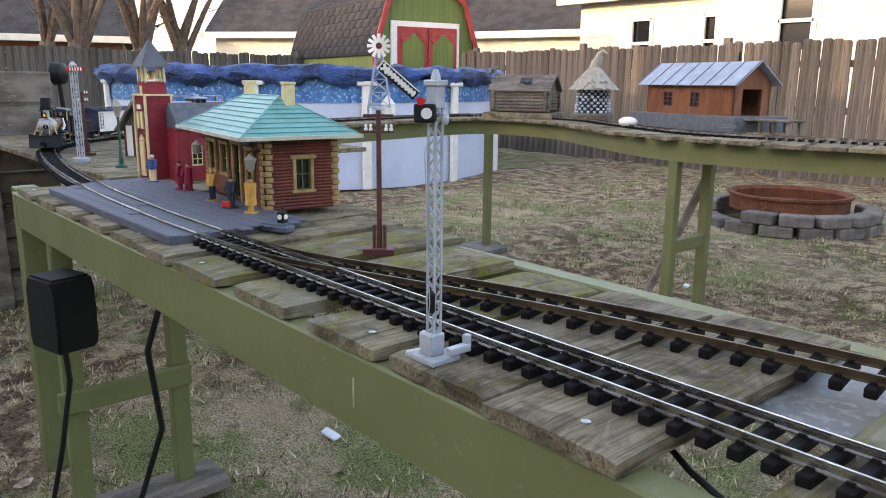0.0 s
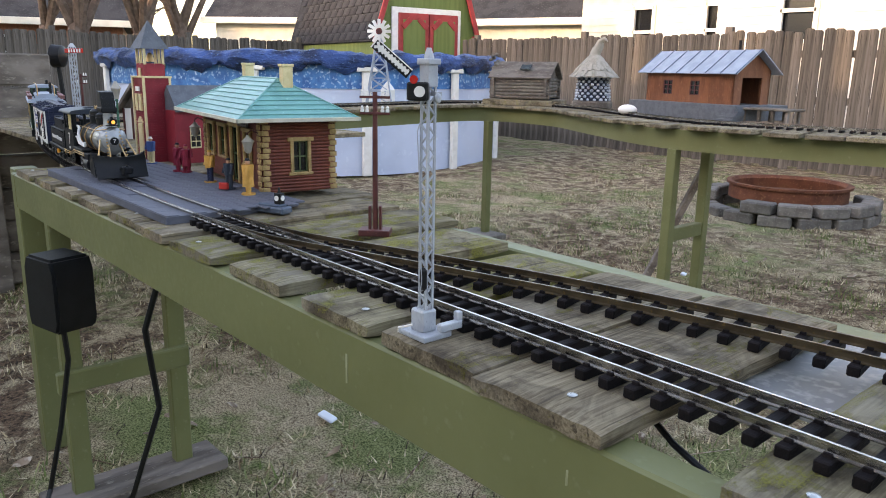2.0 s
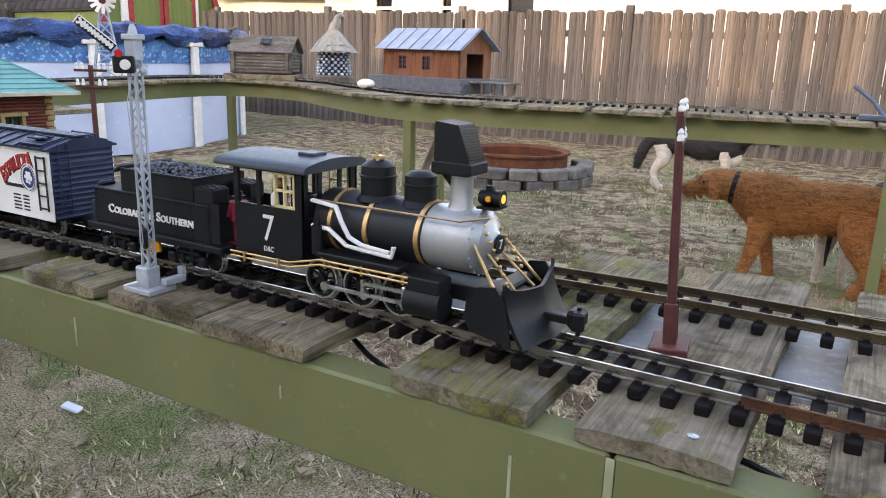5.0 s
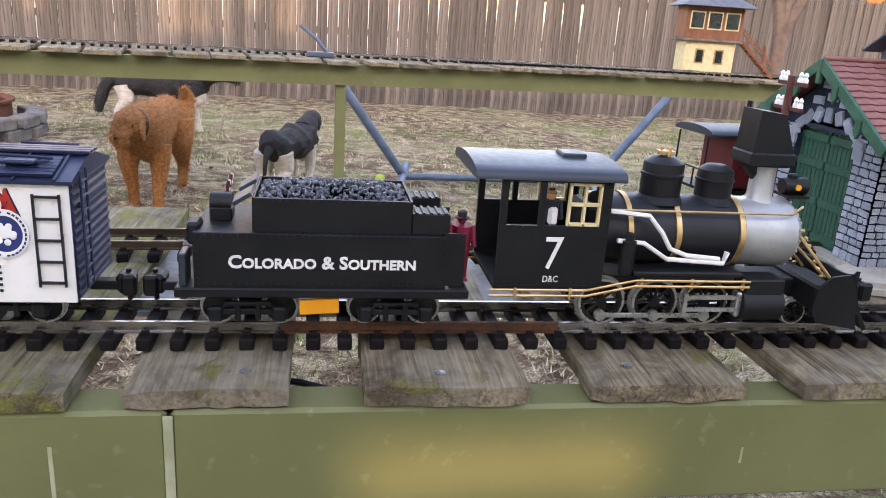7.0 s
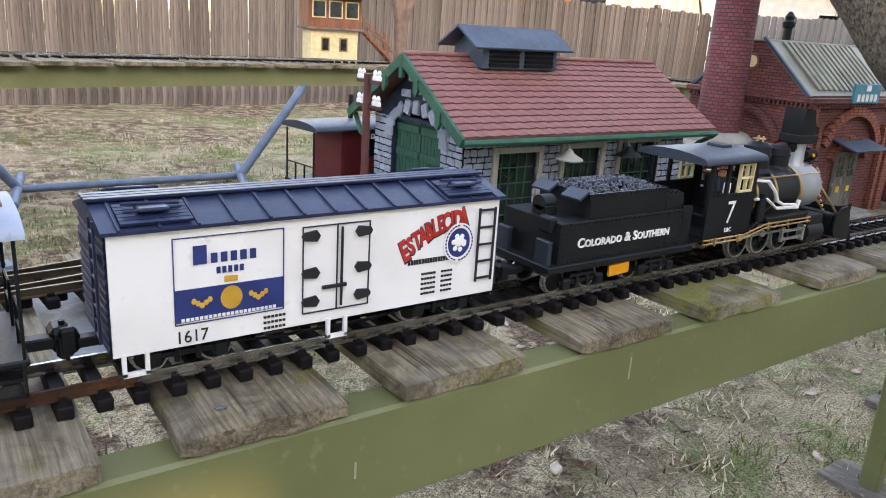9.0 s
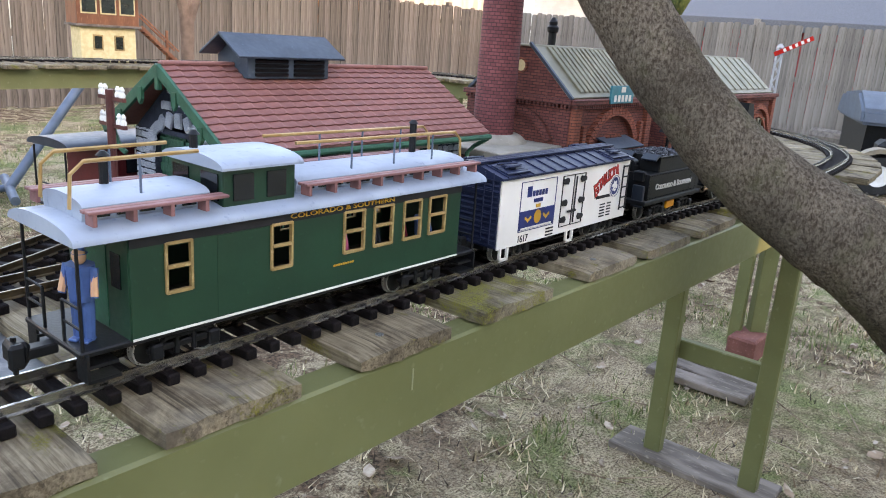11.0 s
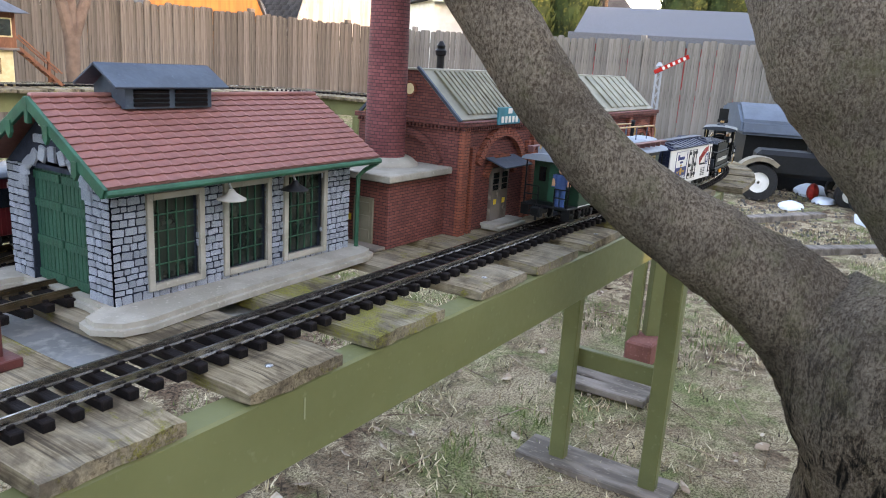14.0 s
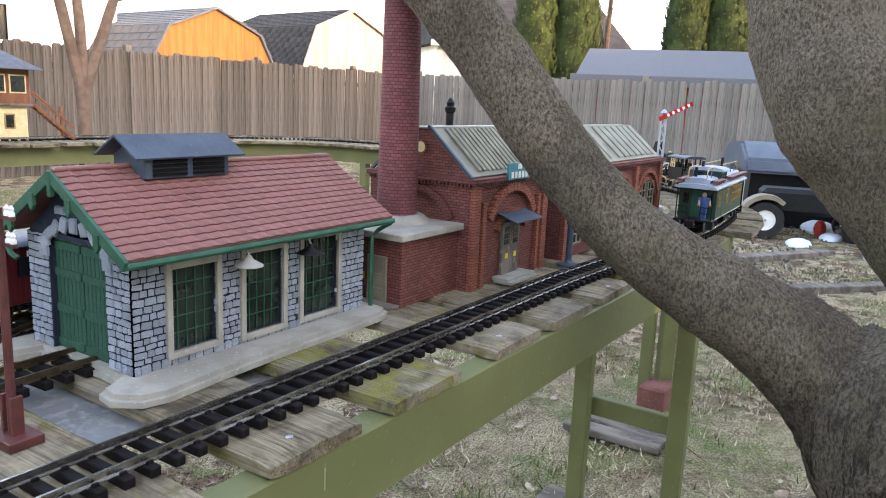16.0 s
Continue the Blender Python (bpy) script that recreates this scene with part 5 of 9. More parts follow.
    for q, (xc, n_, rows_) in enumerate(((-0.222, 6, 4), (-0.075, 5, 5), (-0.055, 4, 5))):
        for rr in range(rows_):
            for k in range(n_):
                box(bm, (xc + (k - n_ / 2) * .0032, f + .0008, 0.0335 - rr * .0042 + (0.014 if q else 0)), (0.0022, 0.001, 0.0017))
    for k in range(18):
        box(bm, (-0.098 + k * .0029, f + .0008, 0.0585), (0.0019, 0.001, 0.004))
    part("data_bars", bm, "ink", R, "small unreadable printed data")
    text_part("lettering", "1617", 0.0125, "ink", R, L2(-0.289, 0.0285))
    text_arc(R, "ESTABLECIDA", -0.0725, f + .0006, 0.0800, 0.0215, "red")
    bm = nb()
    rod(bm, (-0.0455, f + .001, 0.0705), (-0.0455, f + .0001, 0.0705), 0.0125, seg=28)
    seal = part("seal", bm, "bluelabel", R, "round navy printed seal")
    bm = nb()
    lathe(bm, [(0.0125, f - .0002), (0.0168, f - .0002), (0.0168, f + .001), (0.0125, f + .001)], (-0.0455, 0, 0.0705), 28, "Y")
    for k in range(7):
        ball(bm, (-0.0455 + .006 * math.cos(k), f, 0.0705 + .006 * math.sin(k)), 0.0028, 6, (1, .15, .8))
    ball(bm, (-0.0455, f, 0.0715), 0.0055, 10, (1.1, .1, .8))
    part("seal_ring", bm, "white", seal)
    bm = nb()
    for k in range(30):
        a = 2 * math.pi * k / 30
        if k not in (7, 22):
            box(bm, (-0.0455 + .0148 * math.cos(a), f - .0004, 0.0705 + .0148 * math.sin(a)), (0.0021, 0.0006, 0.0012), 0, Euler((0, -a + math.pi / 2, 0)).to_matrix())
    part("seal_bars", bm, "bluelabel", seal)
    for s in (-1, 1):
        bm = nb()
        for x in (-0.024, -0.006):
            box(bm, (x, s * (y + .002), 0.066), (0.0016, 0.0016, 0.064))
        for k in range(5):
            box(bm, (-0.015, s * (y + .002), 0.037 + k * .0148), (0.018, 0.0016, 0.0016))
        part("ladder", bm, "ink", R, "black side ladder")
        bm = nb()
        for xx in (-0.330, -0.168):
            for dx in (-.008, .008):
                box(bm, (xx + dx, s * y, 0.016), (0.003, 0.003, 0.016))
            box(bm, (xx, s * y, 0.009), (0.019, 0.003, 0.003))
        part("stirrup", bm, "white", R, "white stirrup step")
    bm = nb()
    box(bm, ((x0 + x1) / 2, 0, 0.019), (0.33, 0.034, 0.007))
    for s in (-1, 1):
        tube(bm, [(-0.30, s * .026, .019), (-0.22, s * .026, .010), (-0.125, s * .026, .010), (-0.045, s * .026, .019)], 0.0013, 6)
    part("underframe", bm, "black", R)
    bogie(R, -0.055)
    bogie(R, -0.29)
    coupler(R, -0.352, -1)
    coupler(R, 0.010, 1)
    return R


def text_arc(parent, body, xc, f, zc, size, material):
    """Lettering that climbs and swells along a wave."""
    n_ = len(body)
    for i, ch in enumerate(body):
        t = i / (n_ - 1)
        x = xc + (t - .5) * 0.062
        z = zc - 0.012 + 0.026 * t + 0.005 * math.sin(t * 3.1) - 0.004 * t * t
        a = 22 * (1 - t * 0.9) + 4
        text_part("letter", ch, size * (0.95 if 0 < i < n_ - 1 else 1.15), material, parent, Matrix.Translation((x, f, z)) @ pose(0, 0, 0, 0, -a, 0) @ FACE_S, squeeze=0.60, bold=.035)
        text_part("letter_shadow", ch, size * (1.0 if 0 < i < n_ - 1 else 1.2), "ink", parent, Matrix.Translation((x + .0006, f + .0004, z - .0006)) @ pose(0, 0, 0, 0, -a, 0) @ FACE_S, squeeze=0.64, bold=.05)


def build_coach():
    C = thing("caboose_coach", pose(0, 0, 0), "dark green model combine coach with pale roof and cupola", "coach", "train")
    # front platform end at x = 0, rear platform end at -0.465
    b0, b1, y, z0, z1 = -0.425, -0.035, 0.040, 0.028, 0.094
    wins = [(-0.075, .026), (-0.115, .026), (-0.158, .026), (-0.198, .026), (-0.285, .022), (-0.385, .022)]
    for s in (-1, 1):
        bm = nb()
        box(bm, ((b0 + b1) / 2, s * y, (z0 + .055) / 2), (b1 - b0, 0.002, .055 - z0))
        box(bm, ((b0 + b1) / 2, s * y, (.086 + z1) / 2), (b1 - b0, 0.002, z1 - .086))
        ed = b1
        for xc, w in wins + [(b0 - .02, .04)]:
            a = xc + w / 2
            if ed > max(a, b0):
                box(bm, ((max(a, b0) + ed) / 2, s * y, .0705), (ed - max(a, b0), .002, .031))
            ed = xc - w / 2
        box(bm, (-0.325, s * (y + .0008), 0.058), (0.05, 0.001, 0.056))
        sd_ = part("side_wall", bm, "coachgreen", C)
        part("letter_board", box(nb(), ((b0 + b1) / 2, s * (y + .0012), 0.0905), (b1 - b0, 0.0012, 0.0075)), "ink", C)
        part("sill_line", box(nb(), ((b0 + b1) / 2, s * (y + .001), 0.0285), (b1 - b0, 0.0012, 0.0015)), "white", C, "white sill line")
        for xc, w in wins:
            bm = nb()
            for dx in (-w / 2, w / 2):
                box(bm, (xc + dx, s * (y + .0012), 0.0705), (0.0022, 0.003, 0.033))
            for z in (0.0545, 0.071, 0.0865):
                box(bm, (xc, s * (y + .0012), z), (w, 0.003, 0.002))
            part("window_frame", bm, "quoin", C, "tan window frame")
        if s < 0:
            text_part("lettering", "COLORADO & SOUTHERN", 0.0050, "gold", C, Matrix.Translation(((b0 + b1) / 2 + .02, -y - .0022, 0.0905)) @ FACE_S, squeeze=2.2)
        bm = nb()
        for k in range(9):
            box(bm, (-0.222 + k * .003, s * (y + .0012), 0.046), (0.002, 0.0008, 0.0015))
        part("data_bars", bm, "gold", C)
    for x in (b0, b1):
        part("end_wall", box(nb(), (x, 0, 0.061), (0.002, 2 * y, z1 - z0)), "coachgreen", C)
        part("end_door", box(nb(), (x + (.0014 if x == b1 else -.0014), 0, 0.058), (0.001, 0.026, 0.056)), "trimgreen", C)
        for yy in (-.025, .025):
            part("end_window", box(nb(), (x + (.0014 if x == b1 else -.0014), yy, 0.07), (0.001, 0.012, 0.022)), "darkpane", C)
    part("floor", box(nb(), (-0.2325, 0, 0.0265), (0.465, 2 * y, 0.004), 0.001), "black", C)
    bm = nb()
    arc = [(0.046 * math.cos(a), 0.0955 + 0.009 * math.sin(a)) for a in [math.pi * k / 14 for k in range(15)]]
    prism(bm, arc + [(-0.046, 0.094), (0.046, 0.094)], -0.468, 0.003, "YZ")
    roof = part("roof", bm, "roofwhite", C, "pale grey arched roof")
    for c0, c1 in ((-0.255, -0.012), (-0.45, -0.345)):
        bm = nb()
        arc = [(0.027 * math.cos(a), 0.1115 + 0.005 * math.sin(a)) for a in [math.pi * k / 10 for k in range(11)]]
        prism(bm, arc + [(-0.0255, 0.1), (0.0255, 0.1)], c0, c1, "YZ")
        part("clerestory", bm, "roofwhite", roof)
        bm = nb()
        for s in (-1, 1):
            k = 0
            while c0 + .012 + k * .018 < c1 - .012:
                box(bm, (c0 + .014 + k * .018, s * .0268, 0.1075), (0.012, 0.002, 0.005))
                k += 1
        part("clerestory_window", bm, "darkpane", roof)
        for s in (-1, 1):
            bm = nb()
            for k in range(2):
                box(bm, ((c0 + c1) / 2, s * (.0355 + k * .006), 0.1115), (c1 - c0 + .01, 0.005, 0.002), 0.0004)
            for k in range(int((c1 - c0) / .03) + 1):
                box(bm, (c0 + k * .03, s * .0385, 0.107), (0.003, 0.010, 0.007))
            part("running_plank", bm, "plank", roof, "mauve running board")
    bm = nb()
    box(bm, (-0.30, 0, 0.1105), (0.075, 0.066, 0.034), 0.001)
    cup = part("cupola", bm, "coachgreen", C)
    for s in (-1, 1):
        for xx in (-0.318, -0.284):
            part("cupola_window", box(nb(), (xx, s * .0335, 0.114), (0.020, 0.002, 0.018)), "darkpane", cup)
    for e in (-1, 1):
        for yy in (-.018, .018):
            part("cupola_window", box(nb(), (-0.30 + e * .038, yy, 0.114), (0.002, 0.020, 0.018)), "darkpane", cup)
    bm = nb()
    arc = [(0.038 * math.cos(a), 0.128 + 0.007 * math.sin(a)) for a in [math.pi * k / 12 for k in range(13)]]
    prism(bm, arc + [(-0.038, 0.1265), (0.038, 0.1265)], -0.342, -0.258, "YZ")
    part("cupola_roof", bm, "roofwhite", cup)
    for x, z, h in ((-0.05, 0.112, .03), (-0.33, 0.132, .012), (-0.41, 0.112, .022)):
        bm = nb()
        rod(bm, (x, 0.012, z), (x, 0.012, z + h), 0.0035, seg=10)
        rod(bm, (x, 0.012, z + h), (x, 0.012, z + h + .003), 0.0055, 0.002, 10)
        part("stove_pipe", bm, "black", C)
    for s in (-1, 1):
        part("roof_rail", tube(nb(), [(-0.01, s * .020, 0.112), (-0.012, s * .020, 0.130), (-0.022, s * .020, 0.137), (-0.25, s * .020, 0.138)], 0.0014, 6), "brass", C, "pale brass roof handrail")
        part("roof_rail", tube(nb(), [(-0.455, s * .020, 0.110), (-0.453, s * .020, 0.130), (-0.443, s * .020, 0.137), (-0.35, s * .020, 0.138)], 0.0014, 6), "brass", C)
        for x in (-0.06, -0.12, -0.18, -0.40):
            part("rail_post", rod(nb(), (x, s * .020, 0.112), (x, s * .020, 0.138), 0.001, seg=6), "tube", C)
    for x, e in ((0.0, 1), (-0.465, -1)):
        bm = nb()
        for yy in (-.038, -.014, .014, .038):
            rod(bm, (x - e * .003, yy, 0.028), (x - e * .003, yy, 0.055 if abs(yy) < .03 else 0.094), 0.0013, seg=6)
        for z in (.042, .055):
            rod(bm, (x - e * .003, -.038, z), (x - e * .003, -.014, z), 0.001, seg=6)
            rod(bm, (x - e * .003, .014, z), (x - e * .003, .038, z), 0.001, seg=6)
        for s in (-1, 1):
            box(bm, (x - e * .016, s * .034, 0.018), (0.026, 0.012, 0.002))
            box(bm, (x - e * .016, s * .036, 0.010), (0.026, 0.014, 0.002))
            box(bm, (x - e * .004, s * .036, 0.018), (0.002, 0.014, 0.018))
        part("platform_railing", bm, "black", C)
        coupler(C, x + e * .010, e)
    for k, (xc, mt) in enumerate(((-0.075, "blueshirt"), (-0.115, "redcoat"), (-0.155, "darkcloth"), (-0.20, "pink"))):
        part("seated_figure", simple_figure(0.045), mt, C, "small seated passenger figure", at=pose(xc, -0.024, 0.029))
    f = part("trainman_figure", simple_figure(0.058), "blueshirt", C, "small trainman figure in blue overalls", at=pose(-0.449, -0.018, 0.0285, 0, 0, -60))
    bm = nb()
    ball(bm, (0, -.001, .0525), 0.0052, 10)
    for s in (-1, 1):
        rod(bm, (s * .0105, 0, .046), (s * .0125, -.005, .030), 0.0028, seg=7)
    part("skin", bm, "skin", f)
    bogie(C, -0.085, 0.052)
    bogie(C, -0.375, 0.052)
    return C


# distance run by the plow's tip, and the place of each vehicle behind it
RUN = [(0, -3.20), (0.5, -2.855), (1, -2.495), (1.5, -2.135), (2, -1.805), (2.5, -1.522), (3, -1.252), (3.5, -0.986), (4, -0.727), (4.5, -0.482), (5, -0.248), (5.5, -0.058), (6, 0.107), (6.5, 0.268), (7, 0.423), (7.5, 0.582),
       (8, 0.76), (8.5, 0.937), (9, 1.115), (9.5, 1.291), (10, 1.462), (10.5, 1.630), (11, 1.802), (11.5, 1.975), (12, 2.148), (12.5, 2.325), (13, 2.503), (13.5, 2.682), (14, 2.862), (14.5, 3.043), (15, 3.225), (15.5, 3.415), (16, 3.62)]


def run_at(t):
    i = min(max(int(t * 2), 0), len(RUN) - 2)
    a, b = RUN[i], RUN[i + 1]
    p, q = RUN[max(i - 1, 0)], RUN[min(i + 2, len(RUN) - 1)]
    u = (t - a[0]) * 2
    m0, m1 = (b[1] - p[1]) / (b[0] - p[0]) * .5, (q[1] - a[1]) / (q[0] - a[0]) * .5
    return (2 * u ** 3 - 3 * u ** 2 + 1) * a[1] + (u ** 3 - 2 * u ** 2 + u) * m0 + (3 * u ** 2 - 2 * u ** 3) * b[1] + (u ** 3 - u ** 2) * m1


TRAIN = [(build_loco(), 0.0, 0.335), (build_tender(), 0.360, 0.22), (build_reefer(), 0.645, 0.345), (build_coach(), 1.030, 0.465)]


def bend(v, knots):
    """Value of v on a broken line through (from, to) pairs."""
    for (a, p), (b, q) in zip(knots, knots[1:]):
        if v <= b or b == knots[-1][0]:
            return p + (v - a) * (q - p) / (b - a)


def loco_size(co):
    """The locomotive's body: a short cab set back behind a long boiler, wider at cab and running boards."""
    x = bend(co.x, ((-.355, -.356), (-.318, -.332), (-.220, -.2425), (-.165, -.1835), (-.122, -.1345), (-.084, -.090), (-.048, -.0504), (.0, .004), (.02, .025)))
    y = bend(abs(co.y), ((0, 0), (.028, .0316), (.035, .0445), (.046, .052), (.06, .068)))
    z = co.z * 1.08 + (max(0, co.z - .125) * .10 if co.x > -.11 else 0)
    return Vector((x, math.copysign(y, co.y), z))


def to_scale(root, size):
    """Bring a vehicle's body to its true width and height over wheels that keep theirs."""
    keep = [o for o, *_ in WHEELS] + [o for o, *_ in RODS]

    def go(ob, m):
        for c in list(ob.children):
            if c in keep:
                continue
            mc = m @ c.matrix_basis
            if c.data:
                if c.data.users > 1:
                    c.data = c.data.copy()
                c.data.transform(mc)
                if callable(size):
                    for v in c.data.vertices:
                        v.co = size(v.co)
                else:
                    c.data.transform(Matrix.Diagonal((*size, 1)))
            c.matrix_basis = Matrix.Identity(4)
            go(c, mc)
    go(root, Matrix.Identity(4))
    if not any(o.parent == root for o, *_ in RODS):
        for i, (o, x, y, r, side) in enumerate(WHEELS):
            if o.parent == root:
                WHEELS[i] = (o, x * size[0], y, r, side)


for (ob, _, _), size in zip(TRAIN, (loco_size, (.95, 1.28, 1.08), (.97, 1.12, 1.08), (1.0, 1.22, 1.26))):
    to_scale(ob, size)


def motions():
    """The train runs through; its wheels roll and the rods follow."""
    for ob, back, length in TRAIN:
        rows = []
        for i in range(65):
            t = i * 0.25
            s = run_at(t) - back
            x0, y0, _ = centre_line(s - length * .15)
            x1, y1, _ = centre_line(s - length * .85)
            h = math.atan2(y0 - y1, x0 - x1)
            c = Vector(((x0 + x1) / 2, (y0 + y1) / 2, RAIL_TOP))
            d = Vector((math.cos(h), math.sin(h), 0)) * length * .5
            p = c + d
            rows.append((t, pose(p.x, p.y, p.z, 0, 0, math.degrees(h))))
        walk(ob, rows)
    times = [i / 15 for i in range(241)]
    for o, x, y, r, side in WHEELS:
        rows = []
        for t in times:
            a = math.degrees((run_at(t) - x * 0) / r)
            rows.append((t, Matrix.Translation((x, y, r)) @ pose(0, 0, 0, 0, a, 0) @ pose(0, 0, 0, 0, 0, 0 if side < 0 else 180)))
        walk(o, rows)
    for o, y, r, crank in RODS:
        rows = []
        for t in times:
            a = run_at(t) / r
            rows.append((t, Matrix.Translation((crank * math.cos(a), y, r - crank * math.sin(a)))))
        walk(o, rows)
    # the loose pole beside the siding is knocked over backwards and stays down
    up = pose(-0.157, 0.109, 0, 0, -3.4, 0) @ pose(0, 0, 0, 0, 0, 99)
    down = pose(-0.157, 0.109, .022, -84, 0, 0) @ pose(0, 0, 0, 0, 0, 99)
    walk(fallen_pole, [(0, up), (5.6, up), (6.3, down), (16, down)])
    move_dogs()

# ---- the buildings on the near table ----


def brick_mat(name, c1, c2, joint, bw, bh, round_r=0.0):
    """Model brickwork: courses round a wall or, with round_r, round a shaft."""
    m = mat(name, c1, c2, None, 0.78, 0, 50, 5, 0.0)
    n, l = m.node_tree.nodes, m.node_tree.links
    b = n["Principled BSDF"]
    co = n.new("ShaderNodeTexCoord")
    sp = n.new("ShaderNodeSeparateXYZ")
    l.new(co.outputs["Object"], sp.inputs[0])
    op = n.new("ShaderNodeMath")
    if round_r:
        op.operation = "ARCTAN2"
    l.new(sp.outputs[0], op.inputs[0])
    l.new(sp.outputs[1], op.inputs[1])
    u = op.outputs[0]
    if round_r:
        mu = n.new("ShaderNodeMath")
        mu.operation = "MULTIPLY"
        l.new(u, mu.inputs[0])
        mu.inputs[1].default_value = round_r
        u = mu.outputs[0]
    cb = n.new("ShaderNodeCombineXYZ")
    l.new(u, cb.inputs[0])
    l.new(sp.outputs[2], cb.inputs[1])
    br_ = n.new("ShaderNodeTexBrick")
    br_.inputs["Scale"].default_value = 1.0
    br_.inputs["Brick Width"].default_value, br_.inputs["Row Height"].default_value = bw, bh
    br_.inputs["Mortar Size"].default_value, br_.inputs["Mortar Smooth"].default_value = bh * 0.11, 0.3
    br_.inputs["Color1"].default_value, br_.inputs["Color2"].default_value = lin(c1), lin(c2)
    br_.inputs["Mortar"].default_value = lin(joint)
    l.new(cb.outputs[0], br_.inputs["Vector"])
    nz = n.new("ShaderNodeTexNoise")
    nz.inputs["Scale"].default_value, nz.inputs["Detail"].default_value = 14, 6
    l.new(co.outputs["Object"], nz.inputs[0])
    hs = n.new("ShaderNodeHueSaturation")
    mr = n.new("ShaderNodeMapRange")
    mr.inputs["To Min"].default_value, mr.inputs["To Max"].default_value = 0.6, 1.4
    l.new(nz.outputs[0], mr.inputs[0])
    l.new(mr.outputs[0], hs.inputs["Value"])
    l.new(br_.outputs["Color"], hs.inputs["Color"])
    l.new(hs.outputs[0], b.inputs["Base Color"])
    bp = n.new("ShaderNodeBump")
    bp.invert = True
    bp.inputs["Strength"].default_value, bp.inputs["Distance"].default_value = 0.8, 0.0012
    l.new(br_.outputs["Fac"], bp.inputs["Height"])
    l.new(bp.outputs[0], b.inputs["Normal"])
    return m


M["brickwall"] = brick_mat("model brickwork", "#7c4840", "#673a35", "#3a2725", 0.0135, 0.0052)
M["brickpier"] = brick_mat("orange model brickwork", "#965642", "#804637", "#50322a", 0.0135, 0.0052)
M["brickshaft"] = brick_mat("brick shaft", "#80494a", "#6c3c3d", "#432c2c", 0.0125, 0.0058, 0.045)


def wall_with_openings(length, height, thick, holes):
    """A wall in x (0..length) and z, front face at y = 0, with through openings (x0, x1, z0, z1)."""
    bm = nb()
    xs = sorted({0.0, length, *[h[0] for h in holes], *[h[1] for h in holes]})
    for a, b in zip(xs, xs[1:]):
        hs = sorted([h for h in holes if h[0] < (a + b) / 2 < h[1]], key=lambda h: h[2])
        z = 0.0
        for h in hs:
            if h[2] > z:
                box(bm, ((a + b) / 2, thick / 2, (z + h[2]) / 2), (b - a, thick, h[2] - z))
            z = h[3]
        if z < height:
            box(bm, ((a + b) / 2, thick / 2, (z + height) / 2), (b - a, thick, height - z))
    return bm


def stone_mesh(seed):
    r = random.Random(seed)
    bm = nb()
    k = 8
    u = r.uniform
    pts = [(-.5 * u(.90, 1), -.5 * u(.86, 1)), (u(-.15, .15), -.5 * u(.94, 1)), (.5 * u(.90, 1), -.5 * u(.86, 1)), (.5 * u(.95, 1), u(-.15, .15)),
           (.5 * u(.88, 1), .5 * u(.84, 1)), (u(-.2, .2), .5 * u(.94, 1)), (-.5 * u(.88, 1), .5 * u(.84, 1)), (-.5 * u(.95, 1), u(-.15, .15))]
    lo = [bm.verts.new((x, 0, z)) for x, z in pts]
    hi = [bm.verts.new((x * .93, -1, z * .89)) for x, z in pts]
    for i in range(k):
        bm.faces.new((lo[i], lo[(i + 1) % k], hi[(i + 1) % k], hi[i]))
    bm.faces.new(hi)
    bmesh.ops.recalc_face_normals(bm, faces=bm.faces)
    return mesh("stone", bm, "stone")


STONES = [stone_mesh(i) for i in range(12)]


def lay_stones(parent, length, height, holes, at, seed, course=0.0084, wide=0.0138):
    """Single painted stones in rough courses over a wall face."""
    r = random.Random(seed)
    z = 0.0
    row = 0
    while z < height - 0.003:
        h = min(course * (1.45 if row < 2 else r.uniform(.8, 1.25)), height - z)
        x = 0.0
        while x < length - 0.002:
            w = min(wide * r.uniform(.6, 1.35), length - x)
            if length - x - w < 0.006:
                w = length - x
            cx, cz = x + w / 2, z + h / 2
            if not any(a - .004 < cx < b + .004 and c - .003 < cz < d + .003 for a, b, c, d in holes):
                share("stone", r.choice(STONES), parent, at @ Matrix.Translation((cx, 0.0005, cz)) @ pose(0, 0, 0, 0, r.uniform(-7, 7), 0) @ Matrix.Diagonal((w - .0013, r.uniform(.0012, .0024), h - .0011, 1)))
            x += w
        z += h
        row += 1


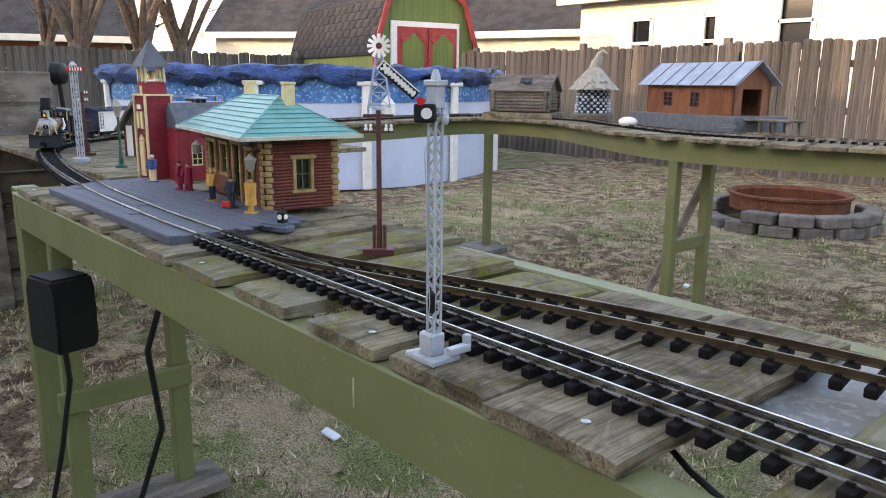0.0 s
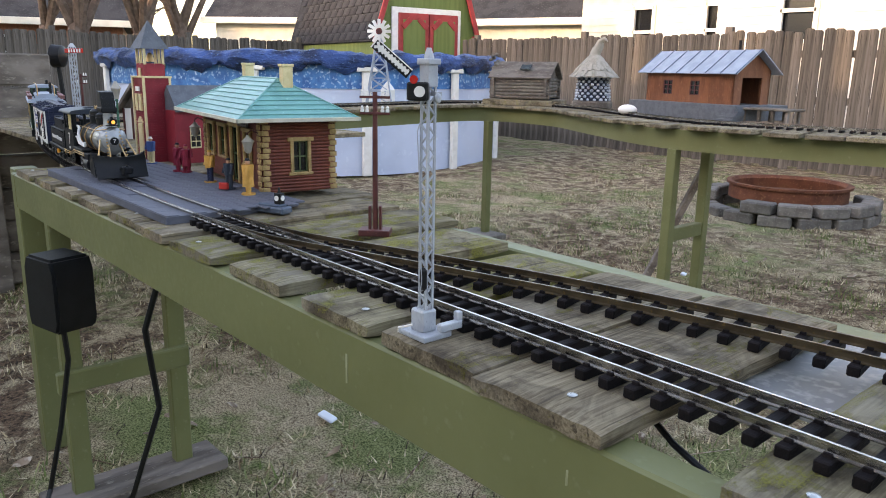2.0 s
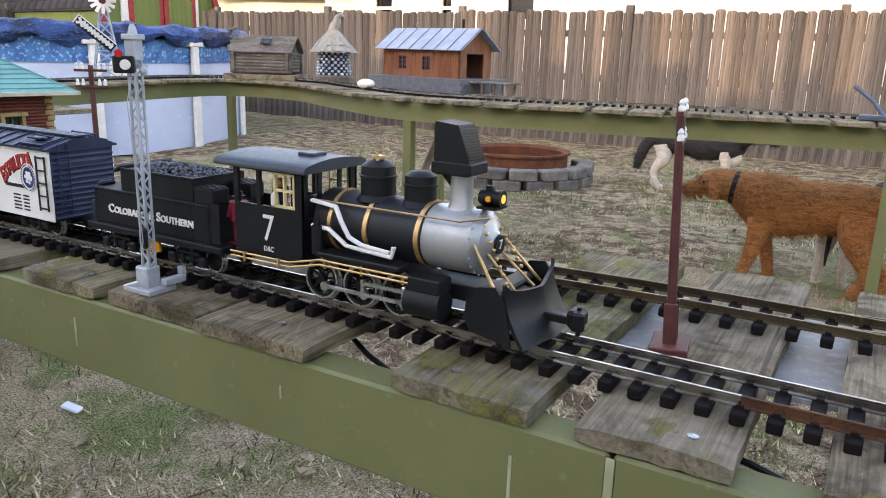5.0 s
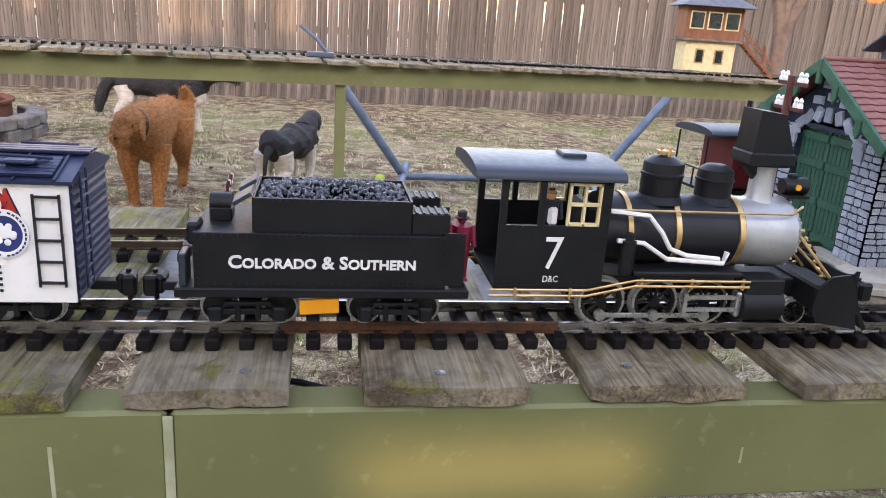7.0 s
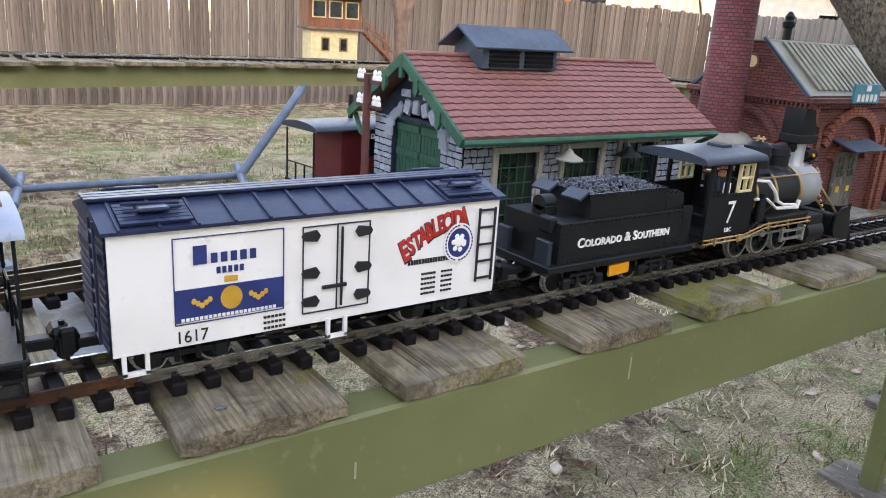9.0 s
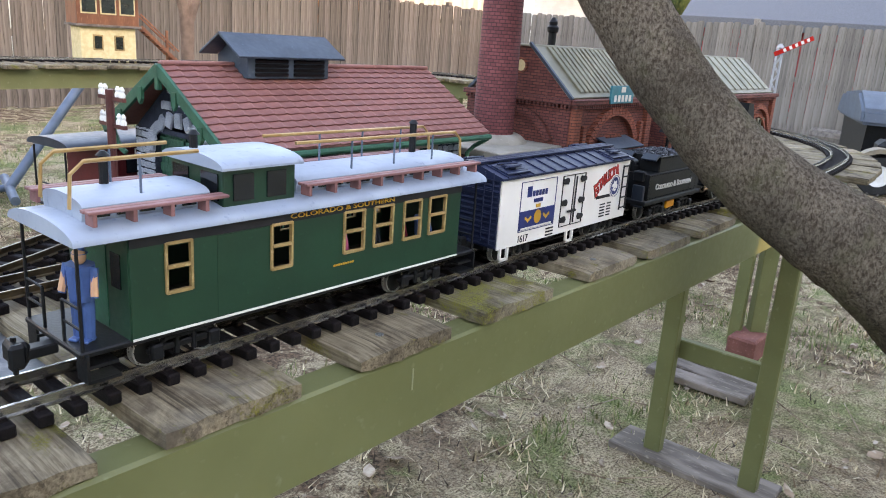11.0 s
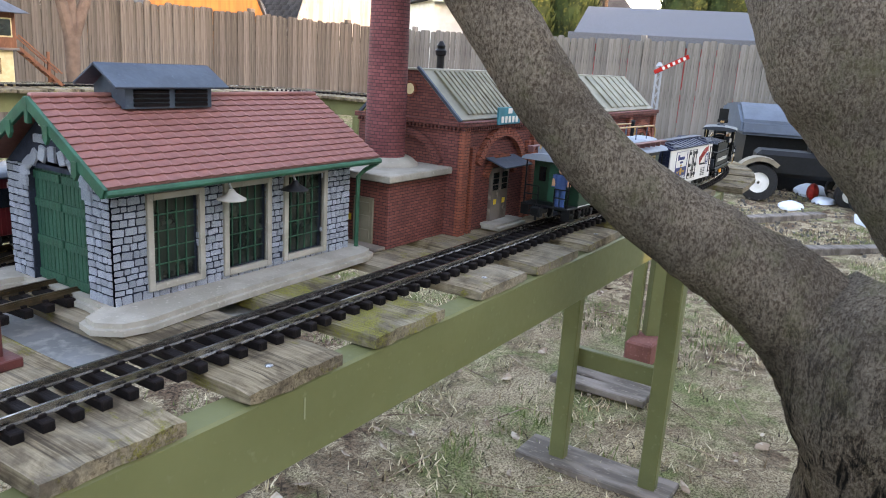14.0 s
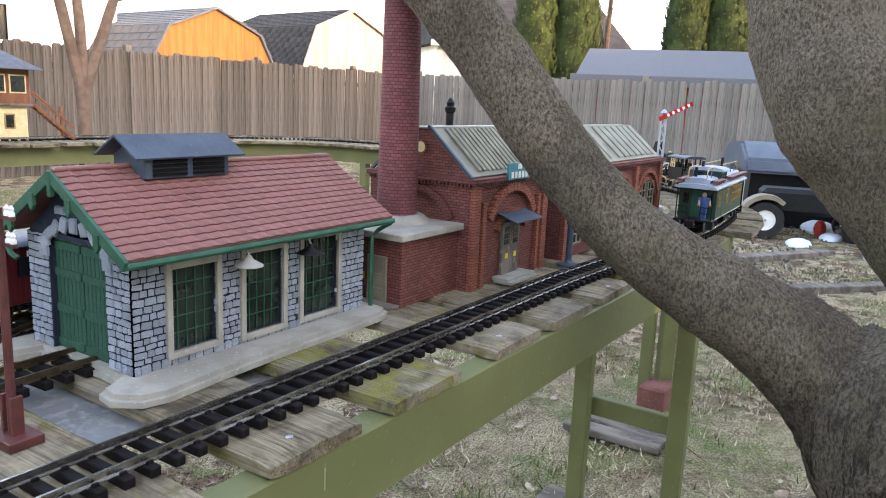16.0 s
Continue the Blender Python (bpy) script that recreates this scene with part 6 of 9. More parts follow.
def engine_house():
    H = thing("engine_house", pose(0.576, 0.180, 0.0), "model stone engine house with red tiled roof and green doors", "building", "model buildings")
    L, W, hh, ridge = 0.408, 0.212, 0.158, 0.240
    wins = [(0.052, 0.118, 0.030, 0.132), (0.165, 0.232, 0.026, 0.134), (0.272, 0.345, 0.026, 0.138)]
    fw = part("front_wall", wall_with_openings(L, hh, 0.012, wins), "mortar", H, "stone wall with dark painted joints")
    lay_stones(fw, L, hh, wins, Matrix.Identity(4), 4)
    part("back_wall", wall_with_openings(L, hh, 0.012, []), "mortar", H, at=pose(0, W - .012, 0))
    # gable end with the doorway, facing -x
    dx0, dx1, dz = 0.048, 0.164, 0.150
    for nm, x in (("door_wall", 0.0), ("rear_gable", L - 0.012)):
        bm = nb()
        prism(bm, [(0, hh - .002), (W, hh - .002), (W / 2, ridge - .004)], x, x + .012, "YZ")
        if nm == "door_wall":
            for a, b in ((0, dx0), (dx1, W)):
                box(bm, (x + .006, (a + b) / 2, hh / 2), (.012, b - a, hh))
            box(bm, (x + .006, W / 2, (dz + .02 + hh) / 2), (.012, dx1 - dx0, max(hh - dz - .02, .004) if hh > dz + .02 else .004))
        else:
            box(bm, (x + .006, W / 2, hh / 2), (.012, W, hh))
        gw = part(nm, bm, "mortar", H)
        if nm == "door_wall":
            lay_stones(gw, 0.046, hh, [], pose(0, 0.047, 0, 0, 0, -90), 8, 0.0088, 0.0135)
            lay_stones(gw, 0.046, hh, [], pose(0, W - .001, 0, 0, 0, -90), 9, 0.0088, 0.0135)
            for k in range(11):
                a = math.pi * k / 10
                share("stone", STONES[k % 12], gw, Matrix.Translation((-.0005, W / 2 - 0.066 * math.cos(a), 0.138 + 0.038 * math.sin(a))) @ pose(0, 0, 0, 0, 0, -90) @ pose(0, 0, 0, 0, math.degrees(a) - 90, 0) @ Matrix.Diagonal((.014, .003, .020, 1)))
            for k, (yy, zz) in enumerate(((.08, .192), (.105, .198), (.132, .192), (.095, .208), (.118, .212))):
                share("stone", STONES[k], gw, Matrix.Translation((-.0005, yy, zz)) @ pose(0, 0, 0, 0, 0, -90) @ Matrix.Diagonal((.020, .003, .011, 1)))
    for yy, w in ((dx0, .056), (dx0 + .0575, .0585)):
        n_ = 7
        d = part("door", box(nb(), (0.0125, yy + w / 2, .076), (0.002, w - .002, .15)), "doorgreen", H, "green plank door leaf")
        for k in range(n_):
            yk = yy + (k + .5) * w / n_
            top = 0.150 + 0.020 * math.sqrt(max(0, 1 - ((yk - W / 2) / .062) ** 2))
            part("plank", box(nb(), (0.0095, yk, top / 2 + .001), (0.004, w / n_ - .0008, top), 0.0004), "doorgreen", d)
        for z in (.022, .066, .112, .146):
            part("strap", box(nb(), (0.0065, yy + w / 2, z), (0.003, w - .003, 0.010), 0.0005), "doorgreen", d)
    # windows
    for a, b, c, d in wins:
        bm = nb()
        for x in (a - .004, b + .004):
            box(bm, (x, -.001, (c + d) / 2), (.008, .008, d - c + .016), .0006)
        for z in (c - .004, d + .004):
            box(bm, ((a + b) / 2, -.001, z), (b - a, .008, .008), .0006)
        f = part("window_frame", bm, "concrete", H, "pale stone window surround")
        part("pane", box(nb(), ((a + b) / 2, .008, (c + d) / 2), (b - a, .001, d - c)), "pane", f)
        bm = nb()
        for k in range(1, 5):
            box(bm, (a + k * (b - a) / 5, .0062, (c + d) / 2), (.0013, .0016, d - c))
        for k in range(1, 5):
            box(bm, ((a + b) / 2, .0062, c + k * (d - c) / 5), (b - a, .0016, .0013))
        part("glazing_bar", bm, "trimgreen", f)
    # roof: two slopes, tiles laid singly on the near one
    ov = 0.030
    run_, rise = W / 2 + ov, ridge - (hh - 0.002)
    slope = math.atan2(rise, run_)
    ln = math.hypot(run_, rise)
    for s in (-1, 1):
        bm = nb()
        box(bm, (0, 0, 0), (L + .056, ln, .004), .0005)
        part("roof_slope", bm, "tile", H, "terracotta roof slope", at=Matrix.Translation((L / 2 + .004, W / 2 + s * run_ / 2, (hh + ridge) / 2 - .001)) @ pose(0, 0, 0, math.degrees(slope) * -s, 0, 0))
    n_row, n_col = 13, 23
    bm = nb()
    tw, tl = (L + .056) / n_col, ln / n_row
    prof = [(-.5, .10), (-.38, .0), (-.12, .04), (.15, .12), (.36, .24), (.5, .10)]
    lo = [bm.verts.new((p * tw, -tl * .60, q * .006 + .0016)) for p, q in prof]
    hi = [bm.verts.new((p * tw, tl * .55, q * .006 - .0006)) for p, q in prof]
    bt = [bm.verts.new((p * tw, -tl * .60, q * .006 - .0008)) for p, q in prof]
    for i in range(5):
        bm.faces.new((lo[i], lo[i + 1], hi[i + 1], hi[i]))
        bm.faces.new((bt[i], bt[i + 1], lo[i + 1], lo[i]))
    bmesh.ops.recalc_face_normals(bm, faces=bm.faces)
    tile_me = mesh("roof_tile", bm, "tile")
    roof = part("roof_tiling", box(nb(), (L / 2 + .004, W / 2, ridge + .004), (L + .056, .010, .006), .002), "tile", H, "ridge of the tiled roof")
    rr = random.Random(2)
    for i in range(n_row):
        for k in range(n_col):
            q = (i + .5) / n_row
            share("roof_tile", tile_me, roof, Matrix.Translation((-.024 + (k + .5) * tw, W / 2 - run_ * (1 - q), hh - .002 + rise * q + .0026)) @ pose(0, 0, 0, math.degrees(slope) + rr.uniform(-.4, .4), 0, 0))
    # barge boards, gutter, cupola
    bm = nb()
    for s in (-1, 1):
        a, b = Vector((-.026, W / 2, ridge - .002)), Vector((-.026, W / 2 + s * run_, hh - .006))
        box(bm, (a + b) / 2, (.005, ln + .004, .013), .0006, Euler((-s * slope, 0, 0)).to_matrix())
        for q in (.28, .66):
            p = a.lerp(b, q)
            prism(bm, [(p.y - .005, p.z), (p.y + .005, p.z), (p.y + .005, p.z - .014), (p.y, p.z - .021), (p.y - .005, p.z - .014)], -.030, -.026, "YZ")
    box(bm, (-.026, W / 2, ridge - .012), (.006, .008, .030), .001)
    part("barge_board", bm, "trimgreen", H, "green scalloped barge boards")
    bm = nb()
    tube(bm, [(-.026, -ov - .003, hh - .006), (L + .032, -ov - .003, hh - .006)], .0042, 8)
    part("gutter", bm, "trimgreen", H)
    bm = nb()
    tube(bm, [(L + .028, -ov - .003, hh - .008), (L + .022, -.012, hh - .022), (L + .012, -.007, hh - .032), (L + .012, -.007, .014), (L + .022, -.018, .004)], .0036, 8)
    part("downpipe", bm, "trimgreen", H)
    bm = nb()
    tube(bm, [(-.016, W + ov, hh - .006), (-.016, W + .012, hh - .03), (-.012, W + .004, hh - .036)], .0036, 8)
    part("downpipe", bm, "trimgreen", H)
    bm = nb()
    cx0, cx1 = 0.075, 0.205
    box(bm, ((cx0 + cx1) / 2, W / 2, 0.242), (cx1 - cx0, .064, .026), .0008)
    prism(bm, [(W / 2 - .032, .254), (W / 2 + .032, .254), (W / 2, .276)], cx0, cx1, "YZ")
    cup = part("cupola", bm, "slate", H)
    for s in (-1, 1):
        part("cupola_roof", box(nb(), (0, 0, 0), (cx1 - cx0 + .040, .052, .003), .0005), "slate", cup, "dark sheet roof", at=Matrix.Translation(((cx0 + cx1) / 2, W / 2 + s * .021, .2685)) @ pose(0, 0, 0, -s * 31, 0, 0))
    for k in range(4):
        for q in range(2):
            part("louvre", box(nb(), (cx0 + .036 + q * .060, W / 2 - .0332, .234 + k * .0055), (.050, .003, .0035), 0, Euler((.5, 0, 0)).to_matrix()), "black", cup)
    # wall lamps
    for k, (x, mt) in enumerate(((0.150, "tanplastic"), (0.262, "black"))):
        lp = part("wall_lamp", tube(nb(), [(x, -.001, .140), (x, -.018, .150), (x, -.026, .138)], .0016, 6), "pipegrey", H)
        bm = nb()
        lathe(bm, [(.003, .0), (.006, -.005), (.018, -.012), (.0185, -.0135), (.004, -.009)], (x, -.026, .138), 18)
        part("shade", bm, mt, lp, "enamel lamp shade")
    # cast base
    bm = nb()
    pts = [(-.045, -.002), (-.050, -.030), (-.030, -.058), (.0, -.066), (.08, -.058), (.2, -.052), (.33, -.050), (.40, -.048), (.428, -.036), (.434, -.012), (.43, .10), (.43, W + .03), (-.03, W + .03), (-.050, W + .005), (-.046, W - .03), (-.012, W - .036), (-.008, .048), (-.012, .016)]
    prism(bm, pts, 0.0006, 0.0135, "XY")
    bmesh.ops.bevel(bm, geom=[e for e in bm.edges if all(v.co.z > .01 for v in e.verts)], offset=.006, segments=2, affect="EDGES")
    part("base_slab", bm, "concrete", H, "pale cast base with a rounded edge")
    return H


engine_house()


def arch_bricks(bm, xc, zc, r, wdt, y0, y1, n_=17, a0=25, a1=155):
    for k in range(n_):
        a = radians(a0 + (a1 - a0) * (k + .5) / n_)
        box(bm, (xc + r * math.cos(a), (y0 + y1) / 2, zc + r * math.sin(a)), (wdt, y1 - y0, radians((a1 - a0) / n_) * r * .92), .0003, Euler((0, -a, 0)).to_matrix())


def factory():
    F_ = thing("brick_factory", pose(0, 0, 0), "red model brick factory with olive glazed mansard roofs", "building", "model buildings")

    def block(x0, x1, y0, y1, h, nm, piers):
        part(nm, box(nb(), ((x0 + x1) / 2, (y0 + y1) / 2, h / 2), (x1 - x0, y1 - y0, h)), "brickwall", F_)
        for x in piers:
            part("pier", box(nb(), (x, y0 - .004, (h - .01) / 2), (.022, .012, h - .01), .0006), "brickpier", F_, "orange-red brick pier")
        bm = nb()
        box(bm, ((x0 + x1) / 2, y0 - .004, h - .004), (x1 - x0 + .016, .018, .009), .0006)
        box(bm, (x0 - .003, (y0 + y1) / 2, h - .004), (.014, y1 - y0 + .008, .009), .0006)
        k = 0
        while x0 + k * .008 < x1:
            box(bm, (x0 + k * .008, y0 - .006, h - .012), (.004, .010, .006))
            k += 1
        k = 0
        while y0 + k * .008 < y1:
            box(bm, (x0 - .004, y0 + k * .008, h - .012), (.008, .004, .006))
            k += 1
        part("cornice", bm, "brickwall", F_, "toothed brick cornice")

    def mansard(x0, x1, y0, y1, z0, z1, bays):
        m = (y0 + y1) / 2
        bm = nb()
        prism(bm, [(y0 + .004, z0), (y1 - .004, z0), (m + .016, z1), (m - .016, z1)], x0, x1, "YZ")
        r = part("gable_roof", bm, "brickwall", F_, "brick gable and roof")
        dy, dz = (m - .016) - (y0 + .004), z1 - z0
        ln, a = math.hypot(dy, dz), math.atan2(dz, dy)
        at = Matrix.Translation(((x0 + x1) / 2, y0 + .002 + dy / 2, (z0 + z1) / 2 + .002)) @ pose(0, 0, 0, math.degrees(a), 0, 0)
        part("roof_frame", box(nb(), (0, 0, 0), (x1 - x0 + .006, ln + .004, .004), .0006), "skylight", r, "olive-cream roof framing", at=at)
        nw = len(bays)
        for (bx, bw) in bays:
            for k in range(6):
                part("roof_pane", box(nb(), (bx + (k - 2.5) * bw / 6, .001, .0026), (bw / 6 * .55, ln - .020, .002)), "roofpane", r, at=at)
            for k in range(7):
                part("roof_bar", box(nb(), (bx + (k - 3) * bw / 6, .001, .004), (bw / 6 * .36, ln - .014, .004), .0004), "skylight", r, at=at)
        part("roof_cap", box(nb(), ((x0 + x1) / 2, m, z1 + .002), (x1 - x0 + .010, .044, .004), .001), "skylight", r)
        bm = nb()
        for s in (-1, 1):
            pass
        box(bm, (x0 - .002, y0 + dy / 2, (z0 + z1) / 2 + .003), (.006, ln + .01, .005), 0, Euler((a, 0, 0)).to_matrix())
        box(bm, (x0 - .002, y1 - dy / 2, (z0 + z1) / 2 + .003), (.006, ln + .01, .005), 0, Euler((-a, 0, 0)).to_matrix())
        part("verge", bm, "slate", r)
        bm = nb()
        lathe(bm, [(.010, x0 - .003), (.014, x0 - .003), (.014, x0 + .001), (.010, x0 + .001)], (0, m, (z0 + z1) / 2 + .008), 16, "X")
        part("rose_ring", bm, "brickpier", r)
        part("rose_pane", rod(nb(), (x0 - .002, m, (z0 + z1) / 2 + .008), (x0 + .001, m, (z0 + z1) / 2 + .008), .0105, seg=16), "cream", r)

    block(1.222, 1.52, 0.132, 0.36, 0.205, "front_block", (1.233, 1.509))
    mansard(1.226, 1.516, 0.136, 0.356, 0.206, 0.288, ((-.055, .10), (.06, .10)))
    block(1.60, 2.26, 0.125, 0.36, 0.205, "long_block", (1.611, 1.83, 2.05, 2.249))
    mansard(1.604, 2.256, 0.129, 0.356, 0.206, 0.288, ((-.16, .26), (.16, .26)))
    part("link_block", box(nb(), (1.56, 0.26, 0.08), (0.09, 0.20, 0.16)), "brickwall", F_)
    # entrance
    bm = nb()
    arch_bricks(bm, 1.372, 0.085, 0.098, .016, 0.122, 0.134)
    arch_bricks(bm, 1.372, 0.075, 0.062, .010, 0.122, 0.134, 13)
    for x in (1.262, 1.482):
        box(bm, (x, .128, .08), (.012, .010, .16), .0005)
    part("entrance_arch", bm, "brickpier", F_, "arched brick entrance")
    bm = nb()
    for s in (-1, 1):
        box(bm, (1.372 + s * .017, .1285, .058), (.033, .006, .112), .0006)
    en = part("entrance_door", bm, "greywood", F_, "grey double door with yellow notices")
    for s in (-1, 1):
        bm = nb()
        for k in range(2):
            for q in range(3):
                box(bm, (1.372 + s * .017 + (k - .5) * .011, .1250, .076 + q * .012), (.009, .001, .010))
        part("door_pane", bm, "darkpane", en)
        part("notice", box(nb(), (1.372 + s * .017, .1248, .048), (.010, .001, .010)), "yellow", en)
    part("canopy", box(nb(), (1.372, .108, .128), (.110, .046, .003), .0005, Euler((.32, 0, 0)).to_matrix()), "slate", F_, "dark sheet door canopy")
    for k in range(2):
        part("step", box(nb(), (1.372, .110 + k * .008, .0035 + k * .005), (.11, .040, .006), .0008), "concrete", F_)
    sg = part("sign", box(nb(), (1.372, .118, .214), (.086, .004, .032), .0005), mat("teal sign paint", "#2f7f8c", "#296f7c", None, 0.5), F_, "teal name board with white lettering as bars")
    bm = nb()
    for k in range(5):
        box(bm, (1.344 + k * .014, .1155, .207), (.009, .001, .012), .0004)
    box(bm, (1.372, .1155, .223), (.016, .001, .010), .0004)
    part("sign_bars", bm, "white", sg)
    # end wall arch towards the annex, long block windows
    bm = nb()
    for k in range(15):
        a = radians(25 + 130 * (k + .5) / 15)
        box(bm, (1.216, .245 + .085 * math.cos(a), .095 + .085 * math.sin(a)), (.008, .013, .013), .0004, Euler((a - math.pi / 2, 0, 0)).to_matrix())
    part("blind_arch", bm, "brickwall", F_)
    for xc in (1.72, 1.94, 2.15):
        bm = nb()
        arch_bricks(bm, xc, .075, .098, .013, .116, .127)
        arch_bricks(bm, xc, .070, .080, .008, .118, .127)
        part("window_arch", bm, "brickpier", F_)
        for s in (-1, 1):
            bm = nb()
            x = xc + s * .036
            for dx in (-.024, 0, .024):
                box(bm, (x + dx, .1225, .085), (.003, .005, .110))
            for q in range(6):
                box(bm, (x, .1225, .030 + q * .022), (.050, .005, .003))
            w = part("window_frame", bm, "skylight", F_, "olive-cream window frame")
            part("pane", box(nb(), (x, .124, .085), (.048, .002, .108)), "pane", w)
    for x, y in ((1.40, .30), (1.70, .30), (1.90, .30)):
        bm = nb()
        lathe(bm, [(.008, .27), (.008, .315), (.011, .318), (.012, .326), (.008, .330), (.009, .336), (.003, .345)], (x, y, 0), 12)
        part("vent_pipe", bm, "black", F_)
    # annex under the chimney
    part("annex", box(nb(), (1.142, .245, .056), (.176, .178, .112)), "brickwall", F_)
    part("annex_roof", box(nb(), (1.136, .243, .119), (.196, .200, .012), .0015), "concrete", F_, "pale slab roof")
    dr = part("annex_door", box(nb(), (1.052, .205, .042), (.005, .040, .080), .0006), "skylight", F_, "faded green panel door")
    for z in (.02, .044, .066):
        part("door_panel", box(nb(), (1.049, .205, z), (.002, .030, .016), .0004), "skylight", dr)
    part("annex_step", box(nb(), (1.035, .20, .0035), (.03, .09, .005), .001), "greywood", F_)
    part("plate", box(nb(), (1.053, .238, .044), (.002, .011, .011)), "yellow", F_)
    return F_


factory()
ch = thing("factory_chimney", pose(1.155, 0.245, 0.125), "tall round model chimney of red brick", "chimney", "model buildings")
part("shaft", lathe(nb(), [(.040, .0), (.039, .012), (.036, .014), (.0325, .34), (.029, .62)], seg=28), "brickshaft", ch)
bm = nb()
lathe(bm, [(.062, .0), (.060, .004), (.050, .012), (.046, .014)], (0, 0, 0), 20)
for v in bm.verts:
    v.co.x *= 1 + .08 * noise.noise(v.co * 90)
part("footing", bm, "concrete", ch, "rough mortar footing")


def station():
    S = thing("railway_station", pose(-1.515, 0.212, 0.012, 0, 0, -9), "model station of red log siding with verdigris hipped roof", "building", "model buildings")
    # x back along the track (-), y to the back
    L, W, h = 0.42, 0.160, 0.150
    wins_f = [(0.060, 0.100, .052, .118), (0.140, 0.195, .004, .124), (0.235, 0.285, .052, .118), (0.330, 0.380, .052, .118)]
    bm = wall_with_openings(L, h, .008, [(L - b, L - a, c, d) for a, b, c, d in wins_f])
    part("front_wall", bm, "logred", S, at=pose(-L, 0, 0))
    part("side_wall", wall_with_openings(W, h, .008, [(.062, .100, .040, .104)]), "logred", S, at=pose(0, 0, 0, 0, 0, 90))
    part("back_wall", wall_with_openings(L, h, .008, [(.1, .16, .04, .11), (.28, .34, .04, .11)]), "logred", S, at=pose(-L, W - .008, 0))
    part("far_wall", wall_with_openings(W, h, .008, []), "logred", S, at=pose(-L + .008, 0, 0, 0, 0, 90))
    # half-round logs on the side that faces the line ahead
    bm = nb()
    k = 0
    lw = part("log_siding", box(nb(), (.0005, W / 2, .002), (.004, W - .01, .004)), "logred", S)
    lm = {}
    for k in range(22):
        z = .004 + k * .0067
        for a, b in ((.008, W - .008),) if not .036 < z < .108 else ((.008, .060), (.102, W - .008)):
            key = round(b - a, 4)
            if key not in lm:
                lm[key] = mesh("log", rod(nb(), (0, -key / 2, 0), (0, key / 2, 0), .0035, seg=8), "logred")
            share("log", lm[key], lw, Matrix.Translation((.0012, (a + b) / 2, z)))
    qm = mesh("quoin", box(nb(), (0, 0, 0), (.004, .016, .010), .001), "quoin")
    qm2 = mesh("quoin", box(nb(), (0, 0, 0), (.016, .004, .010), .001), "quoin")
    for k in range(13):
        z = .006 + k * .0115
        e = .003 if k % 2 else 0
        for y in (.006 + e, W - .006 - e):
            share("quoin", qm, S, Matrix.Translation((.003, y, z)))
        share("quoin", qm2, S, Matrix.Translation((-.006 - e, -.003, z)))
        share("quoin", qm2, S, Matrix.Translation((-L + .006 + e, -.003, z)))

    def surround(cx, cz, w, hgt, at, door=False):
        bm = nb()
        for s in (-1, 1):
            box(bm, (cx + s * w / 2, -.004, cz), (.007, .006, hgt + .006), .0008)
        box(bm, (cx, -.004, cz + hgt / 2 + .004), (w + .018, .008, .008), .0008)
        if not door:
            box(bm, (cx, -.004, cz - hgt / 2 - .003), (w + .014, .008, .006), .0008)
        f = part("window_frame" if not door else "door_frame", bm, "quoin", S, "ochre surround", at=at)
        part("pane", box(nb(), (cx, .005, cz), (w, .001, hgt)), "darkpane", f)
        bm = nb()
        box(bm, (cx, .002, cz), (.003, .003, hgt))
        for q in (-.5, 0, .5):
            box(bm, (cx, .002, cz + q * hgt * .96), (w, .003, .003))
        for s in (-1, 1):
            box(bm, (cx + s * (w / 2 - .004), .002, cz), (.003, .003, hgt))
        part("sash", bm, "sash", f)
    M["sash"] = mat("moss green sash paint", "#4f5a3a", "#465033", None, 0.6)
    surround(.081, .072, .038, .064, pose(0, 0, 0, 0, 0, 90))
    for a, b, c, d in wins_f:
        surround(L - (a + b) / 2, (c + d) / 2, b - a, d - c, pose(-L, 0, 0), c < .01)
    # hipped roof
    ov, rz = .040, .228
    x0, x1, y0, y1 = -L - ov, ov, -ov - .02, W + ov
    ym = (y0 + y1) / 2
    hip = (y1 - y0) / 2
    rx0, rx1 = x0 + hip * 1.0, x1 - hip * 1.0
    bm = nb()
    P = [bm.verts.new(p) for p in ((x0, y0, h), (x1, y0, h), (x1, y1, h), (x0, y1, h), (rx0, ym, rz), (rx1, ym, rz), (x0, y0, h - .004), (x1, y0, h - .004), (x1, y1, h - .004), (x0, y1, h - .004))]
    for q in ((0, 1, 5, 4), (1, 2, 5), (2, 3, 4, 5), (3, 0, 4), (6, 7, 1, 0), (7, 8, 2, 1), (8, 9, 3, 2), (9, 6, 0, 3), (9, 8, 7, 6)):
        bm.faces.new([P[i] for i in q])
    bmesh.ops.recalc_face_normals(bm, faces=bm.faces)
    roof = part("roof", bm, "teal", S, "verdigris sheet roof")
    bm = nb()
    for k in range(1, 9):
        q = k / 9
        z = h + (rz - h) * q + .0012
        rod(bm, (x0 + (rx0 - x0) * q, y0 + (ym - y0) * q, z), (x1 + (rx1 - x1) * q, y0 + (ym - y0) * q, z), .0010, seg=5)
        rod(bm, (x1 + (rx1 - x1) * q, y0 + (ym - y0) * q, z), (x1 + (rx1 - x1) * q, y1 + (ym - y1) * q, z), .0010, seg=5)
    for a, b in (((x1, y0, h), (rx1, ym, rz)), ((x1, y1, h), (rx1, ym, rz)), ((x0, y0, h), (rx0, ym, rz)), ((rx0, ym, rz), (rx1, ym, rz))):
        rod(bm, a, b, .0022, seg=6)
    part("roof_seam", bm, "teal", roof)
    bm = nb()
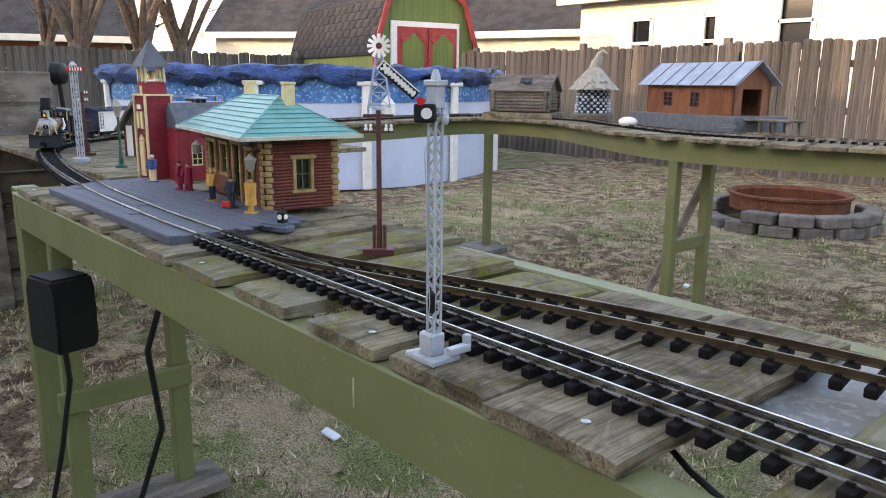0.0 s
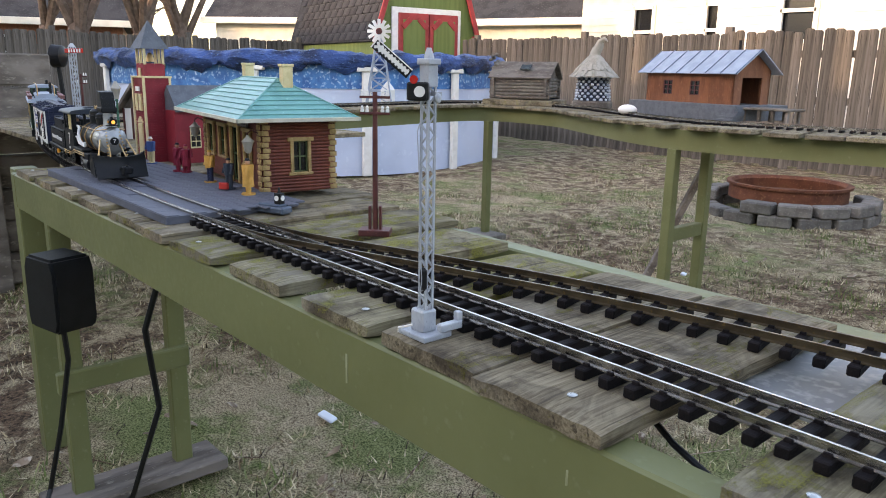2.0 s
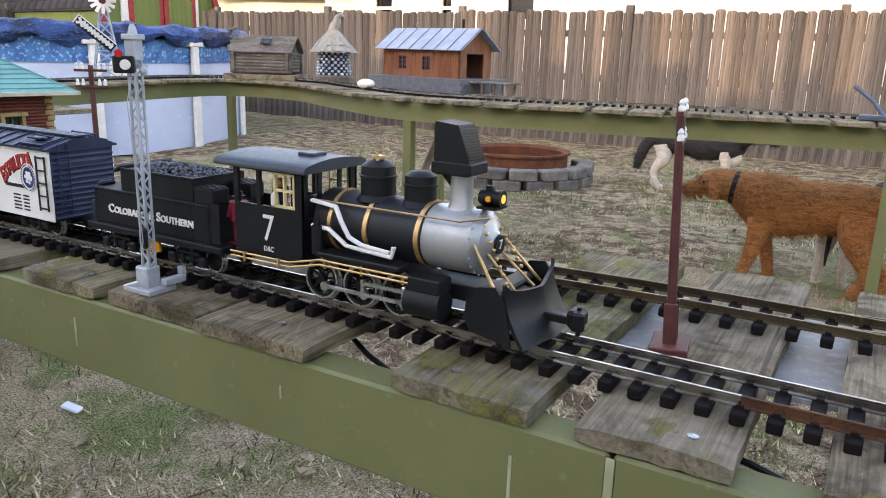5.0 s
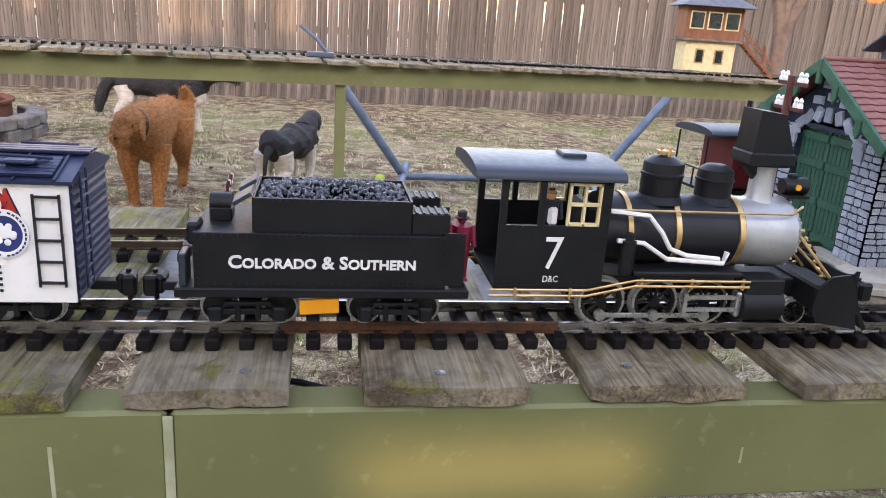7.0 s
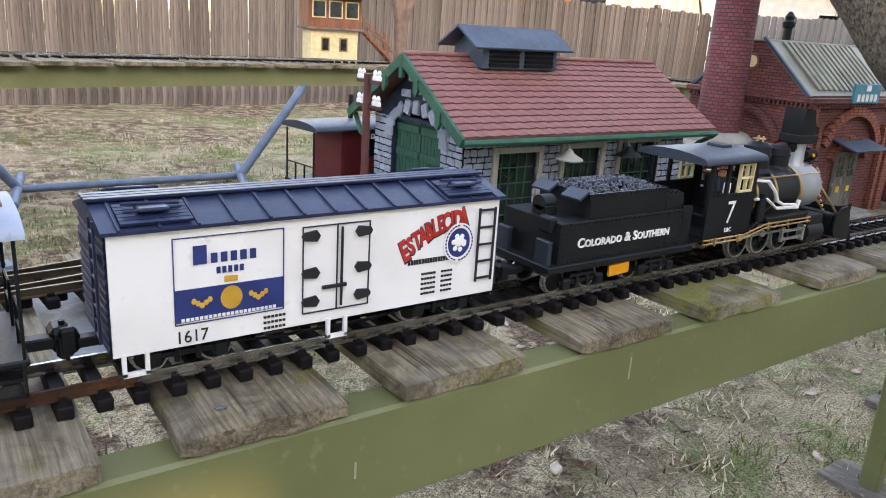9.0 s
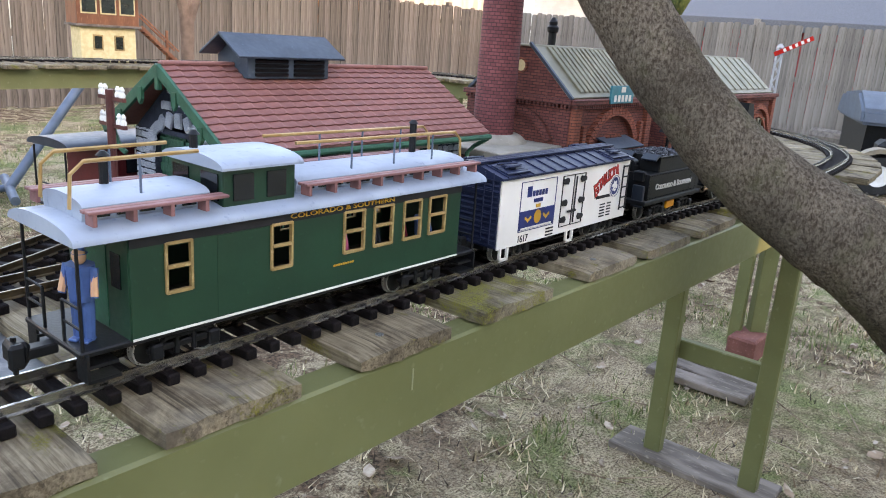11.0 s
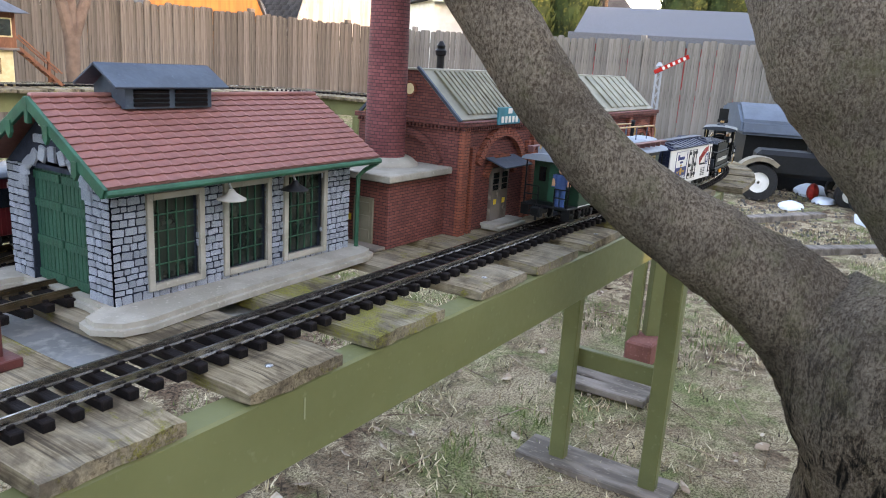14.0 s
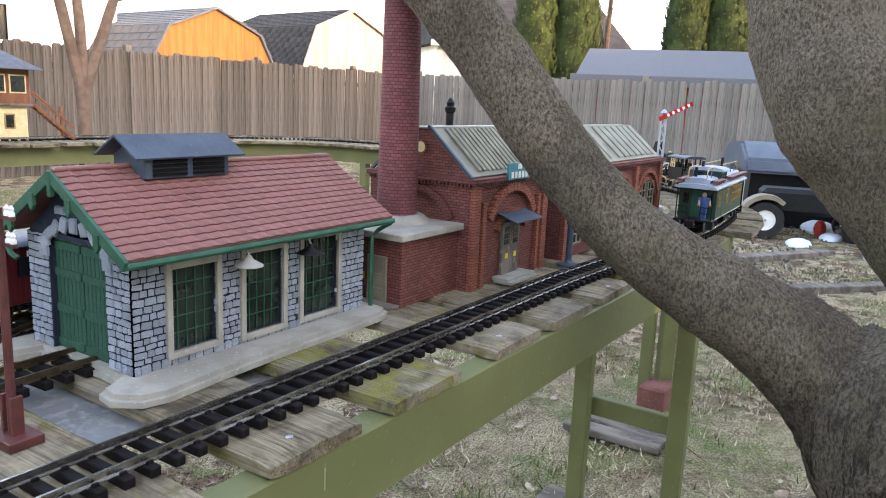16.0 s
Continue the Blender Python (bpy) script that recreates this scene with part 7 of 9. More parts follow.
    for a, b in (((x0, y0), (x1, y0)), ((x1, y0), (x1, y1)), ((x0, y1), (x1, y1)), ((x0, y0), (x0, y1))):
        box(bm, ((a[0] + b[0]) / 2, (a[1] + b[1]) / 2, h - .001), (abs(b[0] - a[0]) + .004, abs(b[1] - a[1]) + .004, .008), .0006)
    part("fascia", bm, "paleboard", roof, "pale fascia board")
    for x, y, z in ((rx1 + .020, ym + .012, rz - .012), (rx0 - .015, ym + .02, rz - .010)):
        bm = nb()
        box(bm, (x, y, z + .012), (.022, .022, .052), .0008)
        box(bm, (x, y, z + .039), (.026, .026, .006), .0008)
        part("chimney", bm, "cream", roof, "cream chimney")
    part("name_board", box(nb(), (-.115, -.006, .137), (.095, .004, .018), .001), "greywood", S, "dark carved name board")
    bm = nb()
    for k in range(9):
        box(bm, (-.150 + k * .009, -.0085, .137), (.005, .001, .007))
    part("name_bars", bm, "ink", S)
    # wall lamps
    for x in (-.006, -L + .006):
        lp = part("wall_lamp", tube(nb(), [(x, -.002, .120), (x, -.018, .128), (x, -.026, .122), (x, -.026, .112)], .0016, 6), "polebrown", S)
        part("lantern", lathe(nb(), [(.003, .082), (.007, .086), (.011, .104), (.013, .106), (.006, .112), (.002, .118)], (x, -.026, 0), 10), "tanplastic", lp)
    return S


station()
# the platform over the track, with inlaid rails
pf = thing("station_platform", pose(0, 0, 0), "grey slabbed model platform with inlaid rails", "platform", "model buildings")
bm = nb()
prism(bm, [(-2.10, -0.045), (-1.37, -0.045), (-1.37, 0.062), (-1.40, 0.200), (-1.40, 0.225), (-2.20, 0.225), (-2.20, 0.10)], 0.0006, 0.0135, "XY")
part("platform_base", bm, "platform", pf)
slab = mesh("slab", box(nb(), (0, 0, 0), (.0455, .0235, .003), .0006), "platform")
for i in range(16):
    for k in range(11):
        x, y = -1.396 - i * .0465, -.032 + k * .0245
        if x < -2.08 + max(0, (.1 - y)) * -.4 and k < 3:
            continue
        _, yc, _ = centre_line(x)
        if abs(abs(y - yc) - .0235) < .012:
            continue
        share("slab", slab, pf, Matrix.Translation((x + (.02 if k % 2 else 0), y, .0138)))
for off in (-.0235, .0235):
    bm = nb()
    tube(bm, [(centre_line(-1.36 - i * .05)[0], centre_line(-1.36 - i * .05)[1] + off, .0175) for i in range(15)], .0022, 6)
    part("inlaid_rail", bm, "rail", pf)


def school():
    S = thing("schoolhouse", pose(-2.215, 0.245, 0.0), "red model schoolhouse with cream trim and bell tower", "building", "model buildings")
    part("tower", box(nb(), (-.055, .035, .115), (.085, .07, .23)), "schoolred", S)
    bm = nb()
    for k in range(34):
        box(bm, (-.055, -.0005, .006 + k * .0067), (.083, .003, .0018))
        box(bm, (-.0125, .035, .006 + k * .0067), (.003, .068, .0018))
    part("clapboard", bm, "schoolred", S)
    bm = nb()
    for x in (-.096, -.014):
        box(bm, (x, -.002, .115), (.007, .006, .235), .0006)
    box(bm, (-.012, .069, .115), (.006, .006, .235), .0006)
    box(bm, (-.055, .035, .231), (.094, .08, .005), .0006)
    part("corner_board", bm, "cream", S, "cream corner boards")
    bm = nb()
    box(bm, (-.055, -.003, .058), (.030, .005, .096), .0006)
    prism(bm, [(-.075, .108), (-.035, .108), (-.055, .124)], -.005, .0)
    d = part("door", bm, "cream", S, "cream door with pediment")
    for x in (-.070, -.042):
        w = part("window", box(nb(), (x, -.003, .163), (.016, .005, .046), .0006), "cream", S, "cream shuttered window")
    part("plaque", box(nb(), (-.055, -.004, .199), (.026, .004, .012)), "white", S)
    part("belfry_base", box(nb(), (-.055, .035, .250), (.060, .056, .034), .0006), "schoolred", S)
    part("belfry_sign", box(nb(), (-.055, .0045, .235), (.014, .003, .04)), "cream", S)
    for x in (-.082, -.055, -.028):
        for y in (.010, .060):
            part("belfry_post", box(nb(), (x, y, .285), (.006, .006, .042)), "cream", S)
    part("bell", lathe(nb(), [(.013, .272), (.011, .276), (.008, .290), (.003, .296)], (-.055, .035, 0), 14), "brass", S, "brass bell")
    bm = nb()
    bmesh.ops.create_cone(bm, cap_ends=True, segments=4, radius1=.056, radius2=.001, depth=.075, matrix=Matrix.Translation((-.055, .035, .343)) @ pose(0, 0, 0, 0, 0, 45))
    part("spire", bm, "roofgrey", S, "grey pyramid spire")
    part("hall", box(nb(), (.005, .17, .072), (.10, .24, .144)), "schoolred", S)
    bm = nb()
    prism(bm, [(-.055, .140), (.064, .140), (.064, .146), (.006, .210), (-.055, .146)], .052, .30)
    part("hall_roof", bm, "roofgrey", S, "grey shingle roof")
    for y in (.105, .165, .225):
        bm = nb()
        box(bm, (.056, y, .068), (.003, .030, .054))
        w = part("window_frame", bm, "cream", S, "cream window frame")
        for a in (-.007, .007):
            for k in range(3):
                part("pane", box(nb(), (.058, y + a, .052 + k * .016), (.001, .011, .013)), "darkpane", w)
    return S


school()

# ---- signals, poles and small gear on the near table ----


def lattice(bm, x0, x1, y0, y1, z0, z1, n_, t=.0022):
    """An upright lattice mast: four corner angles and zigzag braces."""
    for x in (x0, x1):
        for y in (y0, y1):
            box(bm, (x, y, (z0 + z1) / 2), (t * 1.6, t * 1.6, z1 - z0))
    h = (z1 - z0) / n_
    for k in range(n_):
        za, zb = z0 + k * h, z0 + (k + 1) * h
        if k % 2:
            za, zb = zb, za
        for y in (y0, y1):
            rod(bm, (x0, y, za), (x1, y, zb), t * .62, seg=5)
        for x in (x0, x1):
            rod(bm, (x, y0, za), (x, y1, zb), t * .62, seg=5)


def semaphore():
    S = thing("semaphore_signal", pose(-0.688, -0.046, 0.0, 0, 0, 0), "grey lattice model semaphore with raised black and white arm", "signal")
    bm = nb()
    box(bm, (0, 0, .003), (.058, .052, .006), .001)
    box(bm, (-.002, -.002, .017), (.028, .026, .024), .002)
    part("base", bm, "pipegrey", S)
    bm = nb()
    box(bm, (.028, .022, .012), (.012, .040, .008), .001)
    box(bm, (.026, .040, .018), (.010, .010, .014), .001)
    part("motor_arm", bm, "pipegrey", S)
    bm = nb()
    lattice(bm, -.0068, .0068, -.0062, .0062, .026, .255, 24, .0019)
    part("mast", bm, "pipegrey", S, "grey lattice mast")
    bm = nb()
    box(bm, (0, 0, .264), (.020, .017, .022), .001)
    box(bm, (0, 0, .277), (.026, .022, .006), .001)
    lathe(bm, [(.007, .280), (.006, .284), (.003, .290)], seg=12)
    box(bm, (.016, 0, .247), (.012, .010, .004))
    ball(bm, (.022, -.002, .243), .005, 8)
    part("mast_head", bm, "pipegrey", S)
    # spectacle and arm: rises to the left of the line, facing the lens of the line
    face = pose(-.003, -.014, .252, 0, 0, 41)
    lamp = part("lamp_case", box(nb(), (.0, -.006, -.004), (.026, .014, .022), .002), "black", S, at=face)
    part("lens", rod(nb(), (.003, -.013, -.004), (.003, -.0155, -.004), .0065, seg=18), "white", lamp)
    part("red_lens", rod(nb(), (-.004, -.013, .010), (-.004, -.0155, .010), .005, seg=16), "redlens", lamp)
    arm = part("arm", box(nb(), (-.034, -.002, 0), (.056, .0016, .013), .0004), "black", S, "black arm with white bars, raised", at=face @ pose(-.006, -.004, .012, 0, 40, 0))
    bm = nb()
    box(bm, (-.032, -.0034, 0), (.048, .001, .0045))
    for k in range(8):
        box(bm, (-.010 - k * .0052, -.0036, 0), (.0022, .001, .0075))
    for s in (-1, 1):
        box(bm, (-.054, -.0036, 0), (.012, .001, .0032), 0, Euler((0, s * .7, 0)).to_matrix())
    box(bm, (-.034, -.0036, .0060), (.056, .001, .0012))
    box(bm, (-.0612, -.0036, 0), (.0016, .001, .013))
    part("arm_stripe", bm, "white", arm)
    part("lever_gear", box(nb(), (.004, -.008, .062), (.012, .008, .024), .003), "black", S)
    part("wire", tube(nb(), [(0, -.006, .236), (-.008, -.012, .21), (-.006, -.010, .17), (-.004, -.009, .12), (.006, -.013, .06), (-.004, -.012, .028)], .0008, 5), "pipegrey", S)
    part("cable", tube(nb(), [(-.008, -.018, .012), (-.030, -.026, .006), (-.036, -.022, -.010), (-.020, -.030, -.012), (.002, -.028, -.006)], .0014, 6), "white", S)
    return S


sem = semaphore()
PIVOT = Vector((-.002, -.010, .246))
for o in sem.children:
    if o.name.split(".")[0] in ("lamp_case", "arm"):
        o.matrix_basis = Matrix.Translation(PIVOT) @ Matrix.Scale(.78, 4) @ Matrix.Translation((.003, .014, -.252)) @ o.matrix_basis
    else:
        o.matrix_basis = Matrix.Diagonal((.70, .70, .975, 1)) @ o.matrix_basis


def telegraph_pole(x, y, rz, h=.228):
    P = thing("telegraph_pole", pose(x, y, 0, 0, 0, rz), "red-brown model telegraph pole with white insulators", "pole", "telegraph poles")
    bm = nb()
    box(bm, (0, 0, .005), (.050, .034, .010), .001)
    for s in (-1, 1):
        box(bm, (s * .0085, 0, .028), (.004, .012, .040), .0006)
    part("base", bm, "polebrown", P)
    part("mast", rod(nb(), (0, 0, .008), (0, 0, h), .0046, .0038, 10), "polebrown", P)
    for z in (h - .008, h - .033):
        part("crossarm", box(nb(), (0, -.002, z), (.048, .004, .004), .0005), "polebrown", P)
        for x_ in (-.020, -.012, .012, .020):
            part("insulator", lathe(nb(), [(.0028, 0), (.0030, .003), (.0018, .005), (.0026, .007), (.001, .010)], (x_, -.002, z + .002), 8), "porcelain", P)
    return P


pole = telegraph_pole(-1.105, 0.195, 45)
copy_thing(pole, pose(-3.07, 0.325, 0, 0, 0, 45))
fallen_pole = copy_thing(pole, pose(-0.157, 0.109, 0, 0, -3.4, 0) @ pose(0, 0, 0, 0, 0, 99))
copy_thing(pole, pose(0.425, 0.150, 0, 0, 0, 90))


def switch_machine(x, y, rz, gold=False):
    S = thing("point_motor", pose(x, y, 0.001, 0, 0, rz), "dark blue-grey point motor with black and white target lamp", "point motor", "point motors")
    bm = nb()
    box(bm, (0, 0, .008), (.074, .030, .013), .003)
    box(bm, (0, 0, .016), (.050, .022, .006), .002)
    part("case", bm, "bluegrey", S)
    lp = part("target_lamp", box(nb(), (.018, 0, .029), (.014, .014, .020), .001), "black", S)
    part("disc", rod(nb(), (.018, -.0075, .030), (.018, -.0085, .030), .0048, seg=14), "white", lp)
    part("disc", rod(nb(), (.0255, 0, .030), (.0265, 0, .030), .0048, seg=14), "white", lp)
    part("finial", lathe(nb(), [(.004, .039), (.002, .043), (.0025, .046), (.001, .049)], (.018, 0, 0), 8), "black", lp)
    return S


sm = switch_machine(-1.365, 0.150, 20)
copy_thing(sm, pose(0.075, 0.315, 0.001, 0, 0, 15))

# people of the layout: painted figures on round stands
FIGS = [(-2.09, .200, "blueshirt", .066), (-1.905, .195, "redcoat", .066), (-1.880, .205, "redcoat", .064), (-1.70, .183, "tancoat", .068), (-1.585, .172, "darkcloth", .062), (-1.50, .172, "tancoat", .070)]
for i, (x, y, mt, h) in enumerate(FIGS):
    bm = simple_figure(h)
    if i in (1, 2, 5):
        lathe(bm, [(h * .17, h * .20), (h * .15, h * .5), (h * .13, h * .62)], seg=10)
    rod(bm, (0, 0, -.0022), (0, 0, .0006), h * .20, seg=14)
    for fc in bm.faces:
        zc = fc.calc_center_median().z / h
        fc.material_index = 3 if zc > .93 else 2 if zc > .84 else 1 if .01 < zc < .40 and i not in (1, 2, 5) else 0
    f = solo("platform_figure", bm, mt, ("blue-coated", "crimson-coated", "dark crimson-coated", "khaki-clad", "dark green-clad", "tan-coated")[i] + " painted figurine standing on the platform", "figurine", "platform figures", at=pose(x, y, .0175, 0, 0, (20, -30, 60, 0, 10, -20)[i]))
    for q in (("cream", "darkcloth", "cream", "navy", "darkcloth", "navy")[i], "skin", ("white", "ink", "redcoat", "tancoat", "ink", "ink")[i]):
        f.data.materials.append(M[q])
solo("red_suitcase", box(nb(), (0, 0, .008), (.020, .007, .014), .0015), "red", "small red suitcase figure piece on the platform", "suitcase", at=pose(-1.575, .155, .0165, 0, 0, 35))
lamp_post = thing("street_lamp", pose(-2.60, 0.29, 0.0), "dark green model street lamp with lantern head", "lamp")
part("post", lathe(nb(), [(.020, 0), (.018, .006), (.008, .012), (.0065, .045), (.004, .055), (.0035, .150), (.006, .153), (.003, .158)], seg=12), "trimgreen", lamp_post)
part("lantern", lathe(nb(), [(.006, .158), (.014, .188), (.016, .190), (.008, .204), (.004, .212)], seg=6), "tanplastic", lamp_post)
lp2 = thing("water_column", pose(1.565, .085, 0.0), "dark grey model column on a round foot", "column")
part("foot", lathe(nb(), [(.026, 0), (.025, .006), (.010, .010), (.008, .014)], seg=16), "slate", lp2)
part("column", lathe(nb(), [(.007, .012), (.007, .09), (.010, .092), (.010, .098), (.006, .10), (.006, .15)], seg=12), "slate", lp2)


def small_signal(x, y, h, rz, label, tilt):
    S = thing("train_signal", pose(x, y, 0, 0, 0, rz), label, "signal", "arm signals")
    bm = nb()
    lattice(bm, -.008, .008, -.008, .008, .006, h, 12, .0018)
    part("mast", bm, "pipegrey", S)
    part("base", box(nb(), (0, 0, .008), (.050, .040, .016), .002), "pipegrey", S)
    part("cap", lathe(nb(), [(.012, h), (.010, h + .004), (.004, h + .012)], seg=10), "pipegrey", S)
    a = part("arm", box(nb(), (.040, -.010, 0), (.120, .003, .014), .001), "redlens", S, "red and white arm", at=pose(0, -.004, h - .012, 0, tilt, 0))
    for k in range(5):
        part("arm_stripe", box(nb(), (.012 + k * .018, -.0122, .0), (.008, .001, .010)), "white", a)
    return S


small_signal(-2.827, 0.236, .315, 10, "grey lattice model signal with a level red arm", 0)
small_signal(2.62, 0.24, .330, -60, "pale lattice model signal with a raised red arm", -28)

# maroon caboose on the side track
cb = thing("maroon_caboose", pose(0.70, 0.515, RAIL_TOP, 0, 0, 8), "maroon model caboose with white lettering standing on the siding", "caboose")
part("body", box(nb(), (0, 0, .063), (.30, .078, .080), .001), "maroon", cb)
bm = nb()
for k in range(40):
    for s in (-1, 1):
        box(bm, (-.146 + k * .0075, s * .0393, .063), (.0012, .0012, .078))
part("board_seam", bm, "maroon", cb)
bm = nb()
arc = [(0.047 * math.cos(a), .104 + .010 * math.sin(a)) for a in [math.pi * k / 10 for k in range(11)]]
prism(bm, arc + [(-.047, .102), (.047, .102)], -.20, .20, "YZ")
part("roof", bm, "cabroof", cb)
cp = part("cupola", box(nb(), (.03, 0, .130), (.09, .070, .040), .001), "maroon", cb)
part("cupola_roof", box(nb(), (.03, 0, .152), (.105, .086, .005), .002), "cabroof", cp)
part("stove_pipe", rod(nb(), (-.10, .01, .11), (-.10, .01, .150), .004, seg=10), "black", cb)
for x in (-.10, .02, .10):
    part("window", box(nb(), (x, -.0400, .075), (.022, .002, .026)), "darkpane", cb)
bm = nb()
for yy in (-.036, -.012, .012, .036):
    rod(bm, (-.197, yy, .022), (-.197, yy, .100 if abs(yy) > .03 else .05), .0014, seg=6)
rod(bm, (-.197, -.036, .05), (-.197, .036, .05), .0012, seg=6)
box(bm, (-.175, 0, .022), (.05, .074, .004))
part("end_platform", bm, "black", cb)
text_part("lettering", "Rio", .020, "white", cb, Matrix.Translation((-.085, -.0402, .088)) @ FACE_S)
part("round_emblem", rod(nb(), (-.045, -.0400, .070), (-.045, -.0404, .070), .014, seg=20), "white", cb)
text_part("lettering", "4", .020, "white", cb, Matrix.Translation((-.08, -.0402, .043)) @ FACE_S)
nw = len(WHEELS)
bogie(cb, -.10)
bogie(cb, .10)
del WHEELS[nw:]

# parked black stock and a green coach on the table beyond the school
for i, (x, y, rz, ln, mt, rf, nm, lb) in enumerate(((-3.35, .95, 35, .42, "coachgreen", "roofwhite", "parked_coach", "dark green model coach with pale roof on the far siding"), (-3.05, .70, 20, .30, "black", "cabroof", "parked_wagon", "black model wagon standing on the far siding"))):
    w = thing(nm, pose(x, y, .02, 0, 0, rz), lb, "wagon")
    part("body", box(nb(), (0, 0, .062), (ln, .08, .074), .001), mt, w)
    bm = nb()
    arc = [(0.047 * math.cos(a), .1 + .012 * math.sin(a)) for a in [math.pi * k / 10 for k in range(11)]]
    prism(bm, arc + [(-.047, .098), (.047, .098)], -ln / 2 - .01, ln / 2 + .01, "YZ")
    part("roof", bm, rf, w)
    if i == 0:
        part("cupola", box(nb(), (.02, 0, .125), (.08, .066, .03), .001), mt, w)
        part("cupola_roof", box(nb(), (.02, 0, .142), (.095, .08, .005), .002), rf, w)
        for k in range(7):
            part("window", box(nb(), (-.16 + k * .05, -.041, .07), (.026, .002, .028)), "cream", w)
    nw = len(WHEELS)
    bogie(w, -ln * .32)
    bogie(w, ln * .32)
    del WHEELS[nw:]
far = thing("far_table", pose(0, 0, 0), "weathered plank platform of the station yard", "platform")
for k in range(16):
    part("plank", box(nb(), (-2.43 - k * .142, .52 + (.25 if k > 2 else .03), -.009), (.135, 1.2 if k > 2 else .75, .018), .0025), "deck", far)
for x, y in ((-2.45, -.02), (-4.6, 1.2), (-4.6, .2)):
    part("leg", box(nb(), (x, y, (GZ - .018) / 2), (.06, .06, -GZ - .018), .003), "green", far)
# timbered cottage behind the lamp
ct = thing("timbered_cottage", pose(-2.95, .52, 0, 0, 0, 30), "white half-timbered model cottage with a mossy roof", "building", "model buildings")
part("wall", box(nb(), (0, 0, .055), (.12, .14, .11), .001), "white", ct)
for x in (-.058, -.02, .02, .058):
    part("timber", box(nb(), (x, -.071, .055), (.008, .003, .11)), "polebrown", ct)
part("window", box(nb(), (0, -.072, .06), (.022, .003, .035)), "darkpane", ct)
bm = nb()
prism(bm, [(-.085, .095), (-.078, .090), (0, .185), (.078, .090), (.085, .095), (0, .20)], -.095, .095)
prism(bm, [(-.06, .108), (.06, .108), (0, .183)], -.068, .07)
part("roof", bm, "greywood", ct)
# plank wall and post at the far end
tw = thing("timber_wall", pose(-4.4, -.5, GZ, 0, 0, 0), "stacked weathered grey timber wall", "wall")
for k in range(7):
    part("timber", box(nb(), (0, -.5, .10 + k * .165), (.10, 3.1, .155), .008), "greywood", tw, at=pose(RB.uniform(-.01, .01), 0, 0, 0, 0, RB.uniform(-.4, .4)))
part("post", box(nb(), (.12, .72, .85), (.08, .08, 1.7), .006), "greywood", tw, "dark leaning post", at=pose(0, 0, 0, 0, -3, 0))
sp = thing("floodlight", pose(-4.55, .62, .30, 0, 0, -40), "black round outdoor floodlight", "lamp")
part("housing", lathe(nb(), [(.02, -.07), (.055, -.05), (.06, .0), (.055, .004)], seg=18, axis="Y"), "black", sp, at=pose(0, 0, 0, 0, 0, 180))
part("lens", lathe(nb(), [(.048, -.008), (.046, -.004), (.01, .0)], seg=18, axis="Y"), "tanplastic", sp, at=pose(0, 0, 0, 0, 0, 180))
part("bracket", rod(nb(), (0, .02, -.02), (0, .04, -.30), .012, seg=8), "black", sp)

# black speaker box on the front post, and cables
bx = thing("outdoor_speaker", pose(-1.86, -.10, -.215, 0, 0, 14), "black plastic outdoor box hung on the table leg", "speaker")
bm = nb()
prism(bm, [(-.056, -.085), (.052, -.085), (.060, -.06), (.060, .05), (.048, .078), (-.050, .078), (-.062, .05), (-.062, -.06)], -.045, .045)
bmesh.ops.bevel(bm, geom=bm.edges[:], offset=.006, segments=2, affect="EDGES")
part("case", bm, "black", bx)
part("bracket", box(nb(), (-.13, .05, 0), (.16, .03, .05), .003), "green", bx)
for i, pts in enumerate((((-1.84, -.11, -.27), (-1.86, -.10, -.38), (-1.90, -.12, -.55), (-1.98, -.14, -.74), (-1.9, -.2, -.84), (-1.8, -.1, -.85)),
                         ((-1.46, -.03, -.11), (-1.50, -.05, -.22), (-1.54, -.02, -.40), (-1.62, -.06, -.62), (-1.80, -.12, -.82), (-2.0, -.2, -.85)),
                         ((-0.47, .03, -.03), (-0.43, .005, -.033), (-0.39, -.012, -.036), (-0.36, -.024, -.043), (-0.33, -.02, -.05)),
                         ((-0.24, -.01, -.034), (-0.21, -.022, -.034), (-0.19, -.026, -.033), (-0.16, -.02, -.034)),
                         ((-0.09, .0, -.03), (-0.06, -.012, -.029), (-0.03, -.026, -.030), (0.0, -.03, -.032)),
                         ((0.67, .02, -.03), (0.69, -.005, -.033), (0.71, -.02, -.036), (0.73, -.03, -.05)))):
    solo("cable", tube(nb(), pts, .0030 if i > 1 else .006, 7), "cable", "black rubber cable hanging below the boards", "cable", "cables")
solo("orange_cable", tube(nb(), [(-2.25, -.35, -.845), (-2.1, -.2, -.84), (-1.95, -.15, -.84), (-1.75, -.3, -.845), (-1.6, -.55, -.845)], .006, 6), "orangecable", "orange extension cable lying on the dirt", "cable", "cables")
solo("paver", box(nb(), (3.04, .29, GZ + .045), (.16, .11, .10), .008), "redblock", "worn red block against the far table leg", "paver", "pavers")
for k in range(3):
    solo("ground_board", box(nb(), (0, 0, 0), (.075, .36, .028), .004), "greywood", "brown weathered board lying on the grass", "board", "ground boards", at=pose(2.58 + k * .08, .30, GZ + .030 + .002 * k, 2 * k, 0, 2 - 3 * k))

# ---- the tree ----


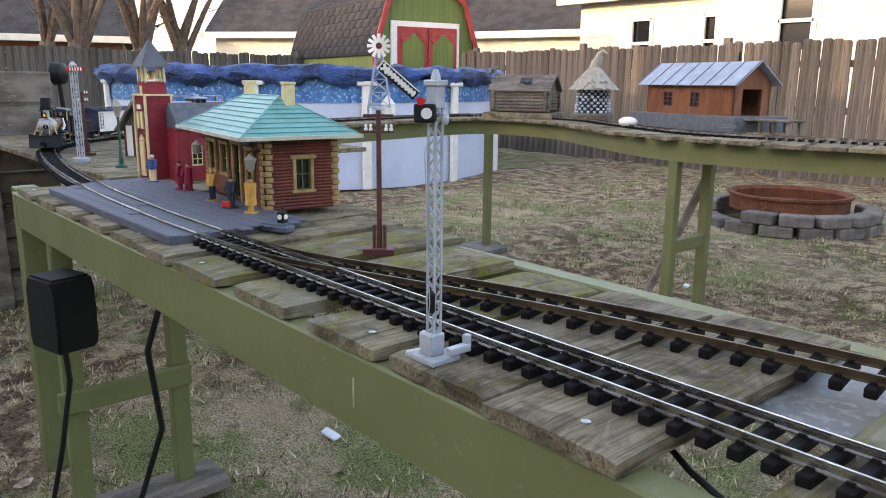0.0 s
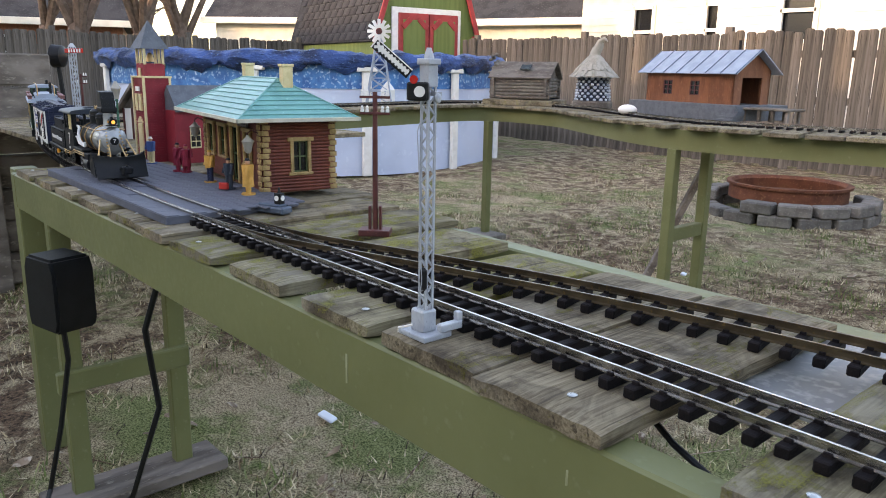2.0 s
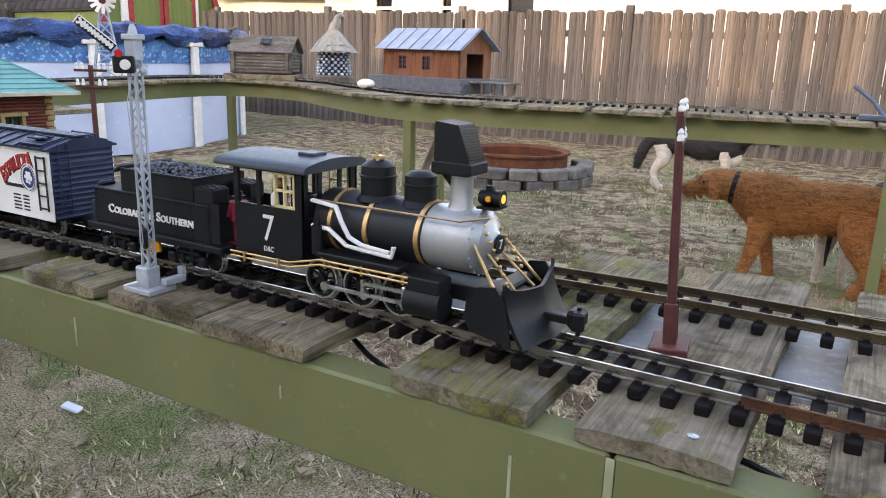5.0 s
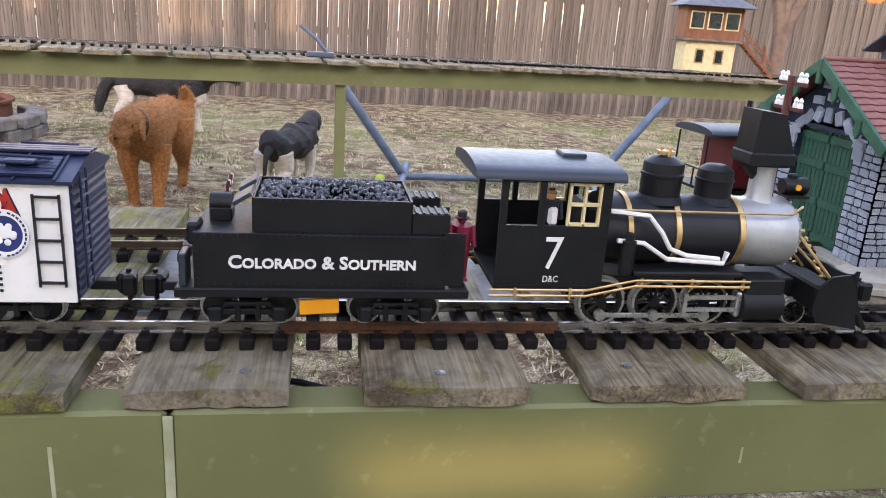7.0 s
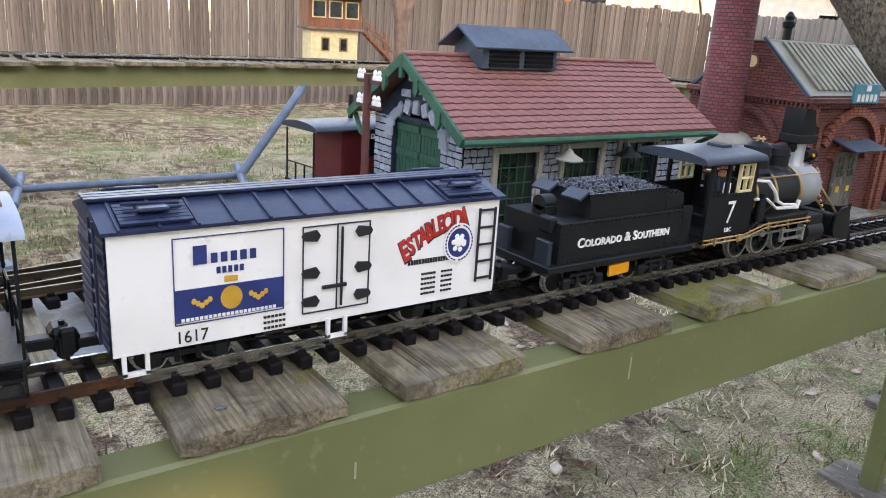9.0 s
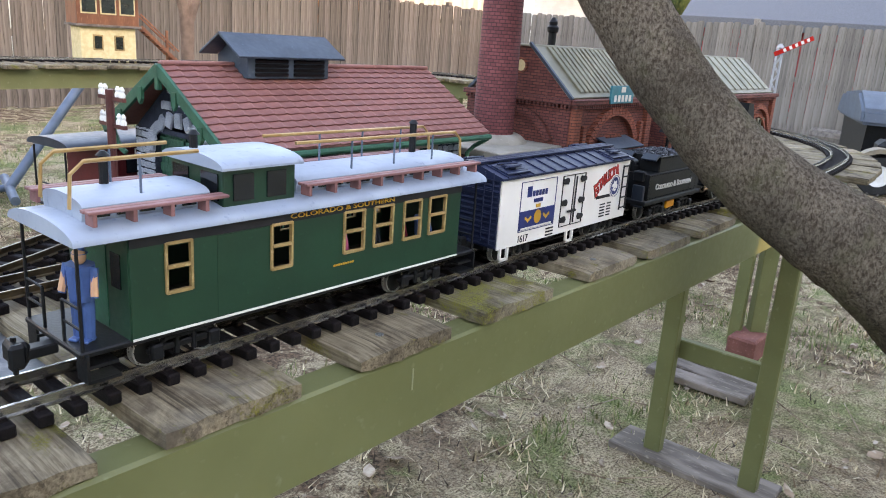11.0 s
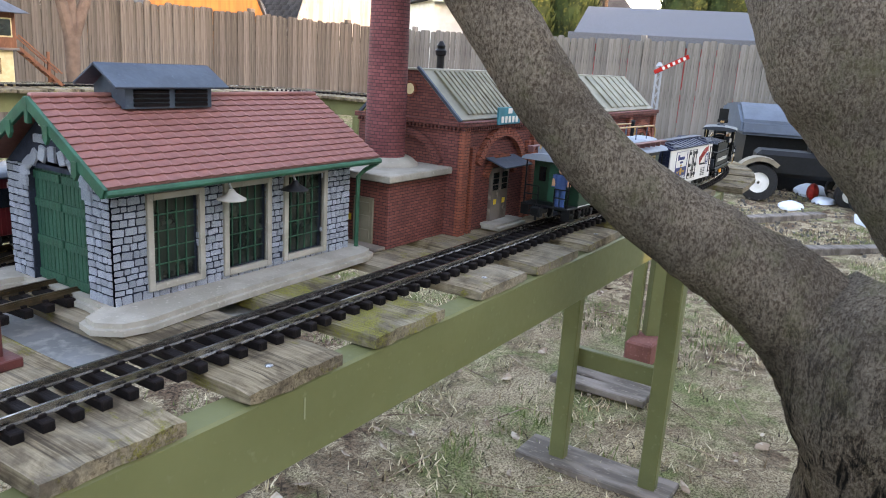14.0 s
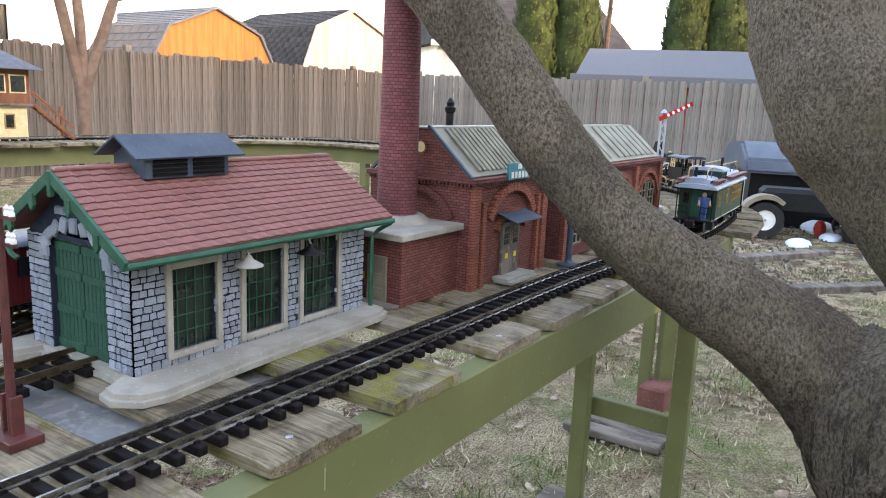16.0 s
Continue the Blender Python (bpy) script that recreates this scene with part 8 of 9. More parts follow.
def branch(bm, pts, seg=14, seed=0, rough=.10):
    """A limb along (place, radius) pairs, with an uneven skin."""
    fine = []
    p = [(*a, r) for a, r in pts]
    p = [tuple(2 * a - b for a, b in zip(p[0], p[1]))] + p + [tuple(2 * a - b for a, b in zip(p[-1], p[-2]))]
    for i in range(1, len(p) - 2):
        for k in range(12):
            t = k / 12
            fine.append([0.5 * (2 * b + (c - a) * t + (2 * a - 5 * b + 4 * c - d) * t * t + (3 * b - a - 3 * c + d) * t ** 3) for a, b, c, d in zip(p[i - 1], p[i], p[i + 1], p[i + 2])])
    fine.append(list(p[-2]))
    before = len(bm.verts)
    tube(bm, [f[:3] for f in fine], [max(f[3], .001) for f in fine], seg)
    bm.verts.ensure_lookup_table()
    for n_, v in enumerate(bm.verts[before:]):
        c = Vector(fine[n_ // seg][:3])
        d = v.co - c
        v.co = c + d * (1 + rough * noise.noise(v.co * 9 + Vector((seed, 0, 0))) + .05 * noise.noise(v.co * 40))
    return bm


tree = thing("tree", pose(0, 0, 0), "grey-barked garden tree with low spreading limbs", "tree")
part("trunk", branch(nb(), [((1.62, -.60, GZ - .03), .20), ((1.56, -.60, GZ + .1), .15), ((1.48, -.60, -.55), .135), ((1.42, -.60, -.30), .135), ((1.385, -.575, -.12), .150), ((1.41, -.61, -.01), .115)], 40, 3), "bark", tree, "dark furrowed trunk")
part("limb", branch(nb(), [((1.42, -.53, -.16), .105), ((1.372, -.432, -.045), .088), ((1.314, -.315, .034), .073), ((1.244, -.172, .131), .061), ((1.196, -.056, .250), .056), ((1.166, .033, .370), .057), ((1.135, .121, .481), .057), ((1.099, .224, .609), .055), ((1.05, .36, .80), .05), ((1.0, .55, 1.2), .04)], 20, 5), "bark", tree)
part("limb", branch(nb(), [((1.42, -.63, -.10), .115), ((1.50, -.66, .04), .112), ((1.521, -.595, .135), .110), ((1.51, -.50, .249), .110), ((1.499, -.402, .367), .110), ((1.54, -.349, .482), .108), ((1.55, -.28, .70), .09), ((1.50, -.15, 1.2), .06)], 20, 8), "bark", tree)
bm = nb()
branch(bm, [((1.385, -.50, -.06), .05), ((1.36, -.47, .0), .034), ((1.35, -.46, .03), .012)], 12, 2, .3)
part("stub", bm, "bark", tree, "broken branch stub")
# a slim bare tree by the fence
t2 = thing("young_tree", pose(4.3, 6.4, GZ), "slim forked bare tree against the fence", "tree")
part("trunk", branch(nb(), [((0, 0, 0), .075), ((.0, 0, .7), .065), ((.0, 0, 1.15), .07)], 12, 1, .05), "twig", t2)
for a, b in (((-.22, 0, 2.1), (-.5, .1, 3.6)), ((.36, 0, 2.0), (.9, .1, 3.2)), ((.02, .05, 1.9), (-.1, .1, 3.0))):
    part("limb", branch(nb(), [((0, 0, 1.08), .055), (a, .045), (b, .02)], 10, 4, .05), "twig", t2)
for k in range(9):
    a = Vector((.36, 0, 2.0)).lerp(Vector((.9, .1, 3.2)), k / 9)
    part("twig", branch(nb(), [(a, .010), (a + Vector((.5, .1, .12)), .007), (a + Vector((1.3 + .1 * k, .2, .35 - .05 * k)), .003)], 5, k, .05), "twig", t2)

# ---- rear table buildings ----


def rear_shed():
    S = thing("freight_shed", pose(-2.62, 3.17, REAR + .055, 0, 0, -13), "brown board model freight shed with pale metal roof", "building", "model buildings")
    L, W, h, r = .60, .26, .185, .285
    wins = [(.13, .19, .06, .13), (.32, .38, .06, .13)]
    part("front_wall", wall_with_openings(L, h, .01, wins), "tanwood", S)
    part("back_wall", wall_with_openings(L, h, .01, wins), "tanwood", S, at=pose(0, W - .01, 0))
    end = [(.06, .20, .0, .15)]
    for x in (.01, L):
        part("end_wall", wall_with_openings(W, h, .01, end), "tanwood", S, at=pose(x, 0, 0, 0, 0, 90))
        bm = nb()
        prism(bm, [(0, h), (W, h), (W / 2, r - .006)], x - .01, x, "YZ")
        part("gable", bm, "tanwood", S)
    bm = nb()
    for k in range(46):
        box(bm, (.006 + k * .013, -.001, h / 2), (.0022, .003, h)) if not any(a - .004 < .006 + k * .013 < b + .004 for a, b, c, d in wins) else None
    part("batten", bm, "tanwood", S)
    for a, b, c, d in wins:
        bm = nb()
        for x in (a, (a + b) / 2, b):
            box(bm, (x, .001, (c + d) / 2), (.004, .004, d - c))
        for k in range(4):
            box(bm, ((a + b) / 2, .001, c + k * (d - c) / 3), (b - a, .004, .004))
        f = part("window_frame", bm, "polebrown", S)
        part("pane", box(nb(), ((a + b) / 2, .005, (c + d) / 2), (b - a, .001, d - c)), "darkpane", f)
    run_, rise = W / 2 + .035, r - h + .018
    for s in (-1, 1):
        rf = part("roof_slope", box(nb(), (0, 0, 0), (L + .09, math.hypot(run_, rise), .005), .001), "roofwhite", S, "pale blue-grey metal roof", at=Matrix.Translation((L / 2, W / 2 + s * run_ / 2, r - rise / 2)) @ pose(0, 0, 0, -s * math.degrees(math.atan2(rise, run_)), 0, 0))
        for k in range(8):
            part("seam", box(nb(), (-L / 2 - .04 + k * (L + .08) / 7, 0, .004), (.004, math.hypot(run_, rise), .004)), "tube", rf)
    bm = nb()
    box(bm, (L / 2 + .02, W / 2 - .02, -.018), (L + .14, W + .12, .075), .002)
    part("stone_base", bm, "roofgrey", S, "grey stone plinth")
    for k in range(4):
        part("step", box(nb(), (L + .06, -.09 + k * .014, -.05 + k * .013), (.09, .05, .013), .001), "roofgrey", S)
    part("stove_pipe", rod(nb(), (L * .8, W * .6, r - .03), (L * .8, W * .6, r + .05), .008, seg=10), "black", S)
    return S


rear_shed()
pt = thing("plank_stage", pose(-1.93, 3.06, REAR + .0, 0, 0, -5), "small grey plank loading stage on trestles", "stage")
part("deck", box(nb(), (.09, 0, .062), (.26, .14, .010), .002), "greywood", pt)
for x in (-.02, .06, .13, .20):
    for y in (-.05, .05):
        part("leg", box(nb(), (x, y, .029), (.014, .014, .056)), "greywood", pt)
solo("white_stone", ball(nb(), (-2.52, 2.86, REAR + .03), .05, 14, (1.1, .8, .55)), "white", "rounded white stone on the boards", "stone")


def log_cabin():
    C = thing("log_cabin", pose(-3.76, 3.10, REAR + .04, 0, 0, 24), "old grey model log cabin with a bark roof", "building", "model buildings")
    L, W = .36, .24
    part("deck", box(nb(), (L / 2, W / 2, -.022), (L + .12, W + .10, .036), .004), "deck", C)
    for k in range(6):
        z = .012 + k * .021
        for y in (0, W):
            part("log", rod(nb(), (-.025, y, z), (L + .025, y, z), .0115, seg=8), "log", C)
        for x in (0, L):
            part("log", rod(nb(), (x, -.025, z + .008), (x, W + .025, z + .008), .0115, seg=8), "log", C)
    part("core", box(nb(), (L / 2, W / 2, .06), (L - .01, W - .01, .12)), "mortar", C)
    for s in (-1, 1):
        part("roof_slope", box(nb(), (0, 0, 0), (L + .07, .17, .014), .003), "log", C, "weathered roof", at=Matrix.Translation((L / 2, W / 2 + s * .075, .185)) @ pose(0, 0, 0, -s * 38, 0, 0))
    bm = nb()
    prism(bm, [(-.005, .13), (W + .005, .13), (W / 2, .228)], .0, L, "YZ")
    part("gable", bm, "log", C)
    part("skylight", box(nb(), (.21, .028, .205), (.07, .05, .006), .001, Euler((.66, 0, 0)).to_matrix()), "pane", C)
    rk = random.Random(6)
    for k in range(26):
        part("cobble", ball(nb(), (-.03 + rk.uniform(-.02, .02), .06 + rk.uniform(-.03, .05), .02 + k * .0105), .016, 8, (1, 1, .7)), "block", C)
    return C


log_cabin()
hut = thing("round_stone_hut", pose(-3.12, 3.33, REAR + .004), "round cobbled fairy hut with a crooked shingle cap", "garden ornament")
part("plinth", lathe(nb(), [(.125, 0), (.125, .035), (.115, .045)], seg=18), "log", hut)
part("wall", lathe(nb(), [(.105, .04), (.098, .10), (.094, .18), (.09, .19)], seg=20), "mortar", hut)
rk = random.Random(4)
for i in range(8):
    for k in range(16):
        a = 2 * math.pi * (k + .5 * (i % 2)) / 16
        rr = .103 - i * .0014
        part("cobble", ball(nb(), (rr * math.cos(a), rr * math.sin(a), .052 + i * .018), .0125 * rk.uniform(.75, 1.05), 7, (1, 1, .8)), "stone", hut)
bm = nb()
lathe(bm, [(.15, .185), (.145, .195), (.105, .235), (.075, .275), (.05, .30), (.035, .32), (.03, .36), (.02, .39)], seg=16)
for v in bm.verts:
    q = max(0, v.co.z - .30)
    v.co.x += q * q * 5 + .012 * noise.noise(v.co * 30)
    v.co.y += .012 * noise.noise(v.co * 30 + Vector((4, 0, 0)))
cap = part("cap", bm, "concrete", hut, "crooked pale shingle cap")
for k in range(60):
    a, q = rk.uniform(0, 6.28), rk.uniform(0, 1)
    rr = .145 - q * .075
    part("shingle", box(nb(), (0, 0, 0), (.038, .026, .005), .001), "concrete", cap, at=Matrix.Translation((rr * math.cos(a), rr * math.sin(a), .197 + q * .08)) @ pose(0, 0, 0, 0, 0, math.degrees(a)) @ pose(0, 0, 0, 0, 45, 0))
part("horn", tube(nb(), [(.02, 0, .37), (.035, 0, .40), (.065, 0, .415), (.09, 0, .40)], [.022, .018, .012, .004], 8), "concrete", hut)
for a in (-60, -105):
    part("window", ball(nb(), (.098 * math.cos(radians(a)), .098 * math.sin(radians(a)), .13), .018, 10, (.6, .6, 1.2)), "darkpane", hut)
# windmill on the rear table
wm = thing("model_windmill", pose(-4.02, 2.35, REAR, 0, 0, 50), "pale galvanised model wind pump with a white fan", "windmill")
bm = nb()
for x in (-1, 1):
    for y in (-1, 1):
        rod(bm, (x * .10, y * .10, 0), (x * .022, y * .022, .50), .006, seg=6)
for k in range(5):
    q0, q1 = k / 5, (k + 1) / 5
    r0, r1 = .10 - .078 * q0, .10 - .078 * q1
    z0, z1 = .5 * q0, .5 * q1
    for (ax_, ay_), (bx_, by_) in (((-1, -1), (1, -1)), ((1, -1), (1, 1)), ((1, 1), (-1, 1)), ((-1, 1), (-1, -1))):
        rod(bm, (ax_ * r0, ay_ * r0, z0), (bx_ * r1, by_ * r1, z1), .0035, seg=5)
        rod(bm, (bx_ * r0, by_ * r0, z0), (ax_ * r1, ay_ * r1, z1), .0035, seg=5)
        rod(bm, (ax_ * r1, ay_ * r1, z1), (bx_ * r1, by_ * r1, z1), .0035, seg=5)
part("tower", bm, "roofwhite", wm)
fan = part("fan_hub", rod(nb(), (0, -.045, .55), (0, .03, .55), .022, seg=12), "polebrown", wm)
part("mast", rod(nb(), (0, 0, .48), (0, 0, .56), .012, seg=8), "roofwhite", wm)
for k in range(12):
    a = k * 30
    part("blade", box(nb(), (0, 0, .058), (.026, .002, .066), .0006, Euler((0, 0, .4)).to_matrix()), "white", fan, at=Matrix.Translation((0, -.042, .55)) @ pose(0, 0, 0, 0, a, 0))
for o in wm.children:
    o.matrix_basis = Matrix.Scale(.80, 4) @ o.matrix_basis
solo("white_cone_tank", lathe(nb(), [(.045, 0), (.045, .09), (.0, .15)], (-4.0, 2.4, REAR), 12), "white", "white cone-topped tank inside the windmill tower", "tank")
# signal box at the back
sg = thing("signal_box", pose(1.98, 3.36, REAR, 0, 0, -12), "cream and brown model signal box with outside stair", "building", "model buildings")
part("lower_wall", box(nb(), (0, 0, .085), (.26, .20, .17), .002), "cream", sg)
part("upper_wall", box(nb(), (0, 0, .26), (.29, .23, .17), .002), "tanwood", sg)
part("ledge", box(nb(), (0, 0, .175), (.31, .25, .012), .002), "greywood", sg)
bm = nb()
bmesh.ops.create_cone(bm, cap_ends=True, segments=4, radius1=.27, radius2=.06, depth=.09, matrix=Matrix.Translation((0, 0, .39)) @ pose(0, 0, 0, 0, 0, 45))
part("roof", bm, "roofgrey", sg)
for x in (-.05, .05):
    w = part("window_frame", box(nb(), (x, -.101, .095), (.048, .006, .075), .001), "quoin", sg)
    part("pane", box(nb(), (x, -.1045, .095), (.034, .002, .06)), "pane", w)
for x in (-.09, 0, .09):
    w = part("window_frame", box(nb(), (x, -.116, .275), (.075, .006, .09), .001), "cream", sg)
    part("pane", box(nb(), (x, -.1195, .275), (.062, .002, .076)), "pane", w)
st = part("stair", box(nb(), (.30, -.06, .085), (.012, .012, .17)), "tanwood", sg)
for k in range(9):
    part("tread", box(nb(), (.17 + k * .022, -.06, .175 - k * .0205), (.026, .07, .005)), "tanwood", st)
for y in (-.095, -.025):
    part("stringer", box(nb(), (.255, y, .095), (.26, .006, .016), 0, Euler((0, .75, 0)).to_matrix()), "tanwood", st)
    part("handrail", box(nb(), (.255, y, .155), (.26, .005, .008), 0, Euler((0, .75, 0)).to_matrix()), "tanwood", st)
lv = thing("switch_lever", pose(-0.06, 2.86, REAR), "black point lever stand on the rear boards", "lever")
part("stand", box(nb(), (0, 0, .012), (.12, .07, .022), .004), "bluegrey", lv)
part("handle", tube(nb(), [(.03, 0, .02), (-.01, 0, .07), (-.06, 0, .11), (-.09, 0, .13)], .008, 7), "tube", lv)

# ---- yard things ----
ring = thing("fire_ring", pose(-2.91, 5.74, GZ), "rusted iron fire ring inside a low block circle", "fire pit")
part("iron_ring", lathe(nb(), [(.46, .14), (.46, .25), (.485, .255), (.485, .275), (.45, .275), (.43, .25), (.46, .14)], seg=40), "rustiron", ring)
part("ash_bed", lathe(nb(), [(.44, .15), (.43, .17), (.01, .18)], seg=30), "rustiron", ring)
blk = mesh("block", box(nb(), (0, 0, 0), (.24, .15, .09), .012), "block")
for i in range(2):
    for k in range(15):
        a = 2 * math.pi * (k + .5 * i) / 15
        if i == 1 and k in (9, 10, 2):
            continue
        share("block", blk, ring, Matrix.Translation((.62 * math.cos(a), .62 * math.sin(a), .045 + i * .09)) @ pose(0, 0, 0, 0, 0, math.degrees(a) + 90 + RB.uniform(-6, 6)))
solo("leaning_plank", box(nb(), (0, 0, .42), (.03, .09, .95), .004), "greywood", "grey plank leaning against the table leg", "plank", at=pose(-2.30, 2.75, GZ - .0, 0, 22, 35))
for x, y, sx in ((-1.98, 2.55, .34), (-3.75, 3.0, .2)):
    solo("foot_board", box(nb(), (x, y, GZ + .03), (.30, .22, .04), .005), "block", "pale board lying under the table legs", "board", "foot boards")
swing = thing("swing_frame", pose(0, 0, 0), "fallen blue-grey steel tube swing frame", "swing frame")
part("tube", rod(nb(), (.50, 4.40, GZ + .07), (.02, 4.25, -.13), .030, seg=12), "tube", swing)
part("tube", rod(nb(), (1.86, 4.45, GZ + .06), (2.45, 4.55, -.10), .030, seg=12), "tube", swing)
part("tube", rod(nb(), (.50, 4.42, GZ + .06), (1.9, 4.50, GZ + .05), .024, seg=12), "tube", swing)
part("foot", rod(nb(), (.44, 4.12, GZ + .03), (.54, 4.62, GZ + .10), .028, seg=12), "tube", swing)
part("foot", rod(nb(), (1.80, 4.20, GZ + .03), (1.92, 4.68, GZ + .08), .028, seg=12), "tube", swing)
solo("tennis_ball", ball(nb(), (.345, 4.42, GZ + .035), .034, 16), "ball", "pale green tennis ball on the lawn", "ball")
solo("litter", ball(nb(), (-3.4, .9, GZ + .03), .10, 12, (1.4, .5, .2)), "snow", "crumpled white plastic on the dirt", "litter", "litter")
rk = random.Random(21)
for k in range(9):
    solo("litter", box(nb(), (0, 0, .012), (.07, .03, .012), .004, Euler((.2, .1, 0)).to_matrix()), "snow", "small white scrap on the lawn", "litter", "litter", at=pose(rk.uniform(-3, 1), rk.uniform(-.6, 5), GZ + .005, 0, 0, rk.uniform(0, 180)))


def pool():
    P = thing("swimming_pool", pose(-9.2, 5.0, GZ), "above-ground pool with pale wall under a blue tarpaulin", "pool")
    R = 2.55
    k_ = 36
    part("wall", lathe(nb(), [(R, 0), (R, .98), (R - .04, .98), (R - .04, 0)], seg=k_), "poolwall", P)
    part("liner_band", lathe(nb(), [(R + .012, .92), (R + .012, 1.16), (R - .02, 1.16), (R - .02, .92)], seg=k_), "poolblue", P, "patterned blue liner edge")
    for k in range(14):
        a = 2 * math.pi * k / 14 + .13
        part("upright", box(nb(), (0, 0, .55), (.10, .05, 1.1), .01), "white", P, at=Matrix.Translation(((R + .04) * math.cos(a), (R + .04) * math.sin(a), 0)) @ pose(0, 0, 0, 0, 0, math.degrees(a) + 90))
        part("rail_cap", box(nb(), (0, 0, 1.12), (.22, .16, .05), .01), "white", P, at=Matrix.Translation((R * math.cos(a), R * math.sin(a), 0)) @ pose(0, 0, 0, 0, 0, math.degrees(a) + 90))
    bm = nb()
    seg = 260
    prof = [(R + .05, 1.12), (R + .09, 1.15), (R + .11, 1.20), (R + .08, 1.25), (R + .02, 1.29), (R - .1, 1.30), (R - .3, 1.25), (R - .6, 1.18), (.05, 1.14)]
    rows = []
    for j, (r, h) in enumerate(prof):
        row = []
        for i in range(seg):
            a = 2 * math.pi * i / seg
            p = Vector((math.cos(a), math.sin(a), 0))
            w = noise.noise(p * 9 + Vector((j * .4, 0, 0)))
            w2 = noise.noise(p * 34 + Vector((0, j * .9, 3))) + .6 * noise.noise(p * 80 + Vector((j * .5, 2, j * .8)))
            row.append(bm.verts.new(p * (r + .05 * w + .03 * w2) + Vector((0, 0, h + (.06 * w + .03 * w2) * (1.5 if j < 2 else .7)))))
        rows.append(row)
    for a, b in zip(rows, rows[1:]):
        for i in range(seg):
            bm.faces.new((a[i], a[(i + 1) % seg], b[(i + 1) % seg], b[i]))
    bm.faces.new(rows[-1])
    bmesh.ops.recalc_face_normals(bm, faces=bm.faces)
    part("tarpaulin", bm, "tarp", P, "creased blue tarpaulin cover")
    return P


pool()


def gambrel(name, at, L, W, wall_h, knee, peak, wall_m, roof_m, label, front=None, trim=None):
    """A barn-roofed shed: gable towards -y, ridge along y."""
    S = thing(name, at, label, "shed", "garden sheds")
    w = W / 2
    pts = [(-w, wall_h), (-w * .72, knee), (0, peak), (w * .72, knee), (w, wall_h)]
    bm = nb()
    prism(bm, [(-w, 0)] + pts + [(w, 0)], 0, L)
    part("wall", bm, wall_m, S)
    for (a, b) in zip(pts, pts[1:]):
        d = Vector((b[0] - a[0], 0, b[1] - a[1]))
        ln, an = d.length, math.atan2(d.z, d.x)
        rf = part("roof_slope", box(nb(), (0, 0, .02), (ln + .06, L + .16, .04), .005), roof_m, S, at=Matrix.Translation(((a[0] + b[0]) / 2, L / 2, (a[1] + b[1]) / 2)) @ pose(0, 0, 0, 0, -math.degrees(an), 0))
        n_r = int(ln / .14)
        if n_r > 1:
            sh = mesh("shingle", box(nb(), (0, 0, 0), (.16, .28, .012), .002), roof_m)
            rr = random.Random(n_r)
            for i in range(n_r):
                for k in range(int((L + .1) / .30)):
                    share("shingle", sh, rf, Matrix.Translation((-ln / 2 + (i + .5) * ln / n_r, -L / 2 + (k + .5 + .5 * (i % 2)) * .30 - .1, .045)) @ pose(0, 0, 0, 0, (4 if an > 0 else -4), rr.uniform(-1, 1)))
        if trim:
            part("trim", box(nb(), (0, 0, .01), (ln + .05, .04, .09), .004), trim, S, at=Matrix.Translation(((a[0] + b[0]) / 2, -.09, (a[1] + b[1]) / 2)) @ pose(0, 0, 0, 0, -math.degrees(an), 0))
    return S, w


sd1, w = gambrel("garden_shed", pose(-11.0, 8.55, GZ, 0, 0, 80), 4.0, 2.15, 1.62, 2.55, 3.1, "shedgreen", "shingle", "green barn-style shed with red and white double doors", trim="barnred")
part("door_surround", box(nb(), (-.02, -.03, 1.1), (1.42, .05, 2.2), .006), "white", sd1, "white door surround")
for s in (-1, 1):
    d = part("door", box(nb(), (s * .31, -.07, 1.08), (.60, .05, 2.05), .006), "barnred", sd1, "barn-red framed door with green panel")
    part("door_panel", box(nb(), (s * .31, -.10, 1.06), (.44, .03, 1.86), .004), "shedgreen", d)
    for q in (-1, 1):
        part("door_bracket", box(nb(), (s * .31 + q * .16, -.115, 1.93), (.22, .03, .09), .004, Euler((0, q * .75, 0)).to_matrix()), "barnred", d)
for x in (-w + .05, w - .05):
    part("corner_trim", box(nb(), (x, -.02, .88), (.10, .05, 1.75), .006), "barnred", sd1)
gambrel("orange_shed", pose(10.25, 11.6, GZ, 0, 0, -4), 3.4, 2.9, 1.6, 2.3, 2.72, "orangewood", "roofgrey", "orange board barn-roofed shed with grey shingles")
gambrel("pale_shed", pose(16.4, 13.4, GZ, 0, 0, -6), 4.0, 3.6, 1.7, 2.9, 3.45, "greyshed", "shingle", "whitewashed weathered barn-roofed shed with a black roof", trim="greyshed")
gambrel("low_shed", pose(-19.5, 12.0, GZ, 0, 0, 50), 3.5, 2.2, 1.5, 2.05, 2.35, "housewhite", "roofgrey", "small white-gabled shed with mossy shingles")


